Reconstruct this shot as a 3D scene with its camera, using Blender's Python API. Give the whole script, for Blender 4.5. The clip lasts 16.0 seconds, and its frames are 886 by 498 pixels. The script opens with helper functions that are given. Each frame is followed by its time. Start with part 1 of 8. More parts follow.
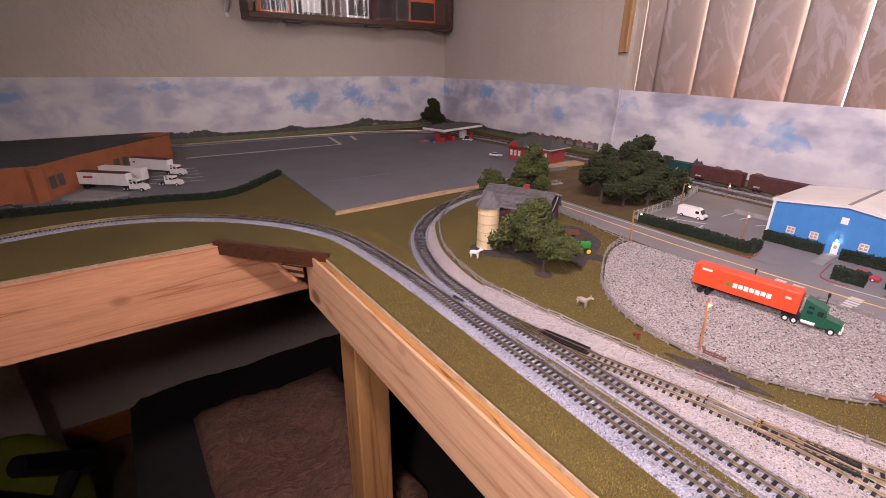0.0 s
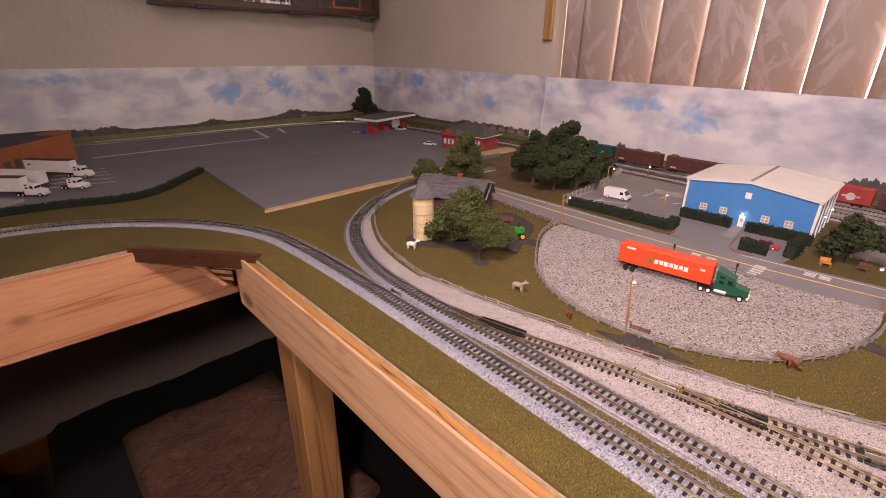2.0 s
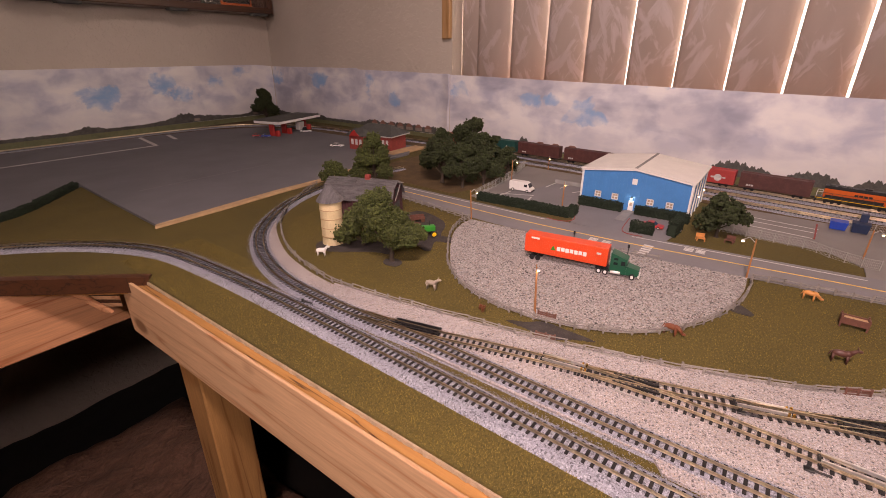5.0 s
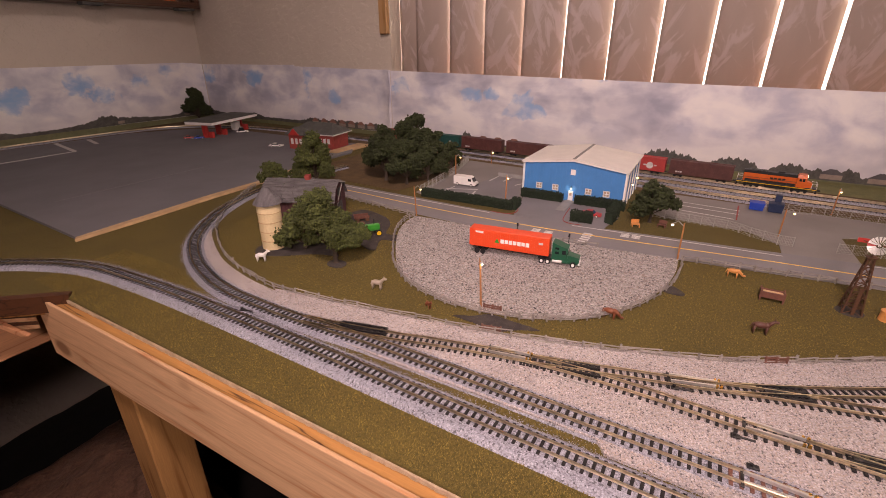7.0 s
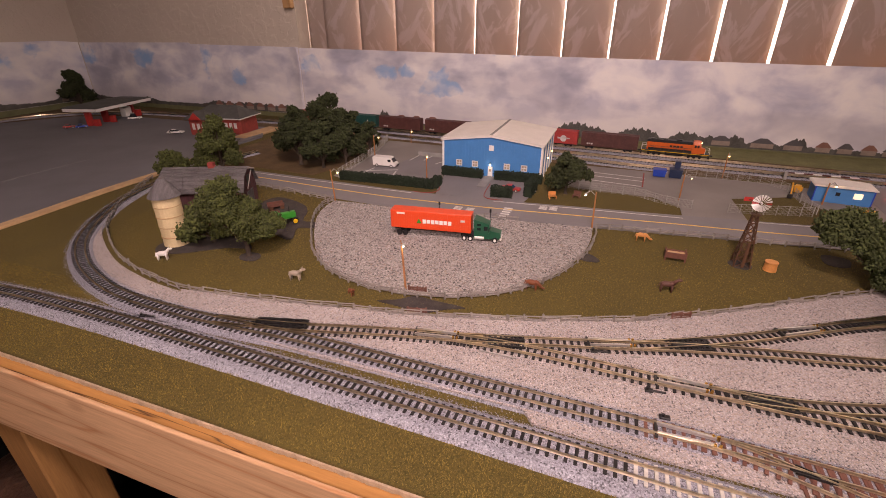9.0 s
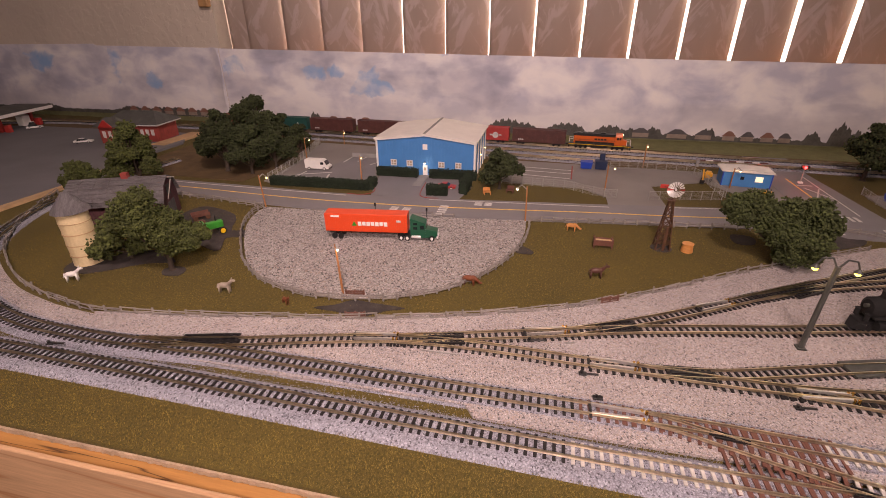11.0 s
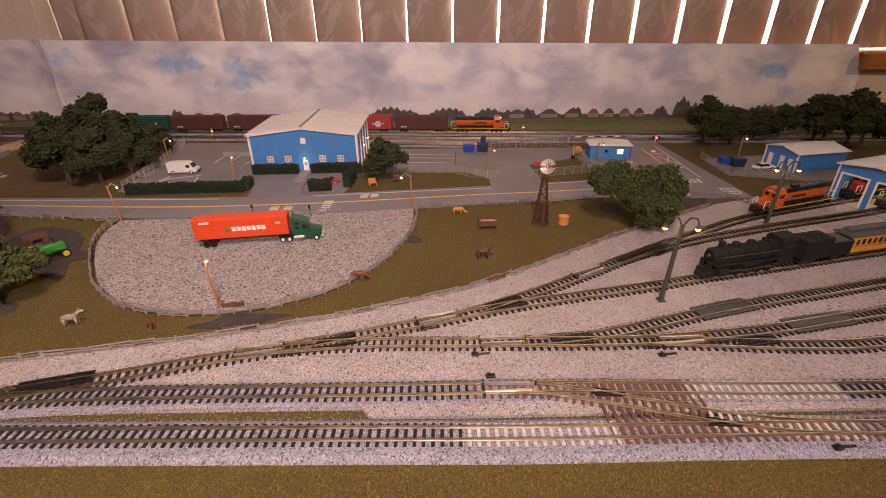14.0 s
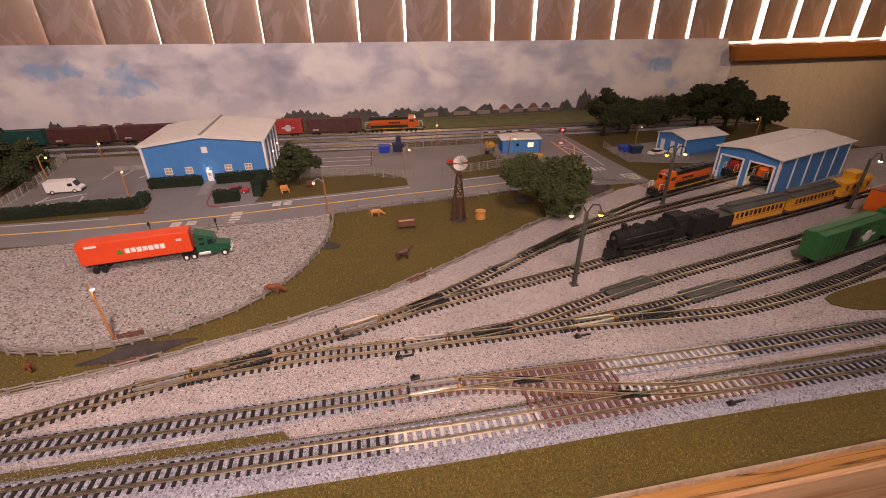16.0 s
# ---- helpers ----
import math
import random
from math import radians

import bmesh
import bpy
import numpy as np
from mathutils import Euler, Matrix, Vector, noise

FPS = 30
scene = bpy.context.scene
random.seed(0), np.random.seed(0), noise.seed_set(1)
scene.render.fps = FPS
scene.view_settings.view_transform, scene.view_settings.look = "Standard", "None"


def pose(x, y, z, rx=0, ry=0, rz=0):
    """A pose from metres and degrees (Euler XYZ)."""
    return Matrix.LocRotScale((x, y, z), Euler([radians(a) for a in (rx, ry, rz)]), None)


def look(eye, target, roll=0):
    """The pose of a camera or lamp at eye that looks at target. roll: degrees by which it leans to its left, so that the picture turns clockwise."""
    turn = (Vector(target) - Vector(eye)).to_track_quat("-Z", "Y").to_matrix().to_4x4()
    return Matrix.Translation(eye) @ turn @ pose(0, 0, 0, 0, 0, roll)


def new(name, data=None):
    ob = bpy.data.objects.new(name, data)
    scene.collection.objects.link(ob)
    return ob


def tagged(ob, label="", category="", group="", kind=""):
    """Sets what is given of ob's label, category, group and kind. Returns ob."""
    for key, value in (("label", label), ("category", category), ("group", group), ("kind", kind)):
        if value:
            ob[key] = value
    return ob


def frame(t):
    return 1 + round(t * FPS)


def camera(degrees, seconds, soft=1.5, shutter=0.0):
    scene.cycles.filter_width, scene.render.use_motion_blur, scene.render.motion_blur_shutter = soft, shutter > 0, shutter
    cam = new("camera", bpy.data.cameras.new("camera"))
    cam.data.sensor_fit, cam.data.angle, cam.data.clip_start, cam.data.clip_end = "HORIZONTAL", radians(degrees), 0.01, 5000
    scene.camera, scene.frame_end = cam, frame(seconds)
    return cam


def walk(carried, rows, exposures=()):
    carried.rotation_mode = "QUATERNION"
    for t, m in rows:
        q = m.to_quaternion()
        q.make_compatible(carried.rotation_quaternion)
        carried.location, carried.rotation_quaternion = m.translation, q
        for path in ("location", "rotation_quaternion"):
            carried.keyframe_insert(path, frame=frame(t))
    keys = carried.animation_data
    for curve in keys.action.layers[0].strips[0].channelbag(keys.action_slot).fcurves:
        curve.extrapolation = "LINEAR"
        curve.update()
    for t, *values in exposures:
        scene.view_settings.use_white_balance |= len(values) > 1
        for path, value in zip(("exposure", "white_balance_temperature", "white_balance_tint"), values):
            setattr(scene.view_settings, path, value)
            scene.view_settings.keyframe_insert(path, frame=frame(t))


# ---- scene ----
cam = camera(88.2, 16.0, soft=0.9)
PATH = [
    (0, (0.005, -0.001, 0.239), (1.073, 1.515, -0.512), 0.8),
    (0.5, (0.008, 0.0, 0.239), (1.129, 1.47, -0.525), 0.7),
    (1, (0.011, 0.0, 0.239), (1.193, 1.413, -0.538), 0.6),
    (1.5, (0.012, -0.002, 0.239), (1.234, 1.372, -0.547), 0.6),
    (2, (0.014, -0.002, 0.24), (1.266, 1.342, -0.55), 0.5),
    (2.5, (0.016, -0.003, 0.24), (1.306, 1.305, -0.549), 0.4),
    (3, (0.018, -0.004, 0.241), (1.346, 1.263, -0.551), 0.2),
    (3.5, (0.019, -0.006, 0.241), (1.383, 1.224, -0.551), 0.2),
    (4, (0.02, -0.007, 0.242), (1.427, 1.173, -0.552), 0.2),
    (6.5, (0.029, -0.013, 0.242), (1.59, 0.946, -0.559), -0.0),
    (7, (0.031, -0.015, 0.242), (1.617, 0.895, -0.569), -0.2),
    (7.5, (0.035, -0.016, 0.241), (1.647, 0.827, -0.591), -0.2),
    (8, (0.038, -0.017, 0.24), (1.678, 0.744, -0.616), -0.3),
    (8.5, (0.041, -0.018, 0.238), (1.705, 0.666, -0.635), -0.2),
    (9, (0.044, -0.019, 0.238), (1.726, 0.602, -0.649), -0.2),
    (11.5, (0.049, -0.029, 0.237), (1.806, 0.306, -0.659), -0.3),
    (12, (0.052, -0.031, 0.236), (1.811, 0.245, -0.674), -0.3),
    (12.5, (0.054, -0.034, 0.236), (1.816, 0.163, -0.689), -0.3),
    (13, (0.055, -0.037, 0.235), (1.823, 0.082, -0.694), -0.4),
    (13.5, (0.056, -0.039, 0.235), (1.827, 0.01, -0.694), -0.4),
    (14, (0.058, -0.043, 0.235), (1.827, -0.069, -0.698), -0.5),
    (14.5, (0.059, -0.046, 0.235), (1.825, -0.141, -0.7), -0.6),
    (15, (0.06, -0.049, 0.235), (1.818, -0.22, -0.703), -0.7),
    (15.5, (0.061, -0.052, 0.235), (1.808, -0.307, -0.704), -0.7),
    (16, (0.061, -0.055, 0.234), (1.797, -0.382, -0.703), -0.7),
]
EXPOSURES = [(0.0, 0.16, 6150, 16), (1.5, 0.03, 6700, 16), (3.5, -0.12, 7150, 17), (9.0, -0.38, 7300, 17), (16.0, -0.46, 7500, 17)]
walk(cam, [(t, look(eye, target, roll)) for t, eye, target, roll in PATH], EXPOSURES)

import mathutils.geometry

# ---- light ----
world = bpy.data.worlds.new("sky")
scene.world = world
world.use_nodes = True
sky = world.node_tree.nodes.new("ShaderNodeTexSky")
sky.sky_type = "NISHITA"
sky.sun_disc = False
sky.sun_elevation, sky.sun_rotation = radians(40), radians(250)
background = world.node_tree.nodes["Background"]
background.inputs["Strength"].default_value = 0.12
world.node_tree.links.new(sky.outputs[0], background.inputs["Color"])


def area_light(name, eye, target, size, watts, colour):
    data = bpy.data.lights.new(name, "AREA")
    data.shape, data.size, data.energy, data.color = "DISK", size, watts, colour
    ob = new(name, data)
    ob.matrix_world = look(eye, target)
    return ob


# unseen light added over the layout, well below the ceiling, with no fitting
area_light("unseen_overhead_light", (-0.12, -0.06, 0.95), (0.62, 0.20, 0.0), 0.16, 7.6, (1.0, 0.80, 0.80)).data.spread = radians(124)
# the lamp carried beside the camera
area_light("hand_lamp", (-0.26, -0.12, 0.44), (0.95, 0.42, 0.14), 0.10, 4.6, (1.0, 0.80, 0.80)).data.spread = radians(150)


# the warm room lamp past the end of the layout, which lights the wall below the sill
data_ = area_light("room_lamp", (0.62, -1.62, 0.42), (1.14, -1.16, 0.03), 0.10, 0.55, (1.0, 0.66, 0.38)).data
data_.spread = radians(75)


def point_light(x, y, z, watts, colour=(1.0, 0.72, 0.38), r=0.0015):
    data = bpy.data.lights.new("bulb_light", "POINT")
    data.energy, data.color, data.shadow_soft_size = watts, colour, r
    ob = new("bulb_light", data)
    ob.location = (x, y, z)
    return ob


# ---- materials ----
def nodes_of(name):
    m = bpy.data.materials.new(name)
    m.use_nodes = True
    t = m.node_tree
    return m, t, t.nodes["Principled BSDF"], t.nodes.new("ShaderNodeTexCoord")


def noise_node(t, vector, scale, detail=4.0, rough=0.6, stretch=None):
    n = t.nodes.new("ShaderNodeTexNoise")
    n.inputs["Scale"].default_value, n.inputs["Detail"].default_value, n.inputs["Roughness"].default_value = scale, detail, rough
    if stretch:
        mp = t.nodes.new("ShaderNodeMapping")
        mp.inputs["Scale"].default_value = stretch
        t.links.new(vector, mp.inputs["Vector"])
        vector = mp.outputs[0]
    t.links.new(vector, n.inputs["Vector"])
    return n


def ramp_node(t, value, stops):
    r = t.nodes.new("ShaderNodeValToRGB")
    while len(r.color_ramp.elements) < len(stops):
        r.color_ramp.elements.new(0.5)
    for e, (p, c) in zip(r.color_ramp.elements, stops):
        e.position, e.color = p, (*c, 1)
    t.links.new(value, r.inputs[0])
    return r


def bump_node(t, bsdf, value, strength, distance):
    b = t.nodes.new("ShaderNodeBump")
    b.inputs["Strength"].default_value, b.inputs["Distance"].default_value = strength, distance
    t.links.new(value, b.inputs["Height"])
    t.links.new(b.outputs[0], bsdf.inputs["Normal"])


def mixed(t, a, b, fac, mode="MIX"):
    m = t.nodes.new("ShaderNodeMix")
    m.data_type, m.blend_type = "RGBA", mode
    for socket, value in ((m.inputs[6], a), (m.inputs[7], b), (m.inputs[0], fac)):
        if isinstance(value, bpy.types.NodeSocket):
            t.links.new(value, socket)
        else:
            socket.default_value = value if isinstance(value, float) else (*value, 1)
    return m.outputs[2]


def shade(c, k):
    return tuple(min(1.0, v * k) for v in c)


def plain(name, col, rough=0.55, metal=0.0, var=0.2, scale=60.0, fine=700.0, bump=0.15, dist=0.0003, stretch=None, spread=0.0):
    """A surface with blotches at one scale and grain at a finer one. spread: how far alike objects differ."""
    m, t, b, co = nodes_of(name)
    big = noise_node(t, co.outputs["Object"], scale, 5, stretch=stretch)
    small = noise_node(t, co.outputs["Object"], fine, 3, stretch=stretch)
    base = ramp_node(t, big.outputs[0], [(0.3, shade(col, 1 - var)), (0.7, shade(col, 1 + var))]).outputs[0]
    grain = ramp_node(t, small.outputs[0], [(0.3, (1 - var,) * 3), (0.7, (1.0,) * 3)]).outputs[0]
    base = mixed(t, base, grain, 1.0, "MULTIPLY")
    if spread:
        info = t.nodes.new("ShaderNodeObjectInfo")
        r = ramp_node(t, info.outputs["Random"], [(0.0, (1 - spread,) * 3), (1.0, (1.0,) * 3)]).outputs[0]
        base = mixed(t, base, r, 1.0, "MULTIPLY")
    t.links.new(base, b.inputs["Base Color"])
    b.inputs["Roughness"].default_value, b.inputs["Metallic"].default_value = rough, metal
    if bump:
        bump_node(t, b, small.outputs[0], bump, dist)
    return m


def glow(name, col, strength):
    m, t, b, co = nodes_of(name)
    b.inputs["Base Color"].default_value = (*col, 1)
    b.inputs["Emission Color"].default_value = (*col, 1)
    b.inputs["Emission Strength"].default_value = strength
    return m


def grain_stone(name, light, dark, size, bump=0.6, warm=None, joint=0.35):
    """Crushed stone: every grain its own tone."""
    m, t, b, co = nodes_of(name)
    v = t.nodes.new("ShaderNodeTexVoronoi")
    v.inputs["Scale"].default_value = 1.0 / size
    t.links.new(co.outputs["Object"], v.inputs["Vector"])
    sep = t.nodes.new("ShaderNodeSeparateColor")
    t.links.new(v.outputs["Color"], sep.inputs[0])
    tone = ramp_node(t, sep.outputs[0], [(0.0, dark), (0.09, shade(light, 0.42)), (0.18, shade(light, 0.75)), (0.55, shade(light, 0.9)), (0.9, shade(light, 1.1)), (1.0, shade(light, 1.35))]).outputs[0]
    if warm:
        tone = mixed(t, tone, warm, ramp_node(t, sep.outputs[1], [(0.72, (0, 0, 0)), (0.76, (1, 1, 1))]).outputs[0])
    big = noise_node(t, co.outputs["Object"], 14, 4)
    tone = mixed(t, tone, ramp_node(t, big.outputs[0], [(0.3, (0.8,) * 3), (0.7, (1.0,) * 3)]).outputs[0], 1.0, "MULTIPLY")
    gap = ramp_node(t, v.outputs["Distance"], [(0.35, (1,) * 3), (0.85, (1 - joint,) * 3)]).outputs[0]
    t.links.new(mixed(t, tone, gap, 1.0, "MULTIPLY"), b.inputs["Base Color"])
    b.inputs["Roughness"].default_value = 0.85
    inv = t.nodes.new("ShaderNodeMath")
    inv.operation = "SUBTRACT"
    inv.inputs[0].default_value = 1.0
    t.links.new(v.outputs["Distance"], inv.inputs[1])
    bump_node(t, b, inv.outputs[0], bump, size * 0.6)
    return m


def wood(name, light, dark, along, ring=26.0, rough=0.6, knots=True):
    """Sawn timber with the grain along an axis: 0, 1 or 2."""
    m, t, b, co = nodes_of(name)
    st = [1.0, 1.0, 1.0]
    st[along] = 0.045
    n = noise_node(t, co.outputs["Object"], ring, 3, 0.5, tuple(st))
    w = t.nodes.new("ShaderNodeMath")
    w.operation = "MULTIPLY"
    w.inputs[1].default_value = 14.0
    t.links.new(n.outputs[0], w.inputs[0])
    s = t.nodes.new("ShaderNodeMath")
    s.operation = "PINGPONG"
    s.inputs[1].default_value = 1.0
    t.links.new(w.outputs[0], s.inputs[0])
    base = ramp_node(t, s.outputs[0], [(0.0, dark), (0.16, shade(light, 0.86)), (0.5, shade(light, 0.95)), (1.0, light)]).outputs[0]
    fs = [9.0, 9.0, 9.0]
    fs[along] = 0.5
    f = noise_node(t, co.outputs["Object"], 60, 4, 0.7, tuple(fs))
    base = mixed(t, base, ramp_node(t, f.outputs[0], [(0.3, (0.78,) * 3), (0.65, (1.0,) * 3)]).outputs[0], 1.0, "MULTIPLY")
    if knots:
        v = t.nodes.new("ShaderNodeTexVoronoi")
        ks = [1.0, 1.0, 1.0]
        ks[along] = 0.55
        mp = t.nodes.new("ShaderNodeMapping")
        mp.inputs["Scale"].default_value = ks
        v.inputs["Scale"].default_value = 13.0
        t.links.new(co.outputs["Object"], mp.inputs["Vector"])
        t.links.new(mp.outputs[0], v.inputs["Vector"])
        k = ramp_node(t, v.outputs["Distance"], [(0.085, (0.9,) * 3), (0.15, (0, 0, 0))]).outputs[0]
        base = mixed(t, base, shade(dark, 0.45), k)
    t.links.new(base, b.inputs["Base Color"])
    b.inputs["Roughness"].default_value = rough
    bump_node(t, b, f.outputs[0], 0.12, 0.0006)
    return m




def plaster_material():
    """Painted wall with trowelled flat patches over a rough coat."""
    m, t, b, co = nodes_of("painted_texture_wall")
    big = noise_node(t, co.outputs["Object"], 4, 4)
    coat = noise_node(t, co.outputs["Object"], 42, 5, 0.55)
    fine = noise_node(t, co.outputs["Object"], 160, 3)
    flat_ = ramp_node(t, coat.outputs[0], [(0.47, (0, 0, 0)), (0.55, (1, 1, 1))]).outputs[0]
    height = mixed(t, flat_, fine.outputs["Color"], 0.25)
    base = ramp_node(t, big.outputs[0], [(0.3, (0.565, 0.50, 0.425)), (0.7, (0.635, 0.56, 0.475))]).outputs[0]
    t.links.new(base, b.inputs["Base Color"])
    b.inputs["Roughness"].default_value = 0.6
    bump_node(t, b, height, 0.4, 0.0028)
    return m


M_WALL = plaster_material()
M_CEIL = plain("white_ceiling", (0.75, 0.73, 0.70), 0.9, var=0.05, scale=5, fine=90)
M_FLOOR = plain("brown_carpet", (0.14, 0.10, 0.075), 0.95, var=0.3, scale=12, fine=600, bump=0.6, dist=0.002)
M_PINE_X = wood("pale_pine_x", (0.70, 0.345, 0.175), (0.46, 0.165, 0.065), 0, 22)
M_PINE_Y = wood("pale_pine_y", (0.66, 0.405, 0.225), (0.47, 0.225, 0.10), 1, 24)
M_PLY = wood("golden_ply_edge", (0.45, 0.22, 0.066), (0.075, 0.027, 0.009), 1, 62, knots=False)
M_PLY_X = wood("golden_ply_edge_x", (0.48, 0.25, 0.075), (0.13, 0.05, 0.016), 0, 34, knots=False)
M_LEG = wood("golden_leg", (0.45, 0.23, 0.08), (0.26, 0.11, 0.03), 2, 18, knots=False)
M_DARKWOOD = wood("dark_stained_wood", (0.085, 0.033, 0.015), (0.026, 0.010, 0.006), 1, 40, 0.45, knots=False)
M_SILL = wood("varnished_sill", (0.46, 0.17, 0.04), (0.34, 0.12, 0.028), 1, 14, 0.35, knots=False)
M_TRIM = wood("pale_varnished_trim", (0.56, 0.33, 0.15), (0.42, 0.22, 0.08), 2, 16, 0.35, knots=False)
M_CABINET = wood("walnut_cabinet", (0.10, 0.045, 0.025), (0.05, 0.022, 0.012), 0, 20, 0.4, knots=False)
M_VERGE = plain("pale_verge_grass", (0.17, 0.168, 0.068), 0.95, var=0.2, scale=40, fine=900, bump=0.4, dist=0.0006)
M_BALLAST = grain_stone("grey_ballast", (0.52, 0.47, 0.468), (0.10, 0.09, 0.094), 0.0010, 0.7, (0.46, 0.38, 0.34))
M_BED = grain_stone("lavender_grey_ballast", (0.37, 0.37, 0.43), (0.10, 0.10, 0.115), 0.0010, 0.6)
M_GRAVEL = grain_stone("grey_gravel", (0.47, 0.435, 0.42), (0.05, 0.045, 0.045), 0.0022, 0.9, (0.38, 0.30, 0.26))
M_ASPHALT = plain("grey_asphalt_sheet", (0.15, 0.148, 0.16), 0.75, var=0.12, scale=9, fine=1100, bump=0.15, dist=0.0002)
M_ROAD = plain("grey_road", (0.20, 0.19, 0.20), 0.7, var=0.10, scale=14, fine=1200, bump=0.2, dist=0.0002)
M_LOT = plain("taupe_lot", (0.22, 0.20, 0.19), 0.7, var=0.10, scale=14, fine=1200, bump=0.2, dist=0.0002)
M_DIRT = plain("dark_earth", (0.055, 0.045, 0.042), 0.95, var=0.35, scale=60, fine=900, bump=0.5, dist=0.0006)
M_BROWNSOIL = plain("brown_soil", (0.12, 0.075, 0.03), 0.95, var=0.3, scale=30, fine=900, bump=0.5, dist=0.0005)
M_SAND = plain("sanded_edge", (0.50, 0.33, 0.18), 0.9, var=0.15, scale=50, fine=900)
M_FOAM = plain("white_foam_edge", (0.46, 0.345, 0.24), 0.8, var=0.25, scale=90, fine=900, bump=0.5, dist=0.001)
M_LINE_W = plain("worn_white_line", (0.60, 0.58, 0.56), 0.7, var=0.2, scale=150, fine=900)
M_LINE_Y = plain("worn_yellow_line", (0.80, 0.50, 0.13), 0.7, var=0.2, scale=150, fine=900)
M_RAIL = plain("brassy_rail", (0.83, 0.70, 0.52), 0.28, 1.0, var=0.25, scale=90, fine=700, bump=0.05, dist=0.0001)
M_TIE_BLACK = plain("black_tie", (0.011, 0.009, 0.010), 0.75, var=0.3, scale=300, fine=1500, spread=0.35)
M_TIE_BROWN = plain("brown_tie", (0.16, 0.065, 0.045), 0.6, var=0.2, scale=300, fine=1500, spread=0.2)
M_TIE_WHITE = plain("white_tie", (0.56, 0.53, 0.49), 0.8, var=0.12, scale=300, fine=1500, spread=0.1)
M_BLACK = plain("black_plastic", (0.014, 0.013, 0.014), 0.45, var=0.3, scale=200)
M_STEAM = plain("black_locomotive_paint", (0.007, 0.0065, 0.007), 0.85, var=0.35, scale=150, fine=900, bump=0.3)
M_WHITE = plain("white_plastic", (0.78, 0.76, 0.73), 0.4, var=0.05, scale=100)
M_WHITEROOF = plain("white_roof", (0.74, 0.70, 0.65), 0.55, var=0.06, scale=40, fine=500)
M_GREYROOF = plain("dark_grey_roof", (0.085, 0.085, 0.08), 0.8, var=0.2, scale=60, fine=800)
M_RED = plain("red_plastic", (0.42, 0.035, 0.03), 0.4, var=0.12, scale=120)
M_BRICKRED = plain("brick_red_wall", (0.30, 0.05, 0.04), 0.7, var=0.2, scale=150, fine=900)
M_ORANGE = plain("orange_red_container", (0.72, 0.075, 0.022), 0.38, var=0.05, scale=60)
M_LOCO_ORANGE = plain("orange_locomotive", (0.66, 0.125, 0.014), 0.4, var=0.1, scale=90)
M_GREEN = plain("dark_green_cab", (0.010, 0.085, 0.045), 0.3, var=0.1, scale=120)
M_BOXGREEN = plain("boxcar_green", (0.02, 0.12, 0.035), 0.5, var=0.15, scale=90)
M_MKTGREEN = plain("dark_boxcar_green", (0.015, 0.09, 0.035), 0.55, var=0.2, scale=90)
M_TEAL = plain("teal_boxcar", (0.012, 0.075, 0.065), 0.55, var=0.2, scale=90)
M_OXIDE = plain("brown_boxcar", (0.10, 0.035, 0.03), 0.6, var=0.25, scale=90)
M_BOXRED = plain("red_boxcar", (0.42, 0.045, 0.04), 0.55, var=0.15, scale=90)
M_RUST = plain("rust_red_boxcar", (0.24, 0.06, 0.035), 0.6, var=0.2, scale=90)
M_YELLOW = plain("yellow_coach", (0.72, 0.36, 0.035), 0.45, var=0.1, scale=90)
M_YELLOWPAINT = plain("bright_yellow", (0.80, 0.50, 0.02), 0.4, var=0.08, scale=90)
M_TRACTOR = plain("tractor_green", (0.03, 0.26, 0.03), 0.4, var=0.1, scale=120)
M_BLUEWALL = plain("blue_panel_wall", (0.055, 0.22, 0.52), 0.5, var=0.07, scale=50, fine=500)
M_BLUE = plain("blue_plastic", (0.015, 0.06, 0.42), 0.4, var=0.1, scale=90)
M_NAVY = plain("navy_bin", (0.015, 0.03, 0.08), 0.5, var=0.15, scale=90)
M_GLASS = plain("dark_window", (0.02, 0.022, 0.025), 0.12, var=0.1, scale=50, bump=0)
M_GREYBARN = plain("weathered_grey_wood", (0.13, 0.12, 0.125), 0.85, var=0.35, scale=50, fine=400, bump=0.4, dist=0.0006, stretch=(1, 6, 1))
M_MAROON = plain("maroon_barn_boards", (0.12, 0.045, 0.055), 0.85, var=0.35, scale=70, fine=500, bump=0.4, dist=0.0006, stretch=(6, 6, 1))
M_SILO = plain("cream_silo", (0.66, 0.53, 0.31), 0.7, var=0.12, scale=40, fine=500, bump=0.25, dist=0.0006)
M_POLE = plain("orange_brown_pole", (0.40, 0.17, 0.06), 0.6, var=0.2, scale=120, fine=900, stretch=(1, 1, 0.2))
M_DARKPOLE = plain("grey_green_pole", (0.06, 0.062, 0.055), 0.45, var=0.2, scale=120)
M_FENCE = plain("weathered_fence_wood", (0.35, 0.315, 0.29), 0.85, var=0.35, scale=150, fine=900, spread=0.35)
M_WIRE = plain("grey_mesh_fence", (0.34, 0.33, 0.31), 0.6, var=0.15, scale=200)
M_CONCRETE = plain("grey_concrete", (0.28, 0.27, 0.26), 0.85, var=0.15, scale=60, fine=900)
M_ORANGEBRICK = plain("rust_orange_wall", (0.36, 0.12, 0.045), 0.8, var=0.15, scale=40, fine=600)
M_FLATROOF = plain("dark_flat_roof", (0.05, 0.052, 0.055), 0.85, var=0.2, scale=30, fine=700)
M_TRUNK = plain("dark_bark", (0.06, 0.042, 0.03), 0.9, var=0.3, scale=200, fine=900, bump=0.5, dist=0.0006)
M_SILVER = plain("silver_blades", (0.78, 0.76, 0.74), 0.4, 0.2, var=0.15, scale=200)
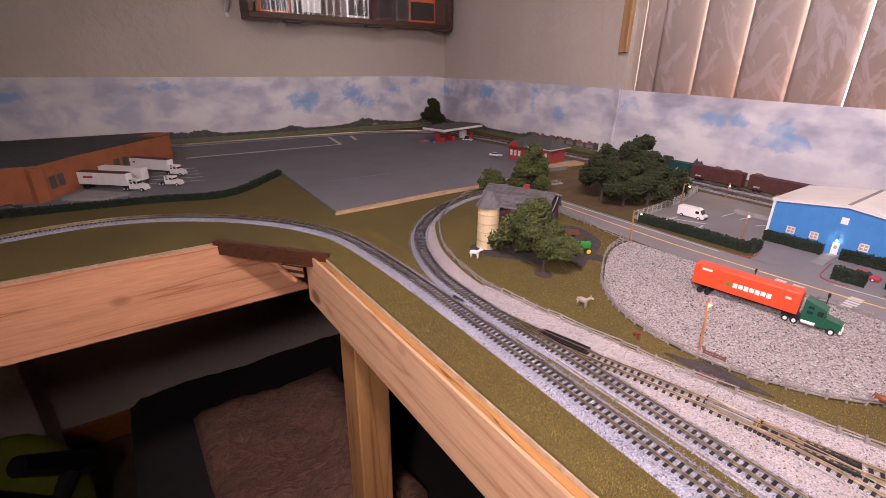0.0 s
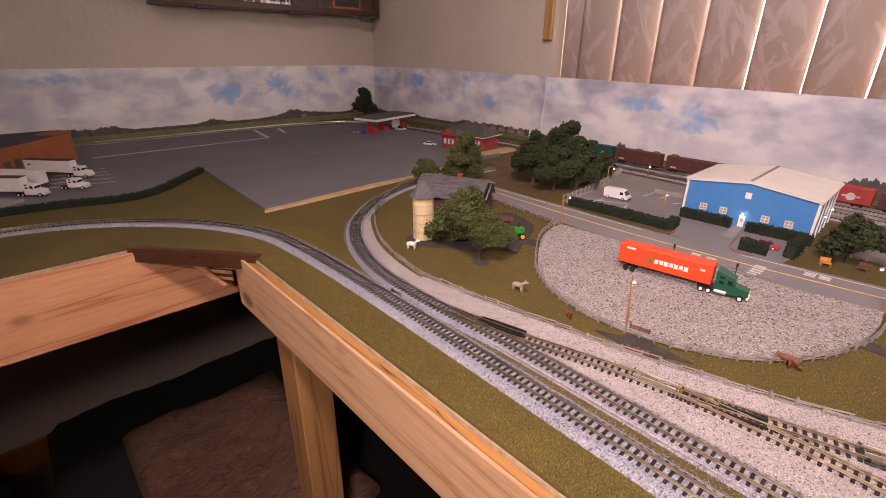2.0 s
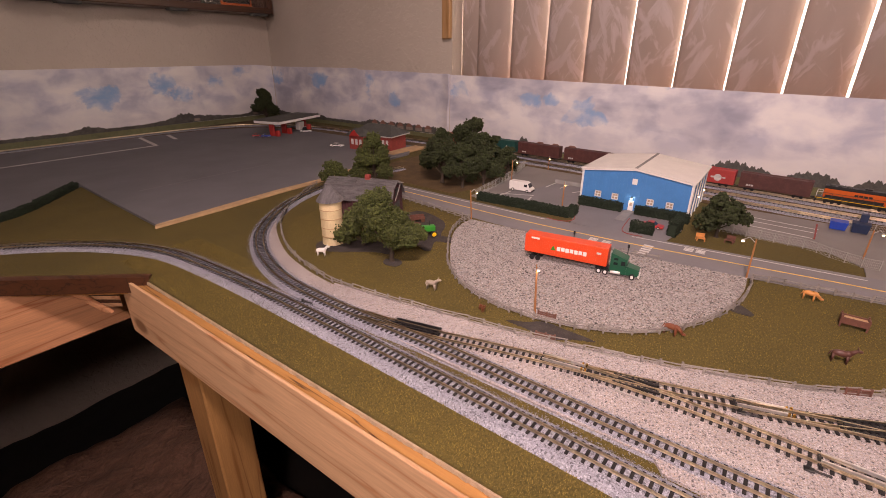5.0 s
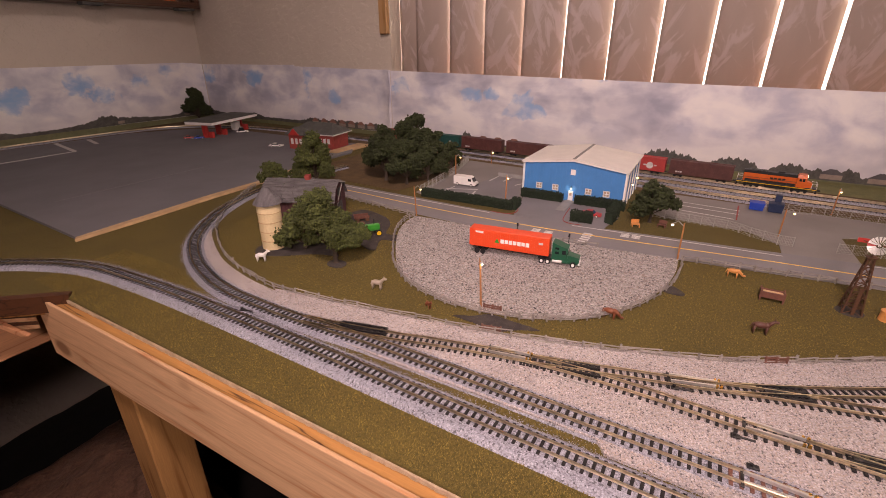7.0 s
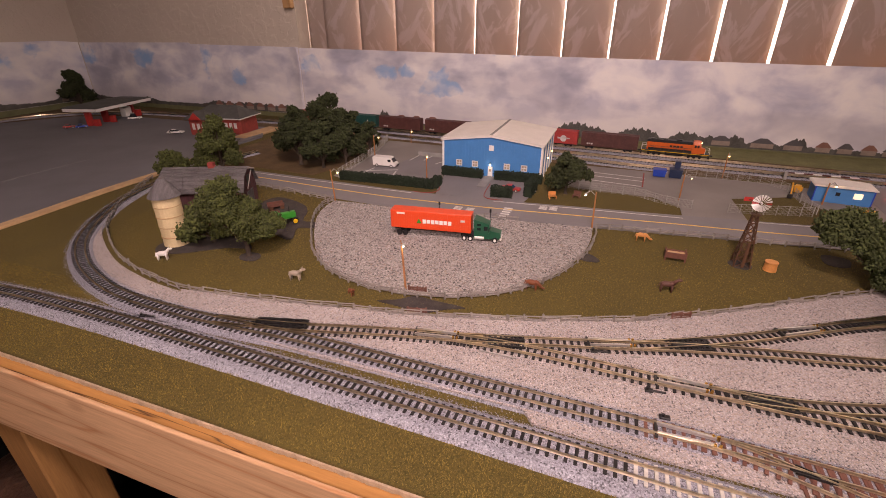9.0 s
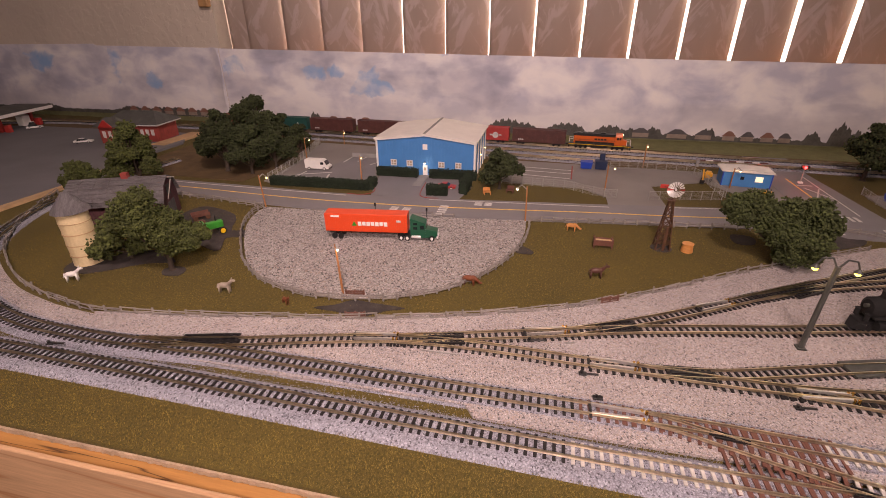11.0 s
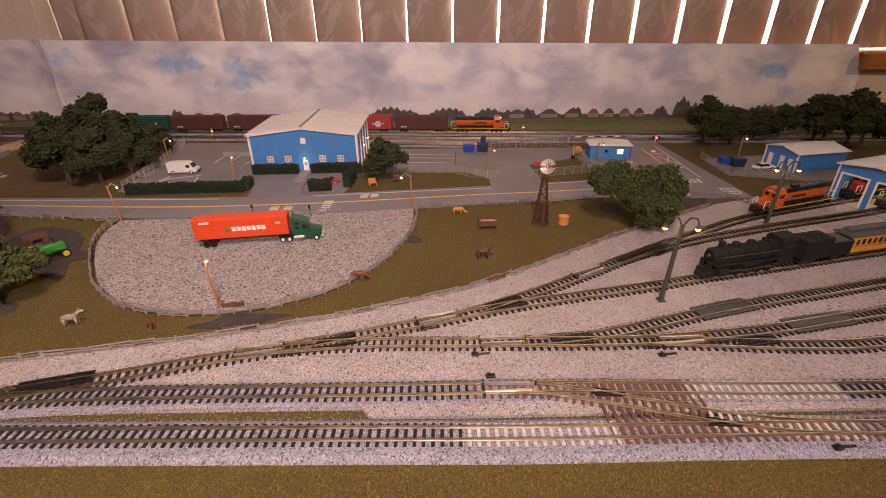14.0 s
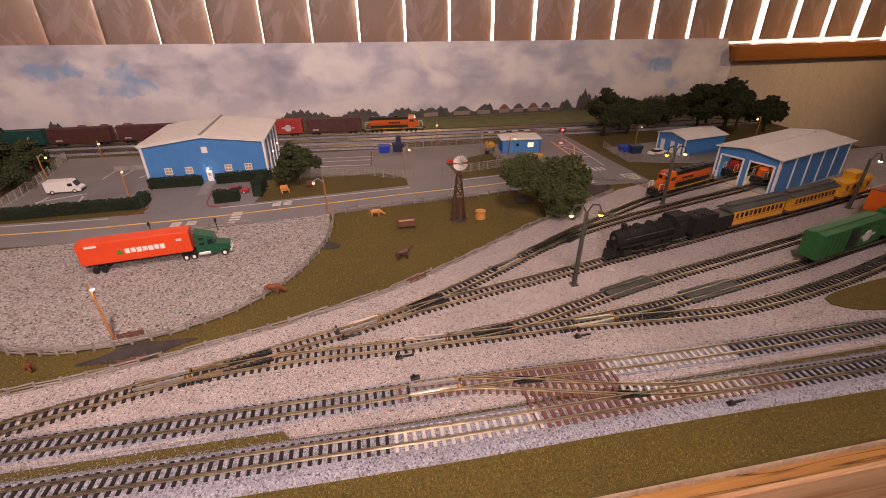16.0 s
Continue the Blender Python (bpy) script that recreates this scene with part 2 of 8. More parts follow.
M_BROWN = plain("brown_tower", (0.10, 0.045, 0.022), 0.6, var=0.3, scale=200)
M_BULB = glow("warm_bulb", (1.0, 0.62, 0.25), 14)
M_BULBWHITE = glow("white_bulb", (1.0, 0.86, 0.68), 18)
M_BULBYELLOW = glow("yellow_bulb", (1.0, 0.72, 0.12), 8)
M_SIGNAL = glow("red_signal", (1.0, 0.03, 0.03), 20)
M_CLOTH = plain("black_cloth", (0.008, 0.006, 0.005), 0.95, var=0.3, scale=20, fine=400)
M_LIME = plain("lime_fabric", (0.22, 0.26, 0.02), 0.8, var=0.15, scale=30)


def leaf_material(name, col):
    m, t, b, co = nodes_of(name)
    g = t.nodes.new("ShaderNodeNewGeometry")
    tone = ramp_node(t, g.outputs["Random Per Island"], [(0.0, shade(col, 0.66)), (0.6, col), (1.0, shade(col, 1.4))]).outputs[0]
    big = noise_node(t, co.outputs["Object"], 60, 3)
    tone = mixed(t, tone, ramp_node(t, big.outputs[0], [(0.3, (0.65,) * 3), (0.7, (1.0,) * 3)]).outputs[0], 1.0, "MULTIPLY")
    t.links.new(tone, b.inputs["Base Color"])
    b.inputs["Roughness"].default_value = 0.9
    fine = noise_node(t, co.outputs["Object"], 1500, 2)
    bump_node(t, b, fine.outputs[0], 0.6, 0.0006)
    return m


M_LEAF = leaf_material("green_clump_foliage", (0.078, 0.094, 0.021))
M_LEAF_DARK = leaf_material("dark_green_foliage", (0.038, 0.050, 0.014))
M_LEAF_MID = leaf_material("olive_green_foliage", (0.072, 0.092, 0.027))
M_HEDGE = leaf_material("dark_hedge_foliage", (0.016, 0.030, 0.014))
M_TURF = leaf_material("olive_turf_blades", (0.215, 0.155, 0.032))


def grass_material():
    m, t, b, co = nodes_of("olive_grass_mat")
    big = noise_node(t, co.outputs["Object"], 11, 5)
    mid = noise_node(t, co.outputs["Object"], 420, 4, 0.7)
    fib = noise_node(t, co.outputs["Object"], 1300, 2, 0.6)
    base = ramp_node(t, big.outputs[0], [(0.3, (0.145, 0.106, 0.021)), (0.7, (0.20, 0.144, 0.028))]).outputs[0]
    base = mixed(t, base, ramp_node(t, mid.outputs[0], [(0.32, (0.42, 0.46, 0.40)), (0.68, (1.0, 1.0, 1.0))]).outputs[0], 1.0, "MULTIPLY")
    base = mixed(t, base, ramp_node(t, fib.outputs[0], [(0.35, (0.6,) * 3), (0.7, (1.0,) * 3)]).outputs[0], 1.0, "MULTIPLY")
    t.links.new(base, b.inputs["Base Color"])
    b.inputs["Roughness"].default_value = 0.95
    bump_node(t, b, mid.outputs[0], 0.9, 0.0012)
    return m


M_GRASS = grass_material()


# ---- builders ----
def box(bm, x0, y0, z0, x1, y1, z1, b=0.0):
    """A box, its edges chamfered by b."""
    if x0 > x1: x0, x1 = x1, x0
    if y0 > y1: y0, y1 = y1, y0
    if z0 > z1: z0, z1 = z1, z0
    if b <= 0:
        v = [bm.verts.new((x, y, z)) for x in (x0, x1) for y in (y0, y1) for z in (z0, z1)]
        for f in ((0, 1, 3, 2), (4, 6, 7, 5), (0, 4, 5, 1), (2, 3, 7, 6), (0, 2, 6, 4), (1, 5, 7, 3)):
            bm.faces.new([v[i] for i in f])
        return v
    b = min(b, 0.45 * min(x1 - x0, y1 - y0, z1 - z0))
    vs = []
    for x, sx in ((x0, 1), (x1, -1)):
        for y, sy in ((y0, 1), (y1, -1)):
            for z, sz in ((z0, 1), (z1, -1)):
                vs += [bm.verts.new((x, y + sy * b, z + sz * b)), bm.verts.new((x + sx * b, y, z + sz * b)), bm.verts.new((x + sx * b, y + sy * b, z))]
    bmesh.ops.convex_hull(bm, input=vs)
    return vs


def hull(bm, pts):
    bmesh.ops.convex_hull(bm, input=[bm.verts.new(p) for p in pts])


def tube(bm, p, q, r0, r1=None, n=10):
    """A tapered round bar from p to q."""
    r1 = r0 if r1 is None else r1
    p, q = Vector(p), Vector(q)
    d = (q - p).normalized()
    a = d.orthogonal().normalized()
    c = d.cross(a)
    rings = []
    for o, r in ((p, r0), (q, r1)):
        rings.append([bm.verts.new(o + (a * math.cos(2 * math.pi * i / n) + c * math.sin(2 * math.pi * i / n)) * r) for i in range(n)])
    for i in range(n):
        j = (i + 1) % n
        bm.faces.new((rings[0][i], rings[0][j], rings[1][j], rings[1][i]))
    bm.faces.new(rings[0][::-1])
    bm.faces.new(rings[1])


def prism(bm, poly, lo, hi, to):
    """Pushes a flat outline of (u, v) from lo to hi; to(u, v, w) gives the place."""
    a = [bm.verts.new(to(u, v, lo)) for u, v in poly]
    c = [bm.verts.new(to(u, v, hi)) for u, v in poly]
    bm.faces.new(a[::-1])
    bm.faces.new(c)
    for i in range(len(poly)):
        j = (i + 1) % len(poly)
        bm.faces.new((a[i], a[j], c[j], c[i]))


def up(u, v, w):
    return (u, v, w)


def ball(bm, c, r, sub=2, sx=1, sy=1, sz=1):
    bmesh.ops.create_icosphere(bm, subdivisions=sub, radius=1.0, matrix=Matrix.Translation(c) @ Matrix.Diagonal((r * sx, r * sy, r * sz, 1)))


def finish(bm, name, material, smooth=False):
    bmesh.ops.recalc_face_normals(bm, faces=bm.faces)
    me = bpy.data.meshes.new(name)
    bm.to_mesh(me)
    bm.free()
    me.materials.append(material)
    if smooth:
        me.shade_smooth()
    return me


def part(name, bm, material, parent, label="", smooth=False):
    ob = new(name, finish(bm, name, material, smooth))
    ob.parent = parent
    if label:
        ob["label"] = label
    return ob


def made(fn, *args, **kw):
    """A new bmesh, given to one builder."""
    bm = bmesh.new()
    fn(bm, *args, **kw)
    return bm


def thing(name, x, y, z=0.0, rz=0.0, label="", category="", group="", kind=""):
    ob = new(name)
    ob.empty_display_size = 0.01
    ob.matrix_basis = pose(x, y, z, 0, 0, rz)
    return tagged(ob, label, category, group, kind)


def solid(name, bm, material, label="", category="", group="", kind="structure", smooth=False):
    """A thing that is one mesh."""
    ob = new(name, finish(bm, name, material, smooth))
    return tagged(ob, label, category, group, kind)


def spline(pts, step=0.004, closed=False):
    """A smooth line through a few places, cut at even steps."""
    pts = [np.array(p, float) for p in pts]
    out = []
    n = len(pts)
    for i in range(n if closed else n - 1):
        if closed:
            a, b, c, d = pts[(i - 1) % n], pts[i], pts[(i + 1) % n], pts[(i + 2) % n]
        else:
            b, c = pts[i], pts[i + 1]
            a = pts[i - 1] if i else 2 * b - c
            d = pts[i + 2] if i + 2 < n else 2 * c - b
        k = max(2, int(np.linalg.norm(c - b) / 0.002))
        for s in range(k):
            t = s / k
            out.append(0.5 * (2 * b + (c - a) * t + (2 * a - 5 * b + 4 * c - d) * t * t + (3 * b - a - 3 * c + d) * t ** 3))
    out.append(pts[0] if closed else pts[-1])
    out = np.array(out)
    run = np.concatenate([[0], np.cumsum(np.linalg.norm(np.diff(out, axis=0), axis=1))])
    m = max(2, int(round(run[-1] / step)))
    s = np.linspace(0, run[-1], m + 1)
    return np.stack([np.interp(s, run, out[:, k]) for k in range(out.shape[1])], 1)


def normals(line):
    d = np.gradient(line, axis=0)
    d /= np.linalg.norm(d, axis=1)[:, None]
    return d, np.stack([-d[:, 1], d[:, 0]], 1)


def sweep(bm, line, profile, z=0.0):
    """Sweeps an outline of (offset to the left, height) along a line in plan."""
    d, nrm = normals(line)
    rings = [[bm.verts.new((p[0] + n[0] * o, p[1] + n[1] * o, z + h)) for o, h in profile] for p, n in zip(line, nrm)]
    k = len(profile)
    for a, c in zip(rings, rings[1:]):
        for i in range(k):
            j = (i + 1) % k
            bm.faces.new((a[i], a[j], c[j], c[i]))
    bm.faces.new(rings[0])
    bm.faces.new(rings[-1][::-1])


OCT_V = np.array([(1, 0, 0), (-1, 0, 0), (0, 1, 0), (0, -1, 0), (0, 0, 1), (0, 0, -1)], float)
OCT_F = np.array([(0, 2, 4), (2, 1, 4), (1, 3, 4), (3, 0, 4), (2, 0, 5), (1, 2, 5), (3, 1, 5), (0, 3, 5)])


def crumbs(name, centres, sizes, material, parent=None, flat=1.0, seed=1, label=""):
    """Many small uneven lumps in one mesh."""
    rng = np.random.default_rng(seed)
    n = len(centres)
    v = OCT_V[None] * rng.uniform(0.55, 1.25, (n, 6, 1)) + rng.uniform(-0.25, 0.25, (n, 6, 3))
    q = rng.normal(size=(n, 4))
    q /= np.linalg.norm(q, axis=1)[:, None]
    w, x, y, z = q.T
    rot = np.stack([1 - 2 * (y * y + z * z), 2 * (x * y - z * w), 2 * (x * z + y * w), 2 * (x * y + z * w), 1 - 2 * (x * x + z * z), 2 * (y * z - x * w),
                    2 * (x * z - y * w), 2 * (y * z + x * w), 1 - 2 * (x * x + y * y)], 1).reshape(n, 3, 3)
    v = np.einsum("nij,nkj->nki", rot, v) * np.asarray(sizes)[:, None, None]
    v[:, :, 2] *= flat
    v += np.asarray(centres)[:, None, :]
    f = (OCT_F[None] + 6 * np.arange(n)[:, None, None]).reshape(-1, 3)
    return raw(name, v.reshape(-1, 3), f, material, parent, label)


def raw(name, v, f, material, parent=None, label=""):
    me = bpy.data.meshes.new(name)
    me.vertices.add(len(v))
    me.vertices.foreach_set("co", np.ascontiguousarray(v, dtype=np.float32).ravel())
    me.loops.add(f.size)
    me.loops.foreach_set("vertex_index", np.ascontiguousarray(f, dtype=np.int32).ravel())
    me.polygons.add(len(f))
    me.polygons.foreach_set("loop_start", np.arange(0, f.size, f.shape[1], dtype=np.int32))
    me.update(calc_edges=True)
    me.materials.append(material)
    ob = new(name, me)
    ob.parent = parent
    if label:
        ob["label"] = label
    return ob


def inside(poly, p):
    """Which of the places p lie in an outline."""
    poly = np.asarray(poly)
    hit = np.zeros(len(p), bool)
    for (x0, y0), (x1, y1) in zip(poly, np.roll(poly, -1, 0)):
        if y0 != y1:
            c = ((y0 > p[:, 1]) != (y1 > p[:, 1])) & (p[:, 0] < (x1 - x0) * (p[:, 1] - y0) / (y1 - y0) + x0)
            hit ^= c
    return hit


def slab(bm, outline, z0, z1):
    """A level slab with any outline in plan."""
    pts = [Vector((p[0], p[1], 0.0)) for p in outline]
    top = [bm.verts.new((p.x, p.y, z1)) for p in pts]
    low = [bm.verts.new((p.x, p.y, z0)) for p in pts]
    for a, b, c in mathutils.geometry.tessellate_polygon([pts]):
        n = (pts[b] - pts[a]).cross(pts[c] - pts[a]).z
        if n < 0:
            b, c = c, b
        bm.faces.new((top[a], top[b], top[c]))
        bm.faces.new((low[a], low[c], low[b]))
    for i in range(len(pts)):
        j = (i + 1) % len(pts)
        bm.faces.new((low[i], low[j], top[j], top[i]))


def sheet(name, outline, z0, z1, material, label="", category="", kind="structure"):
    """A flat layer on the layout with an outline in plan."""
    bm = bmesh.new()
    slab(bm, outline, z0 - 0.0012, z1)
    return solid(name, bm, material, label, category, kind=kind)

# ---- the room ----
WX, WY = 1.14, 1.617          # faces of the window wall and of the far wall
FLOOR_Z, CEIL_Z = -0.95, 1.45
bm = bmesh.new()
box(bm, -2.3, -2.4, FLOOR_Z - 0.05, 1.5, 1.9, FLOOR_Z)
solid("floor", bm, M_FLOOR, "dark brown carpet floor of the room", "floor")
bm = bmesh.new()
box(bm, -2.3, -2.4, CEIL_Z, 1.5, 1.9, CEIL_Z + 0.05)
solid("ceiling", bm, M_CEIL, "white ceiling of the room", "ceiling")
bm = bmesh.new()
box(bm, -2.3, WY, FLOOR_Z, 1.5, WY + 0.1, CEIL_Z)
solid("wall_north", bm, M_WALL, "beige textured painted wall behind the layout", "wall")
bm = bmesh.new()
box(bm, -2.3, -2.4, FLOOR_Z, 1.5, -2.3, CEIL_Z)
solid("wall_south", bm, M_WALL, "beige textured painted wall", "wall")
bm = bmesh.new()
box(bm, -2.3, -2.3, FLOOR_Z, -2.2, WY, CEIL_Z)
solid("wall_west", bm, M_WALL, "beige textured painted wall", "wall")
# the window wall, with its opening
WIN_L, WIN_R, WIN_Z0, WIN_Z1 = 0.782, -1.75, 0.104, 1.25
bm = bmesh.new()
box(bm, WX, WIN_L, FLOOR_Z, WX + 0.14, WY, CEIL_Z)
box(bm, WX, -2.3, FLOOR_Z, WX + 0.14, WIN_R, CEIL_Z)
box(bm, WX, WIN_R, FLOOR_Z, WX + 0.14, WIN_L, WIN_Z0)
box(bm, WX, WIN_R, WIN_Z1, WX + 0.14, WIN_L, CEIL_Z)
solid("wall_east", bm, M_WALL, "beige textured painted wall with a wide window", "wall")
window = thing("window_1", WX, 0, 0, 0, "wide window with varnished wooden trim behind blinds", "window", kind="structure")
part("window_sill", made(box, 0.0, WIN_R, 0.104, 0.135, WIN_L - 0.002, 0.142, b=0.002), M_SILL, window, "varnished orange wooden sill")
part("sill_nose", made(box, -0.022, WIN_R - 0.02, 0.1045, 0.0, -0.992, 0.1425, b=0.004), M_SILL, window, "varnished orange wooden sill edge")
part("window_trim", made(box, -0.014, WIN_L + 0.001, 0.272, 0.0, WIN_L + 0.027, WIN_Z1, b=0.002), M_TRIM, window, "varnished wooden side trim")
part("window_frame", made(box, 0.115, WIN_R, 0.142, 0.135, WIN_R + 0.03, WIN_Z1), M_WHITE, window)
part("window_frame", made(box, 0.115, WIN_L - 0.03, 0.142, 0.135, WIN_L - 0.003, WIN_Z1), M_WHITE, window)


def blind_material():
    """Beige vane with pale glossy strokes brushed in two slanting ways."""
    m, t, b, co = nodes_of("brushed_beige_vane")
    info = t.nodes.new("ShaderNodeObjectInfo")
    shift = t.nodes.new("ShaderNodeVectorMath")
    shift.operation = "SCALE"
    shift.inputs[0].default_value = (3.0, 5.0, 7.0)
    t.links.new(info.outputs["Random"], shift.inputs["Scale"])
    place = t.nodes.new("ShaderNodeVectorMath")
    t.links.new(co.outputs["Object"], place.inputs[0])
    t.links.new(shift.outputs[0], place.inputs[1])
    strokes = []
    for turn, offset in ((24, 0.0), (-30, 4.0)):
        mp = t.nodes.new("ShaderNodeMapping")
        mp.inputs["Rotation"].default_value = (radians(turn), 0, 0)
        mp.inputs["Location"].default_value = (offset, offset, offset)
        t.links.new(place.outputs[0], mp.inputs["Vector"])
        n = noise_node(t, mp.outputs[0], 9.0, 5, 0.62, (1.0, 3.4, 1.0))
        n.inputs["Distortion"].default_value = 0.7
        strokes.append(n)
    top = t.nodes.new("ShaderNodeMath")
    top.operation = "MAXIMUM"
    for k, n in enumerate(strokes):
        t.links.new(n.outputs[0], top.inputs[k])
    mask = ramp_node(t, top.outputs[0], [(0.55, (0, 0, 0)), (0.60, (0.75,) * 3), (0.70, (1, 1, 1))]).outputs[0]
    soft = noise_node(t, place.outputs[0], 14, 3, 0.5, (1, 1.4, 0.5))
    ground = ramp_node(t, soft.outputs[0], [(0.3, (0.58, 0.485, 0.43)), (0.7, (0.66, 0.56, 0.50))]).outputs[0]
    t.links.new(mixed(t, ground, (0.78, 0.69, 0.67), mask), b.inputs["Base Color"])
    t.links.new(ramp_node(t, mask, [(0.0, (0.42,) * 3), (1.0, (0.27,) * 3)]).outputs[0], b.inputs["Roughness"])
    bump_node(t, b, top.outputs[0], 0.5, 0.003)
    return m


M_VANE = blind_material()
blinds = thing("vertical_blinds", WX + 0.055, 0, 0, 0, "beige embossed vertical blinds, nearly closed, daylight between them", "blinds")
vane_bm = bmesh.new()
W = 0.0494
arc = [(-W + 2 * W * k / 10, 0.0062 * (1 - (k / 5 - 1) ** 2)) for k in range(11)]
prism(vane_bm, arc + [(u, v - 0.0008) for u, v in reversed(arc)], 0.0, 1.08, lambda u, v, w: (-v, u, w))
vane_mesh = finish(vane_bm, "vane", M_VANE, False)
vane_mesh.polygons.foreach_set("use_smooth", [len(p.vertices) == 4 and abs(p.normal.x) > 0.5 for p in vane_mesh.polygons])
rng = random.Random(4)
for i in range(24):
    ob = new("vane", vane_mesh)
    ob.parent = blinds
    ob.matrix_basis = pose(rng.uniform(-0.003, 0.003), 0.6807 - 0.1022 * (i - 1) if i else 0.7315, 0.145 + rng.uniform(0, 0.006), 0, 0, 7 + rng.uniform(-0.9, 0.9))
part("head_rail", made(box, -0.03, WIN_R + 0.02, 1.215, 0.03, WIN_L - 0.02, 1.249, b=0.003), M_WHITE, blinds)


# daylight outside
bm = bmesh.new()
box(bm, 1.75, -4.5, -1.5, 1.80, 4.0, 3.5)
solid("backdrop_daylight", bm, glow("pale_daylight", (1.0, 0.95, 0.90), 3.6), "plain bright daylight outside the window", "daylight")

# printed sky paper along both walls
def sky_material(name, along, gaps, grey=0.9):
    """Printed photograph of heaped clouds; gaps: (place along the strip, height, half length, half height) of blue sky."""
    m, t, b, co = nodes_of(name)
    puff = noise_node(t, co.outputs["Object"], 11, 9, 0.52, (1, 1, 1.5))
    puff.inputs["Distortion"].default_value = 0.25
    mass = noise_node(t, co.outputs["Object"], 4.6, 4, 0.5, (1, 1, 2.8))
    sep = t.nodes.new("ShaderNodeSeparateXYZ")
    t.links.new(co.outputs["Object"], sep.inputs[0])
    bright = ramp_node(t, puff.outputs[0], [(0.36, (0.55, 0.56, 0.66)), (0.45, (0.70, 0.69, 0.75)), (0.52, (0.81, 0.80, 0.83)), (0.62, (0.90, 0.88, 0.87))]).outputs[0]
    dull = ramp_node(t, puff.outputs[0], [(0.34, (0.36, 0.37, 0.46)), (0.50, (0.50, 0.50, 0.58)), (0.64, (0.66, 0.64, 0.69))]).outputs[0]
    which = ramp_node(t, mass.outputs[0], [(0.46, (0, 0, 0)), (0.60, (grey,) * 3)]).outputs[0]
    cloud = mixed(t, bright, dull, which)
    edge = noise_node(t, co.outputs["Object"], 17, 8, 0.62)
    edge.inputs["Distortion"].default_value = 0.4
    best = None
    for c, z, rc, rz in gaps:
        mp = t.nodes.new("ShaderNodeMapping")
        mp.vector_type = "POINT"
        scale = [0.0, 0.0, 1.0 / rz]
        scale[along] = 1.0 / rc
        at_ = [0.0, 0.0, -z / rz]
        at_[along] = -c / rc
        mp.inputs["Scale"].default_value, mp.inputs["Location"].default_value = scale, at_
        t.links.new(co.outputs["Object"], mp.inputs["Vector"])
        far = t.nodes.new("ShaderNodeVectorMath")
        far.operation = "LENGTH"
        t.links.new(mp.outputs[0], far.inputs[0])
        if best is None:
            best = far.outputs["Value"]
        else:
            low = t.nodes.new("ShaderNodeMath")
            low.operation = "MINIMUM"
            t.links.new(best, low.inputs[0])
            t.links.new(far.outputs["Value"], low.inputs[1])
            best = low.outputs[0]
    rough = t.nodes.new("ShaderNodeMath")
    rough.operation = "MULTIPLY_ADD"
    rough.inputs[1].default_value = 3.8
    t.links.new(edge.outputs[0], rough.inputs[0])
    t.links.new(best, rough.inputs[2])
    half = t.nodes.new("ShaderNodeMath")
    half.operation = "MULTIPLY"
    half.inputs[1].default_value = 0.25
    t.links.new(rough.outputs[0], half.inputs[0])
    blue = ramp_node(t, half.outputs[0], [(0.52, (1, 1, 1)), (0.62, (0.8,) * 3), (0.70, (0, 0, 0))]).outputs[0]
    wisp = ramp_node(t, puff.outputs[0], [(0.40, (1, 1, 1)), (0.50, (0.75,) * 3), (0.60, (0.2,) * 3)]).outputs[0]
    sky_col = mixed(t, cloud, (0.27, 0.46, 0.73), mixed(t, blue, wisp, 1.0, "MULTIPLY"))
    haze = t.nodes.new("ShaderNodeMapRange")
    haze.inputs["From Min"].default_value, haze.inputs["From Max"].default_value = 0.09, 0.04
    haze.inputs["To Max"].default_value = 0.45
    t.links.new(sep.outputs["Z"], haze.inputs["Value"])
    t.links.new(mixed(t, sky_col, (0.72, 0.68, 0.68), haze.outputs[0]), b.inputs["Base Color"])
    b.inputs["Roughness"].default_value = 0.5
    return m


SKY_EAST = sky_material("printed_clouds_east", 1, [(0.41, 0.105, 0.045, 0.030), (0.365, 0.098, 0.035, 0.018), (0.55, 0.130, 0.035, 0.020), (0.475, 0.131, 0.022, 0.014), (0.757, 0.150, 0.035, 0.026),
                                                   (0.20, 0.178, 0.06, 0.010), (-0.80, 0.100, 0.040, 0.024), (-0.86, 0.060, 0.030, 0.014)])
SKY_CORNER = sky_material("printed_clouds_corner", 1, [(1.60, 0.160, 0.035, 0.035), (1.345, 0.145, 0.050, 0.028), (1.11, 0.135, 0.028, 0.045), (1.00, 0.105, 0.035, 0.022)], 0.7)
SKY_NORTH = sky_material("printed_clouds_north", 0, [(0.125, 0.173, 0.06, 0.022), (0.55, 0.110, 0.055, 0.034), (0.72, 0.150, 0.055, 0.030), (0.80, 0.110, 0.055, 0.026), (0.91, 0.145, 0.05, 0.022), (1.0, 0.17, 0.035, 0.022), (-0.20, 0.150, 0.07, 0.022)], 0.4)
M_FIELD = plain("printed_field", (0.17, 0.175, 0.085), 0.6, var=0.2, scale=30, fine=200, bump=0)
M_TREELINE = plain("printed_treeline", (0.105, 0.102, 0.092), 0.6, var=0.35, scale=60, fine=300, bump=0)
M_HOUSEWALL = plain("printed_house_wall", (0.30, 0.24, 0.20), 0.6, var=0.2, scale=60, bump=0)
M_HOUSEROOF = plain("printed_house_roof", (0.26, 0.13, 0.10), 0.6, var=0.2, scale=60, bump=0)
M_HOUSEROOF2 = plain("printed_slate_roof", (0.10, 0.095, 0.10), 0.6, var=0.2, scale=60, bump=0)


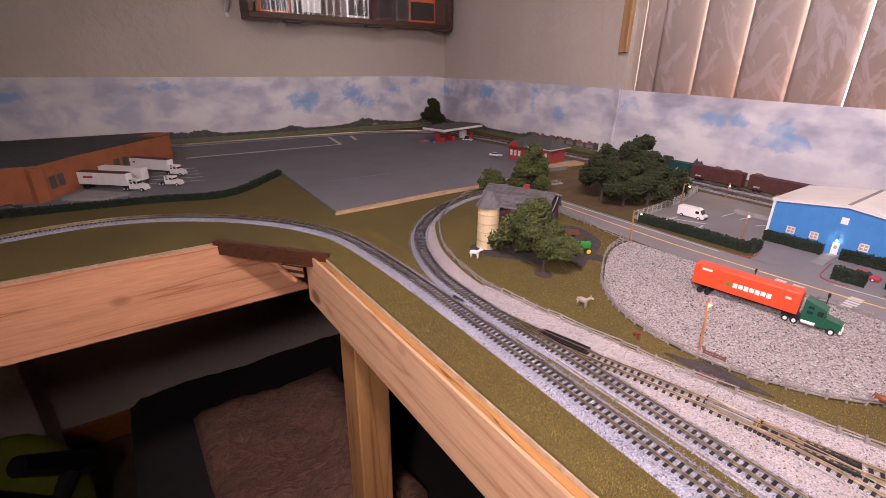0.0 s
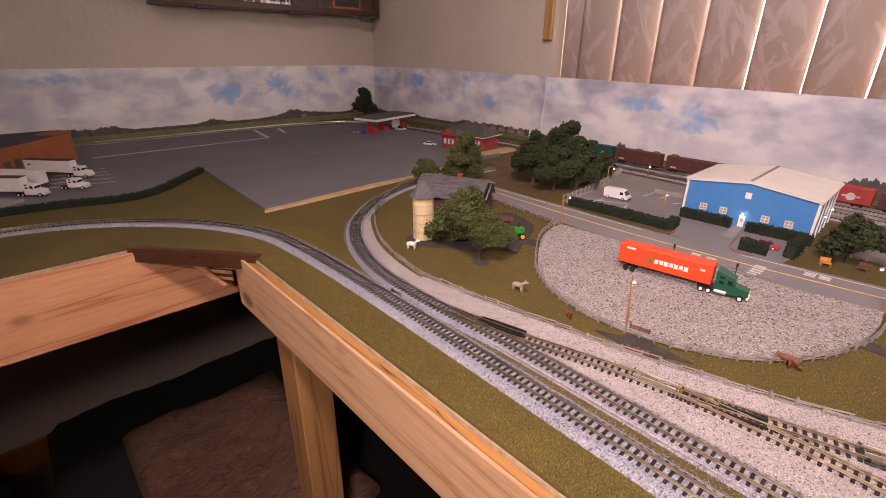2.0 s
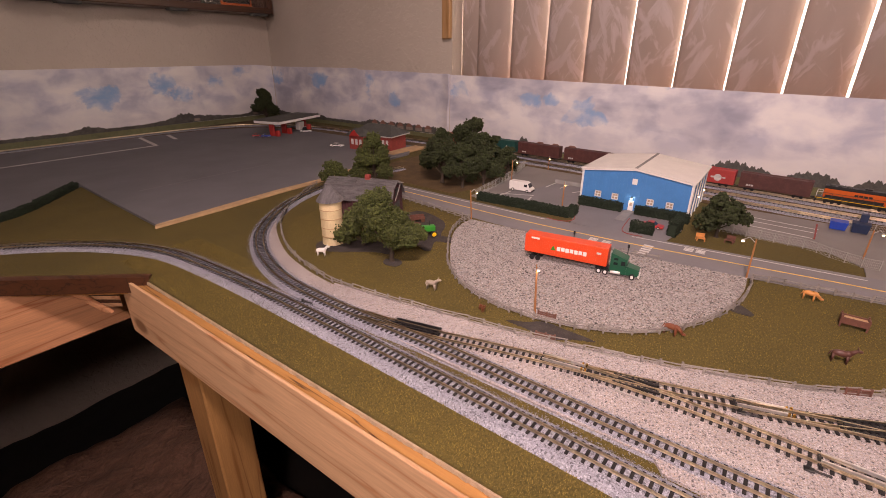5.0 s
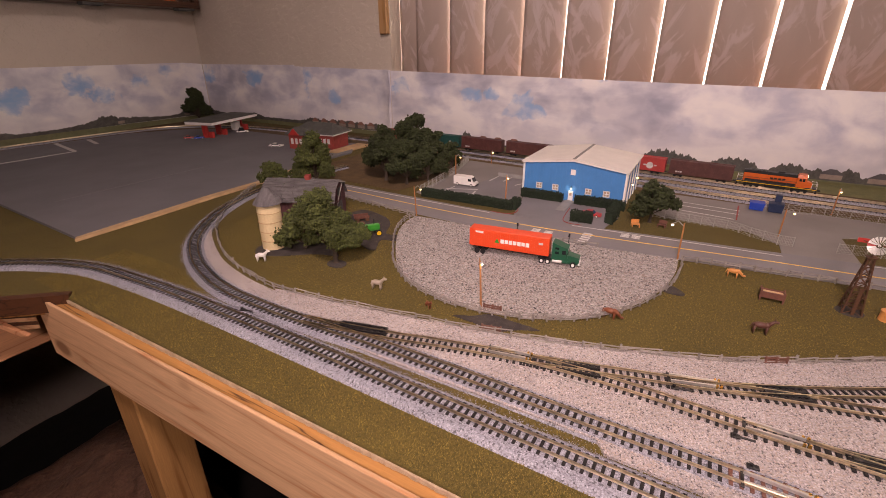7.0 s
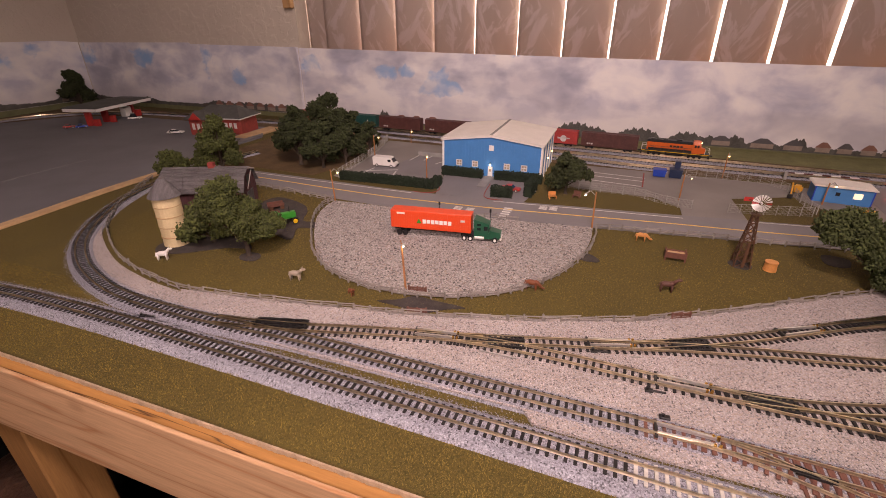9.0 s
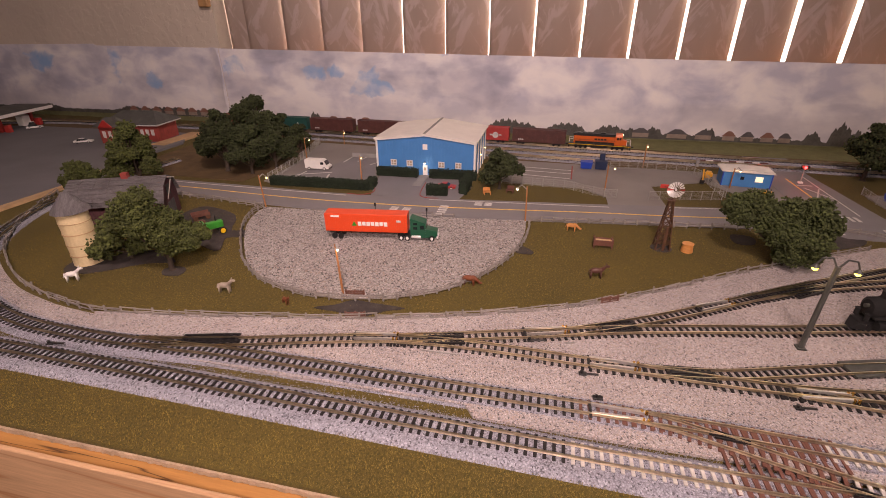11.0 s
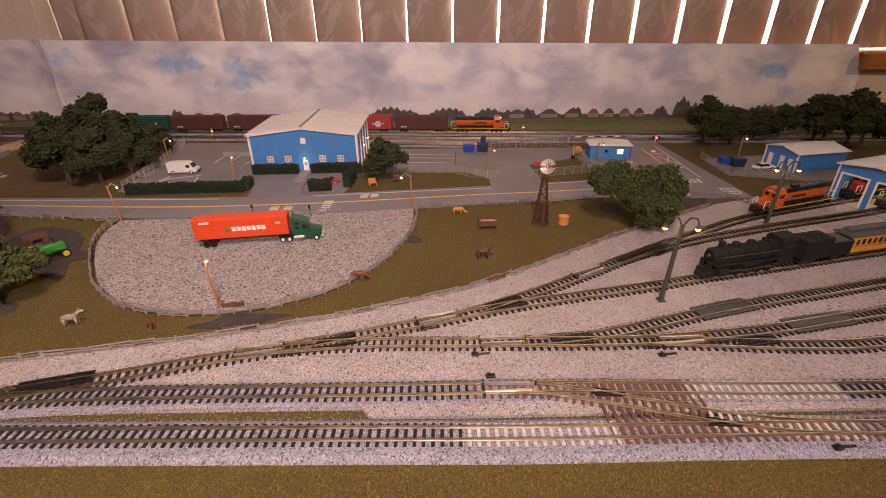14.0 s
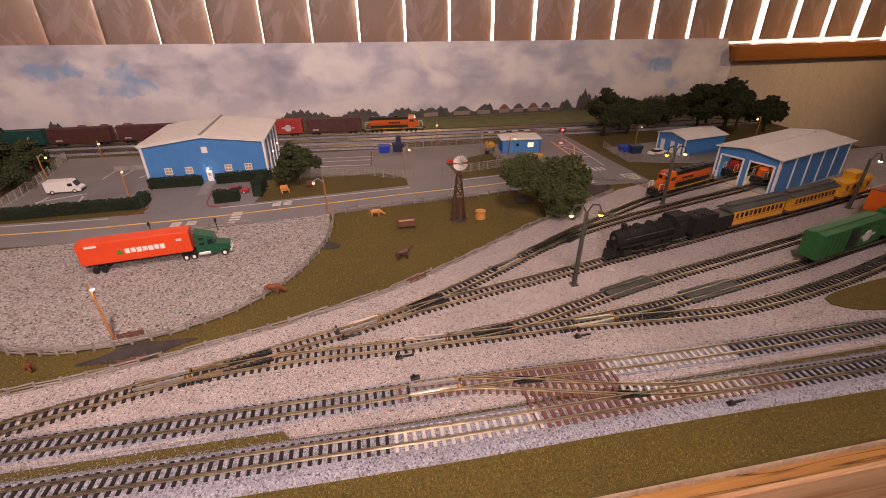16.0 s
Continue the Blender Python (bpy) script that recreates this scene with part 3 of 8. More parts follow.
def backdrop(name, a, c, tops, label, seed, houses, h0, paper, amp=1.0, clumps=()):
    """A strip of printed paper between two places in plan; tops: (share of the way, height)."""
    ax, ay = a
    dx, dy = c[0] - ax, c[1] - ay
    L = math.hypot(dx, dy)
    ux, uy = dx / L, dy / L
    nx, ny = (uy, -ux)
    if nx * (0.2 - ax) + ny * (0.2 - ay) < 0:
        nx, ny = -nx, -ny

    def to(u, v, w):
        return (ax + ux * u + nx * w, ay + uy * u + ny * w, v)

    def flat(bm, poly, lo, hi):
        prism(bm, poly, lo, hi, to)
        bmesh.ops.triangulate(bm, faces=bm.faces)

    ob = thing(name, 0, 0, 0, 0, label, "backdrop", kind="structure")
    sheet_ = part("sky_paper", made(flat, [(0, -0.002)] + [(L, -0.002)] + [(s * L, z) for s, z in reversed(tops)], 0.0008, 0.0016), paper, ob)
    r = random.Random(seed)
    part("printed_field", made(flat, [(0, 0), (L, 0), (L, h0 - 0.001), (L * 0.6, h0 + 0.001), (L * 0.3, h0), (0, h0 + 0.001)], 0.0018, 0.0020), M_FIELD, ob, "printed green field")
    # trees on the horizon
    ph = [r.uniform(0, 9) for _ in range(4)]
    u, tops_ = 0.0, []
    while u < L:
        g = 0.008 + 0.013 * max(0, math.sin(u * 9 + ph[0])) ** 2 + 0.011 * max(0, math.sin(u * 23 + ph[1])) ** 3
        tops_.append((u, h0 + 0.002 + g * amp * r.uniform(0.92, 1.04) * (0.72 + 0.2 * abs(math.sin(u * 95 + ph[2])) + 0.14 * abs(math.sin(u * 260 + ph[3])))))
        if clumps:
            g = 0.004 + max(h * math.sqrt(max(0.0, 1 - ((u - c_) / w) ** 2)) for c_, w, h in clumps)
            tops_[-1] = (u, h0 + g * (0.90 + 0.10 * math.sin(u * 420 + ph[2]) + 0.07 * math.sin(u * 1100 + ph[3])) + r.uniform(-0.0006, 0.0006))
        u += r.uniform(0.0012, 0.0022)
    bm = bmesh.new()
    for (u0, t0), (u1, t1) in zip(tops_, tops_[1:]):
        prism(bm, [(u0, h0), (u1, h0), (u1, t1), (u0, t0)], 0.0022, 0.0024, to)
    part("printed_trees", bm, M_TREELINE, ob, "printed dark tree line")
    for s, w, roof in houses:
        u0 = s * L
        part("printed_house", made(flat, [(u0, h0 + 0.003), (u0 + w, h0 + 0.003), (u0 + w, h0 + 0.012), (u0, h0 + 0.012)], 0.0026, 0.0028), M_HOUSEWALL, ob)
        part("printed_roof", made(flat, [(u0 - 0.002, h0 + 0.012), (u0 + w + 0.002, h0 + 0.012), (u0 + w * 0.66, h0 + 0.0225), (u0 + w * 0.34, h0 + 0.0225)], 0.0027, 0.0029), roof, ob)
    return ob


backdrop("backdrop_east", (WX, 0.787), (WX, -1.004), [(0, 0.181), (0.35, 0.172), (0.7, 0.164), (0.985, 0.158), (1.0, 0.09)],
         "printed cloudy sky paper strip under the blinds", 3,
         [(0.152, 0.036, M_HOUSEROOF), (0.176, 0.034, M_HOUSEROOF), (0.200, 0.036, M_HOUSEROOF), (0.560, 0.034, M_HOUSEROOF2), (0.600, 0.040, M_HOUSEROOF2),
          (0.632, 0.032, M_HOUSEROOF2), (0.662, 0.024, M_HOUSEROOF), (0.682, 0.024, M_HOUSEROOF2), (0.703, 0.024, M_HOUSEROOF), (0.722, 0.022, M_HOUSEROOF2)], 0.004, SKY_EAST,
         clumps=((0.240, 0.017, 0.028), (0.435, 0.020, 0.006), (0.725, 0.045, 0.029), (0.765, 0.030, 0.022), (0.860, 0.045, 0.025), (0.835, 0.020, 0.020), (0.955, 0.035, 0.023), (1.000, 0.022, 0.018), (1.045, 0.020, 0.022),
                 (1.155, 0.018, 0.024), (1.12, 0.30, 0.008), (1.355, 0.016, 0.024), (1.403, 0.020, 0.044), (1.435, 0.025, 0.030), (1.50, 0.05, 0.026), (1.60, 0.05, 0.024), (1.70, 0.06, 0.026)))
corner_paper = backdrop("backdrop_corner", (WX, WY - 0.002), (WX, 0.789), [(0, 0.186), (0.55, 0.190), (0.56, 0.186), (1.0, 0.182)],
         "printed cloudy sky paper strip on the window wall", 8,
         [(0.62 + 0.045 * i, 0.026, M_HOUSEROOF) for i in range(7)], 0.012, SKY_CORNER)
bm = bmesh.new()
rows_ = []
for i in range(13):
    f = i / 12
    rows_.append([bm.verts.new((WX - 0.0032 - 0.011 * f ** 2 * (0.35 + 0.65 * k / 8) - e, 0.835 - 0.046 * f + 0.004 * f * math.sin(k * 0.7), 0.002 + (0.182 - 0.002 + 0.002 * f) * k / 8)) for k in range(9) for e in (0.0, 0.0006)])
for r0, r1 in zip(rows_, rows_[1:]):
    for k in range(8):
        for e in (0, 1):
            bm.faces.new((r0[2 * k + e], r1[2 * k + e], r1[2 * k + 2 + e], r0[2 * k + 2 + e]))
part("curled_edge", bm, SKY_CORNER, corner_paper, "loose paper edge curling off the wall", True)
backdrop("backdrop_north", (-1.2, WY), (WX - 0.004, WY), [(0, 0.195), (0.6, 0.193), (0.97, 0.193), (1.0, 0.187)],
         "printed cloudy sky paper strip on the far wall", 15, [(0.86, 0.02, M_HOUSEROOF2), (0.955, 0.02, M_HOUSEROOF2)], 0.017, SKY_NORTH)

# ---- the bench ----
EDGE_X, EDGE_Y = 0.199, 0.684
bench_outline = [(EDGE_X, -1.6), (0.725, -1.6), (0.725, -0.955), (WX - 0.001, -0.955), (WX - 0.001, WY), (-1.2, WY), (-1.2, EDGE_Y), (0.088, EDGE_Y), (EDGE_X, 0.549)]
bm = bmesh.new()
slab(bm, bench_outline, -0.0025, 0.0)
solid("ground", bm, M_GRASS, "olive green grass mat covering the layout table", "ground")
crumble = random.Random(31)
foam_outline = [(0.725, -1.6), (0.725, -0.955), (WX - 0.001, -0.955), (WX - 0.001, WY), (-1.2, WY), (-1.2, EDGE_Y - 0.002)]
foam_outline += [(-0.70 + 0.003 * k, EDGE_Y - 0.0018 + crumble.uniform(-0.0005, 0.0005)) for k in range(262)] + [(EDGE_X - 0.0018, 0.549)]
foam_outline += [(EDGE_X - 0.0012 + crumble.uniform(-0.0006, 0.0005), 0.545 - 0.0018 * k) for k in range(640)] + [(EDGE_X - 0.001, -1.6)]
bm = bmesh.new()
slab(bm, foam_outline, -0.0065, -0.0027)
solid("foam_layer", bm, M_FOAM, "pale crumbly foam sheet under the grass mat", "layout edge")
bm = bmesh.new()
slab(bm, [(x + (0.002 if x == EDGE_X else 0), y + (0.002 if y == EDGE_Y else 0)) for x, y in bench_outline], -0.022, -0.0067)
solid("plywood_top", bm, M_PLY, "golden brown plywood layout top", "table top")
bm = bmesh.new()
box(bm, 0.1845, -1.6, -0.0780, 0.1878, 0.585, -0.0030, 0.0006)
solid("front_board", bm, M_PINE_Y, "pale pine board along the layout front, with knots", "board")
bm = bmesh.new()
box(bm, 0.1881, -1.6, -0.070, 0.1990, 0.555, -0.0070, 0.0008)
solid("inner_board", bm, M_PLY, "golden wood strip behind the front board", "board")
bm = bmesh.new()
box(bm, -1.2, 0.670, -0.104, 0.215, 0.6762, -0.0030, 0.0008)
solid("side_board", bm, M_PINE_X, "pale pine board under the layout, with knots", "board")
bm = bmesh.new()
box(bm, -1.2, 0.6767, -0.06, 0.16, 0.6835, -0.0070, 0.0006)
solid("side_strip", bm, M_PLY_X, "golden wood strip behind the side board", "board")
bm = bmesh.new()
hull(bm, [(x, y, z) for x, y in ((0.084, 0.676), (0.2, 0.538), (0.206, 0.545), (0.090, 0.686)) for z in (-0.016, 0.0035)])
solid("corner_strip", bm, M_DARKWOOD, "dark stained wooden strip across the inner corner", "board")
block = thing("corner_block", 0, 0, 0, 0, "small laminated wooden block under the corner strip", "block", kind="structure")
for k in range(6):
    bm = bmesh.new()
    hull(bm, [(x, y, z) for x, y in ((0.160, 0.622), (0.182, 0.592), (0.184, 0.600), (0.184, 0.650)) for z in (-0.0455 + 0.0048 * k, -0.0408 + 0.0048 * k)])
    part("ply", bm, M_DARKWOOD if k % 2 else M_PINE_Y, block)
bm = bmesh.new()
hull(bm, [(x, y, z) for x, y in ((0.141, 0.626), (0.147, 0.617), (0.150, 0.620), (0.144, 0.630)) for z in (-0.020, -0.0165)] + [(x, y, -0.050) for x, y in ((0.166, 0.600), (0.170, 0.594), (0.174, 0.598), (0.168, 0.606))])
solid("corner_brace", bm, M_PINE_X, "small slanting pine brace in the corner", "brace")
bm = bmesh.new()
box(bm, 0.2005, 0.474, FLOOR_Z, 0.250, 0.522, -0.0228, 0.002)
solid("table_leg", bm, M_LEG, "golden wooden table leg", "leg", kind="")

# ---- ground covers ----
TRACK_A = [(-0.60, 0.70), (-0.35, 0.80), (-0.148, 0.853), (-0.05, 0.862), (0.03, 0.842), (0.10, 0.802), (0.165, 0.744), (0.218, 0.671), (0.248, 0.594), (0.257, 0.505), (0.2595, 0.40), (0.2585, 0.25),
           (0.256, 0.10), (0.254, 0.0), (0.252, -0.10), (0.252, -0.20), (0.251, -0.30), (0.249, -0.42), (0.246, -0.7), (0.245, -1.5)]
TRACK_B = [(0.78, 0.66), (0.66, 0.680), (0.56, 0.675), (0.488, 0.654), (0.424, 0.618), (0.365, 0.567), (0.327, 0.512), (0.303, 0.455), (0.290, 0.400), (0.286, 0.330), (0.288, 0.26), (0.291, 0.20),
           (0.291, 0.11), (0.290, 0.0), (0.290, -0.08), (0.289, -0.15), (0.286, -0.22), (0.284, -0.30), (0.284, -0.42), (0.284, -0.7), (0.284, -1.5)]
TRACK_C = [(0.288, 0.285), (0.295, 0.245), (0.305, 0.20), (0.316, 0.16), (0.326, 0.12), (0.335, 0.08), (0.346, 0.037), (0.358, -0.005), (0.371, -0.052), (0.391, -0.099), (0.422, -0.159),
           (0.464, -0.231), (0.492, -0.279), (0.534, -0.356), (0.563, -0.416), (0.592, -0.50), (0.622, -0.60), (0.652, -0.70)]
TRACK_C1 = [(0.371, -0.052), (0.385, -0.10), (0.398, -0.155), (0.415, -0.238), (0.430, -0.30), (0.447, -0.38), (0.467, -0.468), (0.487, -0.56), (0.520, -0.70), (0.56, -0.88), (0.60, -1.05)]
TRACK_C2 = [(0.464, -0.231), (0.490, -0.285), (0.514, -0.350), (0.540, -0.44), (0.566, -0.54), (0.59, -0.63), (0.61, -0.70)]
TRACK_D = [(0.335, 0.08), (0.339, 0.035), (0.340, -0.01), (0.339, -0.05), (0.338, -0.10), (0.340, -0.14), (0.346, -0.177), (0.357, -0.217), (0.371, -0.265), (0.385, -0.32), (0.403, -0.405),
           (0.430, -0.525), (0.47, -0.70), (0.54, -1.0)]
TRACK_E = [(0.338, -0.10), (0.3365, -0.16), (0.337, -0.205), (0.341, -0.255), (0.348, -0.312), (0.361, -0.38), (0.380, -0.476), (0.400, -0.56), (0.435, -0.72), (0.50, -1.0)]
TRACK_F = [(0.337, -0.205), (0.333, -0.26), (0.329, -0.31), (0.328, -0.36), (0.335, -0.42), (0.350, -0.495), (0.370, -0.57), (0.405, -0.70), (0.47, -0.95)]
CROSS = [(0.2900, -0.095), (0.2872, -0.122), (0.2786, -0.156), (0.2700, -0.187), (0.2614, -0.2186), (0.2540, -0.258), (0.2512, -0.300)]
BACK_1 = [(-0.9, 1.58), (-0.2, 1.575), (0.45, 1.572), (0.80, 1.55), (0.955, 1.47), (1.025, 1.33), (1.05, 1.15), (1.055, 0.80), (1.045, 0.40), (1.03, 0.10), (1.01, -0.15), (0.992, -0.40), (0.98, -0.62), (0.975, -0.95)]
BACK_2 = [(1.01, 0.55), (0.995, 0.30), (0.980, 0.05), (0.962, -0.15), (0.948, -0.40), (0.94, -0.62), (0.936, -0.95)]
BACK_3 = [(0.955, 0.30), (0.945, 0.10), (0.930, -0.05), (0.922, -0.13)]

yard = [(0.300, 0.34), (0.319, 0.36), (0.330, 0.29), (0.346, 0.19), (0.363, 0.11), (0.388, 0.02), (0.414, -0.05), (0.444, -0.115), (0.49, -0.19), (0.53, -0.255), (0.58, -0.345), (0.615, -0.415), (0.66, -0.56),
        (0.70, -0.72), (0.72, -1.1), (0.70, -1.58), (0.30, -1.58), (0.268, -1.0), (0.268, -0.6), (0.268, -0.35), (0.268, -0.06), (0.269, 0.002), (0.2785, 0.010), (0.2785, 0.16), (0.280, 0.30)]
sheet("yard_ballast", yard, 0.0, 0.0024, M_BALLAST, "grey ballast of the rail yard", "ballast")
gravel = [(0.590, 0.353), (0.560, 0.352), (0.525, 0.341), (0.478, 0.313), (0.435, 0.280), (0.406, 0.241), (0.391, 0.197), (0.389, 0.152), (0.400, 0.102), (0.428, 0.054), (0.470, 0.020), (0.525, -0.004), (0.575, -0.013), (0.614, -0.013),
          (0.606, 0.06), (0.600, 0.13), (0.594, 0.20), (0.592, 0.28)]
g_line = spline(gravel[:14], 0.01)
sheet("gravel_lot", [tuple(p) for p in g_line] + gravel[14:], 0.0, 0.0022, M_GRAVEL, "round lot of grey crushed gravel", "gravel")
road_lo = spline([(0.66, 0.95), (0.632, 0.70), (0.618, 0.53), (0.605, 0.40), (0.598, 0.28), (0.602, 0.15), (0.612, 0.05), (0.622, -0.05), (0.634, -0.15), (0.645, -0.25), (0.66, -0.36), (0.67, -0.46)], 0.03)
road_hi = spline([(0.70, 0.95), (0.682, 0.70), (0.676, 0.55), (0.672, 0.40), (0.668, 0.28), (0.674, 0.14), (0.686, 0.02), (0.698, -0.10), (0.710, -0.20), (0.722, -0.30), (0.735, -0.40), (0.745, -0.46)], 0.03)
sheet("road", [tuple(p) for p in road_lo] + [tuple(p) for p in road_hi[::-1]], 0.0, 0.0012, M_ROAD, "grey two-lane road across the layout", "road")
yel = spline([(0.672, 0.95), (0.652, 0.70), (0.646, 0.52), (0.638, 0.40), (0.634, 0.28), (0.640, 0.13), (0.653, 0.0), (0.664, -0.10), (0.672, -0.20), (0.682, -0.29), (0.695, -0.40)], 0.02)
bm = bmesh.new()
sweep(bm, yel, [(-0.0012, 0.0013), (0.0012, 0.0013), (0.0012, 0.0016), (-0.0012, 0.0016)])
solid("centre_line", bm, M_LINE_Y, "worn yellow line along the road middle", "road marking")
for cut in ([(0.668, 0.60), (0.664, 0.45), (0.662, 0.33), (0.661, 0.262)], [(0.668, 0.132), (0.678, 0.02), (0.690, -0.125)], [(0.705, -0.205), (0.716, -0.29), (0.726, -0.36)]):
    bm = bmesh.new()
    sweep(bm, spline(cut, 0.02), [(-0.0007, 0.0013), (0.0007, 0.0013), (0.0007, 0.0016), (-0.0007, 0.0016)])
    solid("edge_line", bm, M_LINE_W, "thin white line along the road edge", "road marking")
bm = bmesh.new()
for k in range(6):
    box(bm, 0.607 + 0.0075 * k, 0.098, 0.0013, 0.611 + 0.0075 * k, 0.110, 0.0017)
solid("crosswalk", bm, M_LINE_W, "white striped crosswalk painted on the road", "road marking")
# painted road words that cannot be read
for x, y in ((0.618, 0.172), (0.618, 0.154), (0.659, 0.058), (0.660, 0.044)):
    bm = bmesh.new()
    for k in range(3):
        box(bm, x + 0.0045 * k, y - 0.0055, 0.0013, x + 0.0027 + 0.0045 * k, y + 0.0055, 0.0017)
    solid("road_word", bm, M_LINE_W, "worn white painted bars on the road", "road marking")
# drives and lots behind the road
sheet("car_park", [(0.692, 0.405), (0.70, 0.425), (0.80, 0.425), (0.97, 0.45), (0.96, 0.27), (0.80, 0.262), (0.79, 0.252), (0.70, 0.232)], 0.0, 0.0011, M_LOT, "taupe car park beside the blue building", "car park")
sheet("forecourt", [(0.672, 0.225), (0.70, 0.2315), (0.765, 0.245), (0.784, 0.245), (0.784, 0.085), (0.735, 0.080), (0.690, 0.088), (0.678, 0.09), (0.672, 0.15)], 0.0, 0.0010, M_ROAD, "grey forecourt before the blue building", "forecourt")
sheet("service_yard", [(0.700, -0.125), (0.712, -0.205), (0.80, -0.20), (0.84, -0.29), (0.76, -0.33), (0.735, -0.39), (0.86, -0.40), (0.90, -0.30), (0.91, 0.05), (0.80, 0.07), (0.775, 0.02), (0.768, -0.09), (0.735, -0.125)], 0.0, 0.0010, M_LOT,
      "taupe paved yard behind the fences", "yard")
sheet("cross_road", [(0.70, -0.345), (0.665, -0.372), (0.640, -0.395), (0.640, -0.48), (0.745, -0.475), (0.93, -0.47), (1.025, -0.48), (1.025, -0.403), (0.93, -0.395), (0.86, -0.39), (0.735, -0.382)], 0.0, 0.0014, M_ROAD, "grey side road to the level crossing", "road")
for k in range(7):
    bm = bmesh.new()
    box(bm, 0.700, -0.3905 - 0.0078 * k, 0.0015, 0.716, -0.3945 - 0.0078 * k, 0.0018)
    solid("crossing_bar", bm, M_LINE_W, "white bar of a crosswalk", "road marking", "crosswalk bars")
for k in range(7):
    bm = bmesh.new()
    box(bm, 0.6495 + 0.0062 * k, -0.3840, 0.0017, 0.6528 + 0.0062 * k, -0.3975, 0.0020)
    solid("crossing_bar", bm, M_LINE_W, "white bar of a crosswalk", "road marking", "crosswalk bars")


def flat_bar(x0, y0, x1, y1, w, material, name, label, z=0.0015):
    """A painted bar between two places."""
    d = Vector((x1 - x0, y1 - y0)).normalized()
    n = Vector((-d.y, d.x)) * w / 2
    bm = bmesh.new()
    prism(bm, [(x0 + n.x, y0 + n.y), (x1 + n.x, y1 + n.y), (x1 - n.x, y1 - n.y), (x0 - n.x, y0 - n.y)], z, z + 0.0003, up)
    return solid(name, bm, material, label, "road marking")


flat_bar(0.722, -0.4205, 0.885, -0.4245, 0.0022, M_LINE_Y, "side_line", "worn yellow line on the side road")
flat_bar(0.722, -0.4490, 0.900, -0.4560, 0.0018, M_LINE_W, "edge_line", "thin white line along the side road")
flat_bar(0.790, -0.4290, 0.838, -0.4520, 0.0020, M_LINE_W, "cross_mark", "white painted cross before the railway", 0.0015)
flat_bar(0.790, -0.4500, 0.838, -0.4310, 0.0020, M_LINE_W, "cross_mark", "white painted cross before the railway", 0.00165)
for x in (0.7735, 0.851):
    flat_bar(x, -0.4265, x, -0.4480, 0.0030, M_LINE_W, "stop_line", "white stop line across one lane")
for k in range(3):
    flat_bar(0.7265 + 0.0045 * k, -0.4030, 0.7265 + 0.0045 * k, -0.4150, 0.0026, M_LINE_W, "road_word", "worn white painted bars on the road")
for x0, y0, x1, y1 in ((0.653, -0.451, 0.653, -0.471), (0.674, -0.451, 0.674, -0.471), (0.653, -0.451, 0.674, -0.451), (0.653, -0.471, 0.674, -0.471), (0.660, -0.455, 0.660, -0.467), (0.666, -0.455, 0.666, -0.467)):
    flat_bar(x0, y0, x1, y1, 0.0030, M_LINE_W, "road_word", "worn white painted bars on the road", 0.0017 if x0 == x1 else 0.0019)
sheet("right_lot", [(0.735, -0.50), (0.82, -0.505), (0.85, -0.70), (0.72, -0.72), (0.70, -0.62)], 0.0, 0.0011, M_LOT, "taupe lot before the small blue hall", "car park")
sheet("back_ballast", [(1.10, -0.953), (0.92, -0.953), (0.925, -0.6), (0.93, -0.40), (0.91, -0.16), (0.905, 0.05), (0.93, 0.30), (0.975, 0.40), (0.99, 0.8), (0.985, 1.28), (0.93, 1.42), (0.78, 1.51), (0.45, 1.535), (-1.0, 1.54), (-1.0, 1.61), (1.09, 1.61)], 0.0,
      0.0009, M_BROWNSOIL, "brown earth and ballast along the back tracks", "ground")
sheet("wood_soil", [(0.69, 0.46), (0.70, 0.66), (0.75, 0.72), (0.97, 0.72), (0.975, 0.47), (0.80, 0.43)], 0.0, 0.0008, M_BROWNSOIL, "brown bare soil under the trees", "ground")
sheet("grass_verge", [(1.02, -0.953), (1.022, -0.62), (1.032, -0.40), (1.05, -0.15), (1.07, 0.10), (1.085, 0.40), (1.092, 0.80), (1.137, 0.80), (1.137, -0.953)], 0.0, 0.0013, M_VERGE, "pale grass verge between the back track and the backdrop", "grass")
# the wide tarmac
sheet("tarmac", [(0.284, 0.712), (0.298, 1.055), (0.16, 0.935), (0.03, 0.955), (-0.20, 0.985), (-1.1, 1.05), (-1.1, 1.535), (0.45, 1.53), (0.78, 1.505), (0.925, 1.415), (0.98, 1.28), (0.985, 0.80), (0.90, 0.745), (0.72, 0.745), (0.62, 0.727), (0.50, 0.728)],
      0.0, 0.0045, M_ASPHALT, "wide plain grey tarmac sheet", "tarmac")
sheet("tarmac_edge", [(0.279, 0.703), (0.284, 0.712), (0.50, 0.728), (0.62, 0.727), (0.70, 0.742), (0.71, 0.735), (0.62, 0.716), (0.50, 0.714), (0.38, 0.706)], 0.0, 0.0040, M_SAND, "rough sanded edge of the tarmac", "edge")


def stripe(x0, y0, x1, y1, w=0.004, z=0.0046, m=M_LINE_W, lab="white line painted on the tarmac"):
    d = Vector((x1 - x0, y1 - y0)).normalized()
    n = Vector((-d.y, d.x)) * w / 2
    bm = bmesh.new()
    prism(bm, [(x0 + n.x, y0 + n.y), (x1 + n.x, y1 + n.y), (x1 - n.x, y1 - n.y), (x0 - n.x, y0 - n.y)], z, z + 0.0004, up)
    return solid("painted_line", bm, m, lab, "road marking", "tarmac lines")


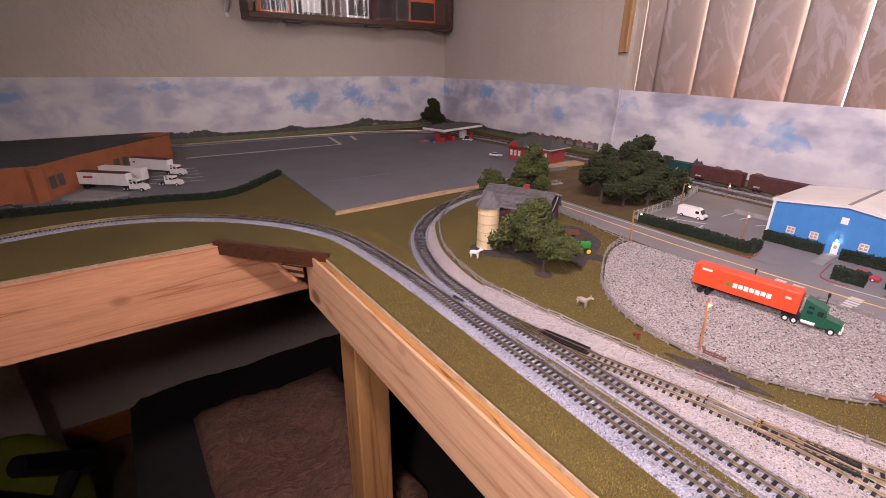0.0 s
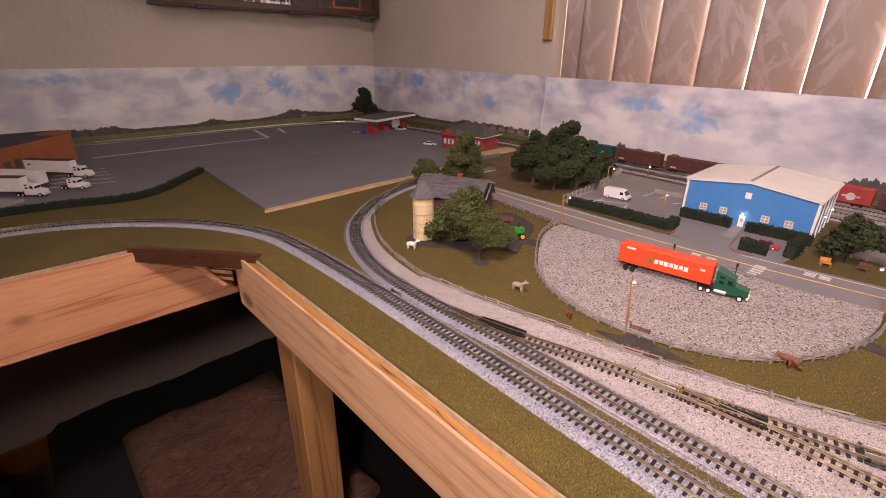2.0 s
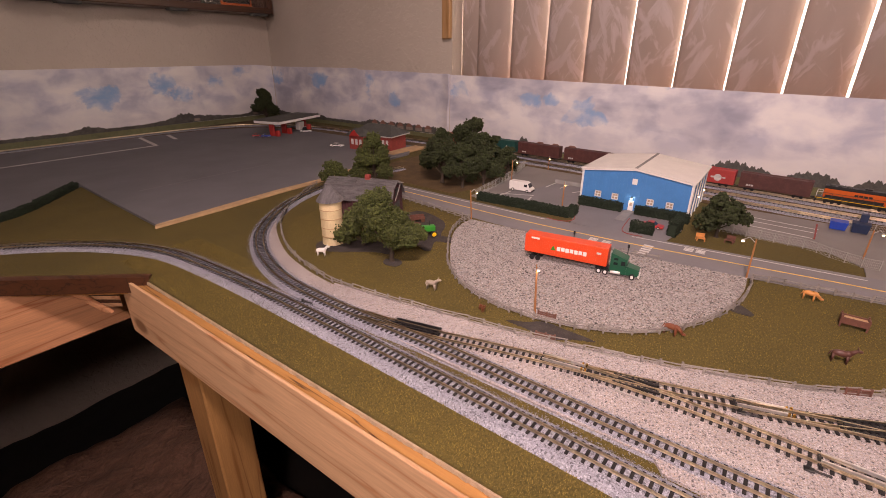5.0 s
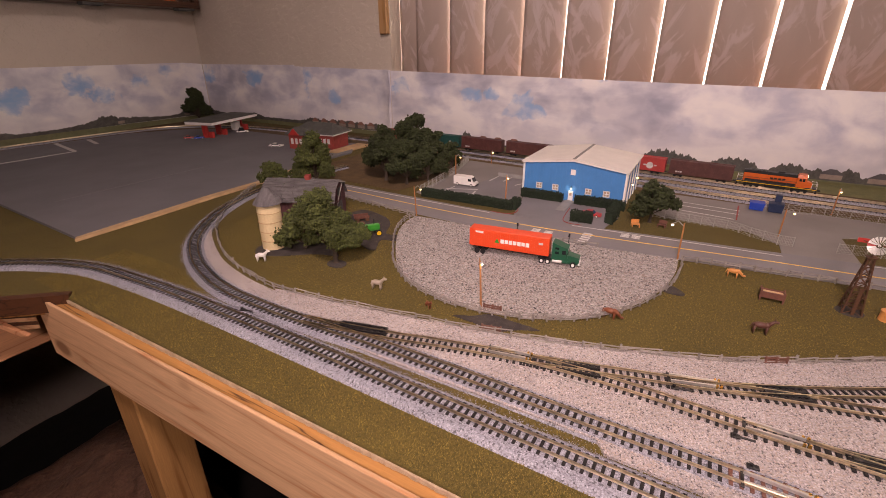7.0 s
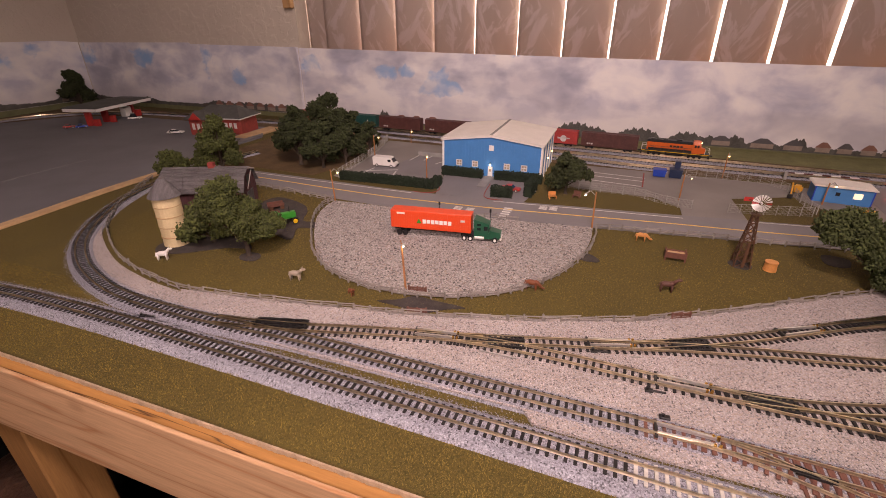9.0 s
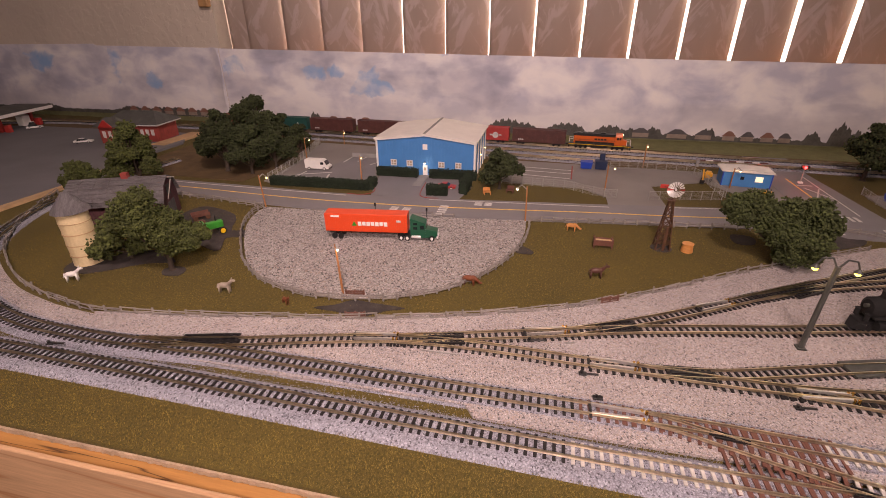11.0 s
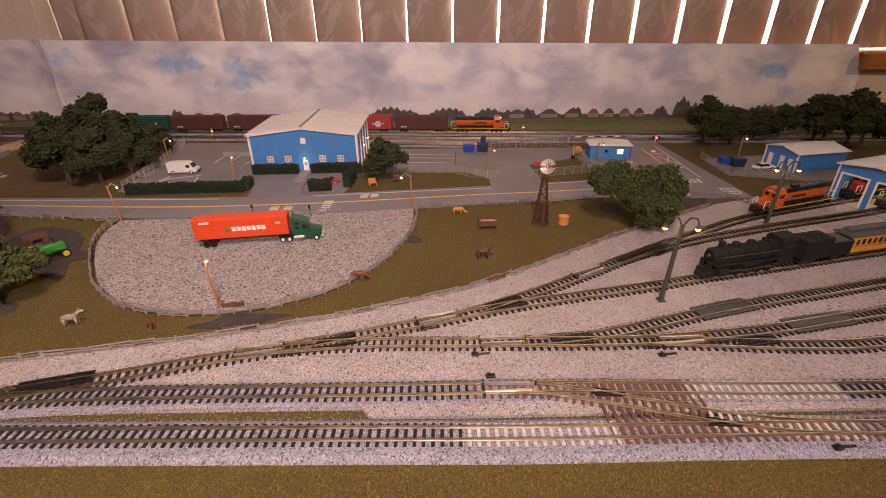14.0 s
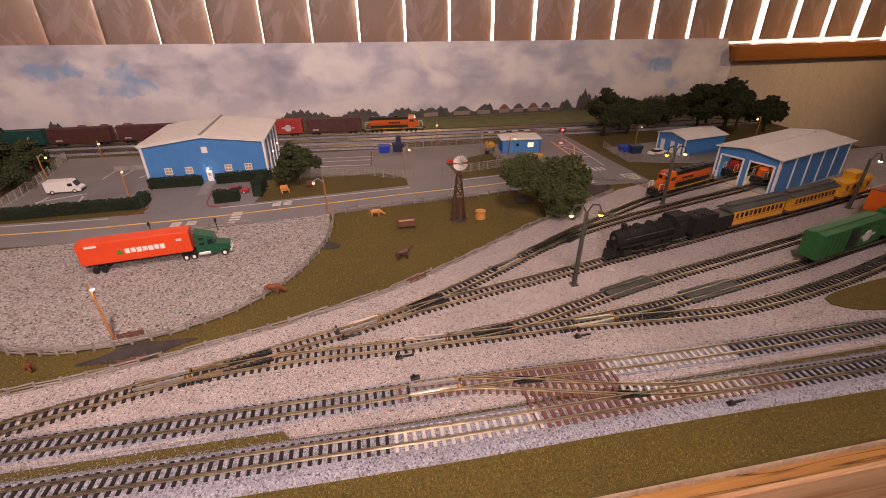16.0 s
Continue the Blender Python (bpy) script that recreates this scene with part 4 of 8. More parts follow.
stripe(0.138, 1.345, 0.566, 1.350, 0.008)
stripe(0.566, 1.350, 0.592, 1.515, 0.010)
stripe(0.645, 1.41, 0.665, 1.50, 0.010)
stripe(0.345, 0.918, 0.62, 0.918, 0.0012, 0.0046, M_ROAD, "faint grey seam in the tarmac")
for k in range(5):
    stripe(0.04 + 0.004 * k, 1.09 + 0.035 * k, 0.14, 1.065 + 0.035 * k, 0.002)
sheet("bay_asphalt", [(0.722, 0.392), (0.765, 0.386), (0.808, 0.3513), (0.869, 0.338), (0.8732, 0.2725), (0.80, 0.2650), (0.755, 0.2475), (0.728, 0.262), (0.724, 0.32)], 0.0, 0.0014, M_ROAD, "darker asphalt of the parking bays", "car park")
for x0, y0, x1, y1 in ((0.731, 0.382, 0.762, 0.379), (0.742, 0.386, 0.765, 0.332), (0.731, 0.327, 0.755, 0.332), (0.732, 0.366, 0.731, 0.327), (0.8296, 0.3384, 0.869, 0.336), (0.839, 0.3132, 0.8716, 0.309), (0.825, 0.2833, 0.8425, 0.2753)):
    flat_bar(x0, y0, x1, y1, 0.0024, M_LINE_W, "bay_line", "white parking bay line", 0.0015 if x1 - x0 < 0.022 else 0.0019)
low_wall = thing("low_wall", 0.0, 0.0, 0.0, 0, "low grey concrete wall behind the parking bays", "wall")
part("wall_run", made(box, 0.873, 0.268, 0.0002, 0.877, 0.339, 0.0085, b=0.0004), M_CONCRETE, low_wall)
part("wall_end", made(box, 0.845, 0.266, 0.0002, 0.8726, 0.2695, 0.0085, b=0.0004), M_CONCRETE, low_wall)
for x0, y0, x1, y1 in ((0.871, 0.03, 0.862, -0.082), (0.850, 0.03, 0.842, -0.080), (0.825, 0.03, 0.814, -0.074)):
    bm = bmesh.new()
    prism(bm, [(x0 - 0.0009, y0), (x1 - 0.0009, y1), (x1 + 0.0009, y1), (x0 + 0.0009, y0)], 0.0011, 0.0014, up)
    solid("bay_line", bm, M_LINE_W, "white parking bay line", "road marking", "bay lines")
bm = bmesh.new()
prism(bm, [(0.812, -0.0755), (0.888, -0.0795), (0.888, -0.0815), (0.812, -0.0775)], 0.0010, 0.0024, up)
solid("red_kerb", bm, M_BRICKRED, "thin red painted kerb line", "kerb")
# bare patches in the meadow
for poly, lab in (([(0.575, 0.445), (0.565, 0.395), (0.545, 0.37), (0.51, 0.352), (0.515, 0.328), (0.495, 0.326), (0.488, 0.345), (0.455, 0.331), (0.462, 0.36), (0.475, 0.385), (0.50, 0.40), (0.53, 0.45)], "dark earth patch before the barn"),
                  ([(0.369, 0.168), (0.377, 0.150), (0.388, 0.137), (0.387, 0.115), (0.385, 0.085), (0.378, 0.10), (0.366, 0.118), (0.367, 0.145)], "dark earth patch beside the fence"),
                  ([(0.540, -0.010), (0.532, -0.022), (0.522, -0.027), (0.520, -0.012), (0.527, -0.002)], "dark earth patch beside the fence"),
                  ([(0.395, 0.335), (0.409, 0.337), (0.411, 0.352), (0.402, 0.360), (0.392, 0.352)], "dark earth at a tree foot"),
                  ([(0.42, 0.36), (0.44, 0.40), (0.43, 0.43), (0.40, 0.47), (0.375, 0.46), (0.38, 0.43), (0.41, 0.39)], "dark earth patch beside the silo"),
                  ([(0.60, -0.26), (0.625, -0.262), (0.622, -0.285), (0.60, -0.28)], "dark earth at a tree foot"),
                  ([(0.61, -0.30), (0.655, -0.33), (0.665, -0.40), (0.63, -0.41), (0.60, -0.35)], "dark earth patch near the road end")):
    line = spline(poly, 0.006, closed=True)[:-1]
    sheet("bare_patch", [tuple(p) for p in line], 0.0, 0.0009, M_DIRT, lab, "earth")


# ---- tracks ----
TIE_L = 0.0172


def tie_mesh(material):
    return finish(made(box, -0.0011, -TIE_L / 2, 0, 0.0011, TIE_L / 2, 0.0011, b=0.0002), "tie", material)


TIES = {"black": tie_mesh(M_TIE_BLACK), "brown": tie_mesh(M_TIE_BROWN), "white": tie_mesh(M_TIE_WHITE)}


def tie_colour(key, y):
    if key == "A":
        return "white" if -0.152 < y < -0.058 else "brown" if -0.335 < y <= -0.152 else "black"
    if key in ("B", "X"):
        return "brown" if -0.212 < y < -0.062 else "white" if -0.318 < y <= -0.212 else "black"
    return "black"


def track(key, pts, label, z=0.0030, bed=True, lo=-9.0, spacing=0.0056, half=(0.0160, 0.0160)):
    """A length of track: ballast bed, two rails and its ties."""
    line = spline(pts, 0.004)
    ob = thing("railway_track", 0, 0, 0, 0, label, "track", "tracks")
    if bed:
        bm = bmesh.new()
        sweep(bm, spline(pts, 0.012), [(-half[0], 0.0), (half[1], 0.0), (half[1] - 0.0042, z), (-half[0] + 0.0042, z)])
        part("ballast_bed", bm, M_BED, ob, "sloped bed of lavender-grey ballast")
    for s in (-1, 1):
        bm = bmesh.new()
        o = 0.0047 * s
        sweep(bm, line, [(o - 0.0008, 0.0), (o + 0.0008, 0.0), (o + 0.0008, 0.0003), (o + 0.0003, 0.0005), (o + 0.0003, 0.0011), (o + 0.00055, 0.0013), (o + 0.00045, 0.0019),
                         (o - 0.00045, 0.0019), (o - 0.00055, 0.0013), (o - 0.0003, 0.0011), (o - 0.0003, 0.0005), (o - 0.0008, 0.0003)], z + 0.0010)
        part("rail", bm, M_RAIL, ob, "brassy steel rail")
    where = spline(pts, spacing)
    d, _ = normals(where)
    near = [(i, p, q) for i, (p, q) in enumerate(zip(where, d)) if abs(p[1]) < 1.0 and p[0] > -0.3]
    rest = []
    dens = sorted(near, key=lambda r: (r[1][0] - 0.05) ** 2 + r[1][1] ** 2)
    keep = {r[0] for r in dens[:290]}
    jit = random.Random(len(pts))
    for i, (p, q) in enumerate(zip(where, d)):
        if i in keep:
            t = new("tie", TIES[tie_colour(key, p[1])])
            t.parent = ob
            t.matrix_basis = pose(p[0], p[1], z - 0.0002 + jit.uniform(-0.0001, 0.0001), 0, 0, math.degrees(math.atan2(q[1], q[0])) + jit.uniform(-0.8, 0.8))
        else:
            rest.append((p, q))
    if rest:
        bm = bmesh.new()
        for p, q in rest:
            v = box(bm, -0.0011, -TIE_L / 2, z - 0.0002, 0.0011, TIE_L / 2, z + 0.0009)
            bmesh.ops.transform(bm, matrix=pose(p[0], p[1], 0, 0, 0, math.degrees(math.atan2(q[1], q[0]))), verts=v)
        tagged(part("tie_row", bm, M_TIE_BLACK, ob), kind="stuff")
    return ob


track("A", TRACK_A, "front main track on grey ballast, brassy rails", half=(0.0185, 0.0140))
track("B", TRACK_B, "curving inner track on grey ballast, brassy rails", half=(0.0135, 0.0145))
track("C", TRACK_C, "yard lead track with turnouts on grey ballast", 0.0031, False)
track("C1", TRACK_C1, "yard track under the black steam locomotive", 0.0030, False)
track("C2", TRACK_C2, "yard track into the blue engine shed", 0.0032, False)
track("D", TRACK_D, "yard track with turnouts on grey ballast", 0.0030, False)
track("E", TRACK_E, "yard track under the green boxcars", 0.0032, False)
track("F", TRACK_F, "outer yard track on grey ballast", 0.0029, False)
track("X", CROSS, "crossover between two tracks with brown ties", 0.0033, False)
track("K", BACK_1, "main track along the backdrop", 0.0040)
track("K", BACK_2, "second track along the backdrop", 0.0032, True, spacing=0.007)
track("K", BACK_3, "short siding behind the blue building", 0.0030)

PATCH = [tuple(p) for p in spline([(0.327, -0.447), (0.313, -0.450), (0.303, -0.480), (0.298, -0.56), (0.31, -0.66), (0.335, -0.66), (0.345, -0.56), (0.338, -0.49)], 0.01, closed=True)[:-1]]
CURB_1 = [(0.669, 0.262), (0.668, 0.243), (0.676, 0.229), (0.692, 0.226), (0.712, 0.236)]
CURB_2 = [(0.676, 0.120), (0.675, 0.138), (0.683, 0.150), (0.705, 0.154), (0.745, 0.157)]
# ballast between the curve and its fence
inner = spline([(0.522, 0.681), (0.466, 0.643), (0.400, 0.582), (0.346, 0.490), (0.324, 0.418), (0.3165, 0.362), (0.316, 0.33)], 0.004)
outer = spline([(0.530, 0.668), (0.488, 0.654), (0.424, 0.618), (0.365, 0.567), (0.327, 0.512), (0.303, 0.455), (0.290, 0.400), (0.287, 0.33)], 0.004)
bm = bmesh.new()
rows_ = []
for k in range(41):
    p, q = inner[round(k / 40 * (len(inner) - 1))], outer[round(k / 40 * (len(outer) - 1))]
    rows_.append([bm.verts.new((c[0], c[1], z)) for c, z in ((p, 0.0), (p, 0.0019), (q, 0.0019), (q, 0.0))])
for r0, r1 in zip(rows_, rows_[1:]):
    for i in range(3):
        bm.faces.new((r0[i], r1[i], r1[i + 1], r0[i + 1]))
solid("curve_ballast", bm, M_BALLAST, "grey ballast between the curve and its fence", "ballast")
sheet("yard_lawn", PATCH, 0.0, 0.0034, M_GRASS, "olive grass patch in the yard ballast", "grass")
# long ties of the crossover
for k in range(13):
    t = new("long_tie", TIES["brown"])
    tagged(t, "long brown tie of the crossover", "tie", "crossover ties", "structure")
    t.matrix_basis = pose(0.2695, -0.150 - 0.0056 * k, 0.0027, 0, 0, 90) @ Matrix.Diagonal((1, 3.05, 1, 1))
# red kerb lines
for cut in (CURB_1, CURB_2):
    bm = bmesh.new()
    sweep(bm, spline(cut, 0.004), [(-0.0006, 0.0010), (0.0006, 0.0010), (0.0006, 0.0019), (-0.0006, 0.0019)])
    solid("red_kerb", bm, M_BRICKRED, "thin red painted kerb line", "kerb")

# turnout frogs, throw levers and covered boards
def frog(x, y, rz, label="black plastic turnout frog with a row of square holes", L=0.033, spread=0.0046, plates=True):
    ob = thing("turnout_frog", x, y, 0.0040, rz, label, "turnout frog", "turnout frogs")
    for s in (-1, 1) if plates else ():
        bm = bmesh.new()
        c = s * spread
        for o in (-0.0022, 0.0015):
            box(bm, -L / 2, c + o - 0.0005, 0, L / 2, c + o + 0.0010, 0.0013)
        for k in range(8):
            u = -L / 2 + (L - 0.0016) * k / 7
            box(bm, u, c - 0.0018, 0.0001, u + 0.0022, c + 0.0016, 0.0011)
        part("guard_plate", bm, M_BLACK, ob, "pierced black guard plate")
    part("frog_point", made(hull, [(-L * 0.40, -0.0005, 0.0), (-L * 0.40, 0.0005, 0.0), (L * 0.40, -0.0020, 0.0), (L * 0.40, 0.0020, 0.0), (-L * 0.40, 0, 0.0016), (L * 0.40, -0.0016, 0.0016), (L * 0.40, 0.0016, 0.0016)]), M_BLACK, ob)
    for s in (-1, 1):
        part("wing_rail", made(hull, [(u, s * o + e, z) for u, o in ((-L * 0.45, 0.0010), (L * 0.30, 0.0030)) for e in (-0.0004, 0.0004) for z in (0.0, 0.0016)]), M_BLACK, ob)
    return ob


frog(0.3035, 0.227, 104, L=0.046, spread=0.0030)
for x, y, rz in ((0.3440, 0.039, 102), (0.3895, -0.102, 111), (0.3405, -0.147, 96), (0.3360, -0.290, 98), (0.4870, -0.284, 122)):
    frog(x, y, rz)
for x, y, rz in ((0.2835, -0.156, 80), (0.2567, -0.2186, 80)):
    frog(x, y, rz, "black plastic crossover frog on brown ties", 0.027, plates=False)


def point_blades(x, y, rz):
    """The moving blades of a turnout: two bright bars, their brass pins and the tie bar."""
    ob = thing("turnout_points", x, y, 0.0040, rz, "bright silver turnout blades with small brass pins", "turnout points", "turnout points")
    for s in (-1, 1):
        part("blade", made(hull, [(u, s * o + e, z) for u, o, e_ in ((0.0, 0.0029, 0.0009), (0.034, 0.0038, 0.0005)) for e in (-e_, e_) for z in (0.0004, 0.0026)]), M_BLADE, ob, "bright silver blade")
        for u in (-0.0015, 0.0015):
            part("pin", made(tube, (u, s * 0.0036, 0.0), (u, s * 0.0036, 0.0032), 0.0011, 0.0009, 8), M_BRASS, ob, "brass pin")
    part("tie_bar", made(box, 0.0335, -0.0075, 0.0, 0.0355, 0.0075, 0.0009, b=0.0002), M_BLACK, ob)


M_BLADE = plain("bright_nickel", (0.88, 0.85, 0.82), 0.36, 0.85, var=0.12, scale=150, fine=900, bump=0.05, dist=0.0001)
M_BRASS = plain("yellow_brass", (0.85, 0.55, 0.16), 0.25, 1.0, var=0.15, scale=200)
for x, y, rz in ((0.3365, 0.078, 99), (0.3755, -0.059, 106), (0.3395, -0.110, 90), (0.3370, -0.250, 94), (0.2895, -0.108, 90), (0.4500, -0.207, 118)):
    point_blades(x, y, rz)


def lever(x, y, rz):
    ob = thing("throw_lever", x, y, 0.0030, rz, "small black turnout throw lever on the ballast", "lever", "throw levers")
    part("base", made(box, -0.0028, -0.002, 0, 0.0028, 0.002, 0.0012, b=0.0003), M_BLACK, ob)
    part("arm", made(box, 0.001, -0.0009, 0.0003, 0.0115, 0.0009, 0.0013, b=0.0003), M_BLACK, ob)
    part("knob", made(tube, (-0.001, 0, 0.0012), (-0.001, 0, 0.0032), 0.0012), M_BLACK, ob)


block = thing("throw_block", 0.3024, -0.0795, 0.0030, 4, "small black turnout block without its arm", "lever", "throw levers")
part("base", made(box, -0.0020, -0.0034, 0, 0.0020, 0.0034, 0.0016, b=0.0003), M_BLACK, block)
part("knob", made(tube, (0, 0.001, 0.0015), (0, 0.001, 0.0030), 0.0011), M_BLACK, block)


for x, y, rz in ((0.271, 0.352, -78), (0.3575, -0.031, -80), (0.3257, -0.0705, -86), (0.3214, -0.211, -84), (0.2378, -0.278, -86)):
    lever(x, y, rz)


def crossing_board(x0, y0, x1, y1):
    d = math.degrees(math.atan2(y1 - y0, x1 - x0))
    L = math.hypot(x1 - x0, y1 - y0)
    ob = thing("track_board", x0, y0, 0.0043, d, "dark grey board between the rails", "board", "track boards")
    part("deck", made(box, 0, -0.0038, 0, L, 0.0038, 0.0016, b=0.0004), M_DARKPOLE, ob)
    for s in (-1, 1):
        part("edge", made(box, 0, s * 0.0075 - 0.0016, -0.0002, L, s * 0.0075 + 0.0016, 0.0012, b=0.0003), M_DARKPOLE, ob)


crossing_board(0.370, -0.262, 0.384, -0.314)
crossing_board(0.3515, -0.327, 0.362, -0.385)
for x, y, x1, y1 in ((0.322, 0.122, 0.327, 0.092), (0.327, 0.055, 0.3275, 0.025), (0.36, -0.058, 0.362, -0.066)):
    bm = bmesh.new()
    tube(bm, (x, y, 0.0036), (x1, y1, 0.0036), 0.0006)
    solid("glue_wire", bm, M_WIRE, "thin grey wire lying on the ballast", "wire", kind="")

# ---- vehicles ----
WHEEL_Y = finish(made(tube, (0, -0.0011, 0), (0, 0.0011, 0), 0.0031, 0.0031, 14), "tyre", M_BLACK)
HUB_Y = finish(made(tube, (0, -0.0013, 0), (0, 0.0013, 0), 0.0017, 0.0017, 10), "hub", M_WHITE)


def wheel(parent, x, y, z=0.0031, s=1.0, hub=True):
    w = new("wheel", WHEEL_Y)
    w.parent = parent
    w.matrix_basis = pose(x, y, z) @ Matrix.Diagonal((s, 1, s, 1))
    if hub:
        h = new("hub", HUB_Y)
        h.parent = w
    return w


def wedge(bm, x0, x1, w0, w1, z0, z1a, z1b):
    """A block whose width goes from w0 to w1 and whose top goes from z1a to z1b along x."""
    hull(bm, [(x0, s * w0 / 2, z0) for s in (-1, 1)] + [(x0, s * w0 / 2 * 0.94, z1a) for s in (-1, 1)] + [(x1, s * w1 / 2, z0) for s in (-1, 1)] + [(x1, s * w1 / 2 * 0.94, z1b) for s in (-1, 1)])


def tractor_unit(ob, x, body, sleeper=0.012, hood=0.014, fairing=True):
    """A road tractor under a thing, its rear axle at x."""
    part("chassis", made(box, x - 0.008, -0.0042, 0.0035, x + 0.034, 0.0042, 0.0062), M_BLACK, ob)
    cx = x + 0.008
    cab = part("cab", made(wedge, cx, cx + 0.018, 0.0158, 0.0152, 0.0040, 0.0235 if fairing else 0.019, 0.0185), body, ob)
    part("hood", made(wedge, cx + 0.0175, cx + 0.0175 + hood, 0.0145, 0.0118, 0.0040, 0.0125, 0.0102), body, ob)
    part("windscreen", made(hull, [(cx + 0.0172, s * 0.0065, z) for s in (-1, 1) for z in (0.0130, 0.0178)] + [(cx + 0.0186, s * 0.0062, 0.0128) for s in (-1, 1)] + [(cx + 0.0176, s * 0.0060, 0.0179) for s in (-1, 1)]), M_GLASS, ob)
    for s in (-1, 1):
        part("side_window", made(box, cx + 0.0115, s * 0.0076, 0.0128, cx + 0.0160, s * 0.0081, 0.0168, b=0.0002), M_GLASS, ob)
        part("sleeper_window", made(box, cx + 0.0035, s * 0.0077, 0.0125, cx + 0.0080, s * 0.00815, 0.0150, b=0.0002), M_GLASS, ob)
        part("upper_window", made(box, cx + 0.0035, s * 0.0076, 0.0172, cx + 0.0080, s * 0.00805, 0.0192, b=0.0002), M_GLASS, ob)
        part("fuel_tank", made(tube, (cx + 0.001, s * 0.0066, 0.0048), (cx + 0.012, s * 0.0066, 0.0048), 0.0019), M_SILVER, ob)
        part("headlight", made(box, cx + 0.0298, s * 0.0046 - 0.0009, 0.0070, cx + 0.0318, s * 0.0046 + 0.0009, 0.0088, b=0.0002), M_WHITE, ob)
        part("mirror", made(box, cx + 0.0170, s * 0.0090 - 0.0004, 0.0122, cx + 0.0178, s * 0.0090 + 0.0004, 0.0150), M_BLACK, ob)
    part("bumper", made(box, cx + 0.0305, -0.0068, 0.0030, cx + 0.0325, 0.0068, 0.0055, b=0.0004), M_SILVER, ob)
    for dx in (-0.0035, 0.0038, 0.033):
        for s in (-1, 1):
            wheel(ob, x + dx, s * 0.0066)


def logo_bars(ob, x0, x1, z0, z1, y, n, material, name="lettering"):
    """Plain bars in place of a name."""
    w = (x1 - x0) / n
    bm = bmesh.new()
    for k in range(n):
        box(bm, x0 + w * k, y, z0 + 0.0004 * (k % 2), x0 + w * (k + 0.80), y + math.copysign(0.0003, y), z1)
    part(name, bm, material, ob, "plain bars in place of a name")


def box_trailer(ob, L, body, z0=0.0085, z1=0.0268, w=0.0162, ribs=True):
    part("body", made(box, 0, -w / 2, z0, L, w / 2, z1, b=0.0004), body, ob)
    if ribs:
        bm = bmesh.new()
        for k in range(int(L / 0.0022)):
            for s in (-1, 1):
                box(bm, 0.0012 + 0.0022 * k, s * w / 2, z0 + 0.001, 0.0022 + 0.0022 * k, s * (w / 2 + 0.00018), z1 - 0.001)
        part("corrugation", bm, body, ob)
    part("chassis", made(box, 0.004, -0.004, 0.0062, L - 0.004, 0.004, z0), M_BLACK, ob)
    for dx in (0.010, 0.0175):
        for s in (-1, 1):
            wheel(ob, dx, s * 0.0066, hub=False)


truck = thing("container_truck", 0.5165, 0.2215, 0.0022, -82.5, "bright orange-red container on a dark green truck on gravel", "truck")
truck.scale = (1.01, 1.05, 1.24)
box_trailer(truck, 0.0985, M_ORANGE)
tractor_unit(truck, 0.094, M_GREEN)
for s in (-1, 1):
    logo_bars(truck, 0.040, 0.076, 0.0150, 0.0192, s * 0.00835, 7, M_WHITE)
    part("triangle_mark", made(prism, [(0.0325, 0.0150), (0.0385, 0.0150), (0.0355, 0.0196)], s * 0.0083, s * 0.0087, lambda u, v, w: (u, w, v)), M_TRACTOR, truck, "green triangle mark")
    part("corner_plate", made(box, 0.008, s * 0.0082, 0.0232, 0.018, s * 0.0086, 0.0250), M_WHITE, truck)
    part("small_plate", made(box, 0.086, s * 0.0082, 0.0195, 0.091, s * 0.0086, 0.0215), M_LINE_W, truck)
for x, y, rz, lab, logo, mat_ in ((-0.070, 1.120, -42, "white semi-trailer truck parked at the warehouse dock", True, M_RED), (0.018, 1.235, -48, "white semi-trailer truck parked on the tarmac", False, M_NAVY)):
    t = thing("trailer_truck", x, y, 0.0045, rz, lab, "truck", "white trailer trucks")
    t.scale = (1.0, 1.05, 1.18)
    box_trailer(t, 0.104, M_WHITE, 0.0085, 0.0285, ribs=False)
    part("roof_edge", made(box, 0, -0.0083, 0.0283, 0.104, 0.0083, 0.0290), M_OXIDE, t)
    tractor_unit(t, 0.098, M_WHITE, fairing=False)
    for s in (-1, 1):
        part("logo_mark", made(box, 0.014, s * 0.0081, 0.0190 if logo else 0.020, 0.034 if logo else 0.021, s * 0.0084, 0.0222), mat_, t, "small plain mark on the side")
t = thing("trailer_truck", -0.035, 1.158, 0.0045, -44, "white semi-trailer beside the warehouse", "truck", "white trailer trucks")
t.scale = (1.0, 1.05, 1.18)
box_trailer(t, 0.098, M_WHITE, 0.0085, 0.0285, ribs=False)
t = thing("road_tractor", 0.063, 1.066, 0.0045, -42, "white and blue road tractor without trailer", "truck")
tractor_unit(t, 0.0, M_WHITE, fairing=False)


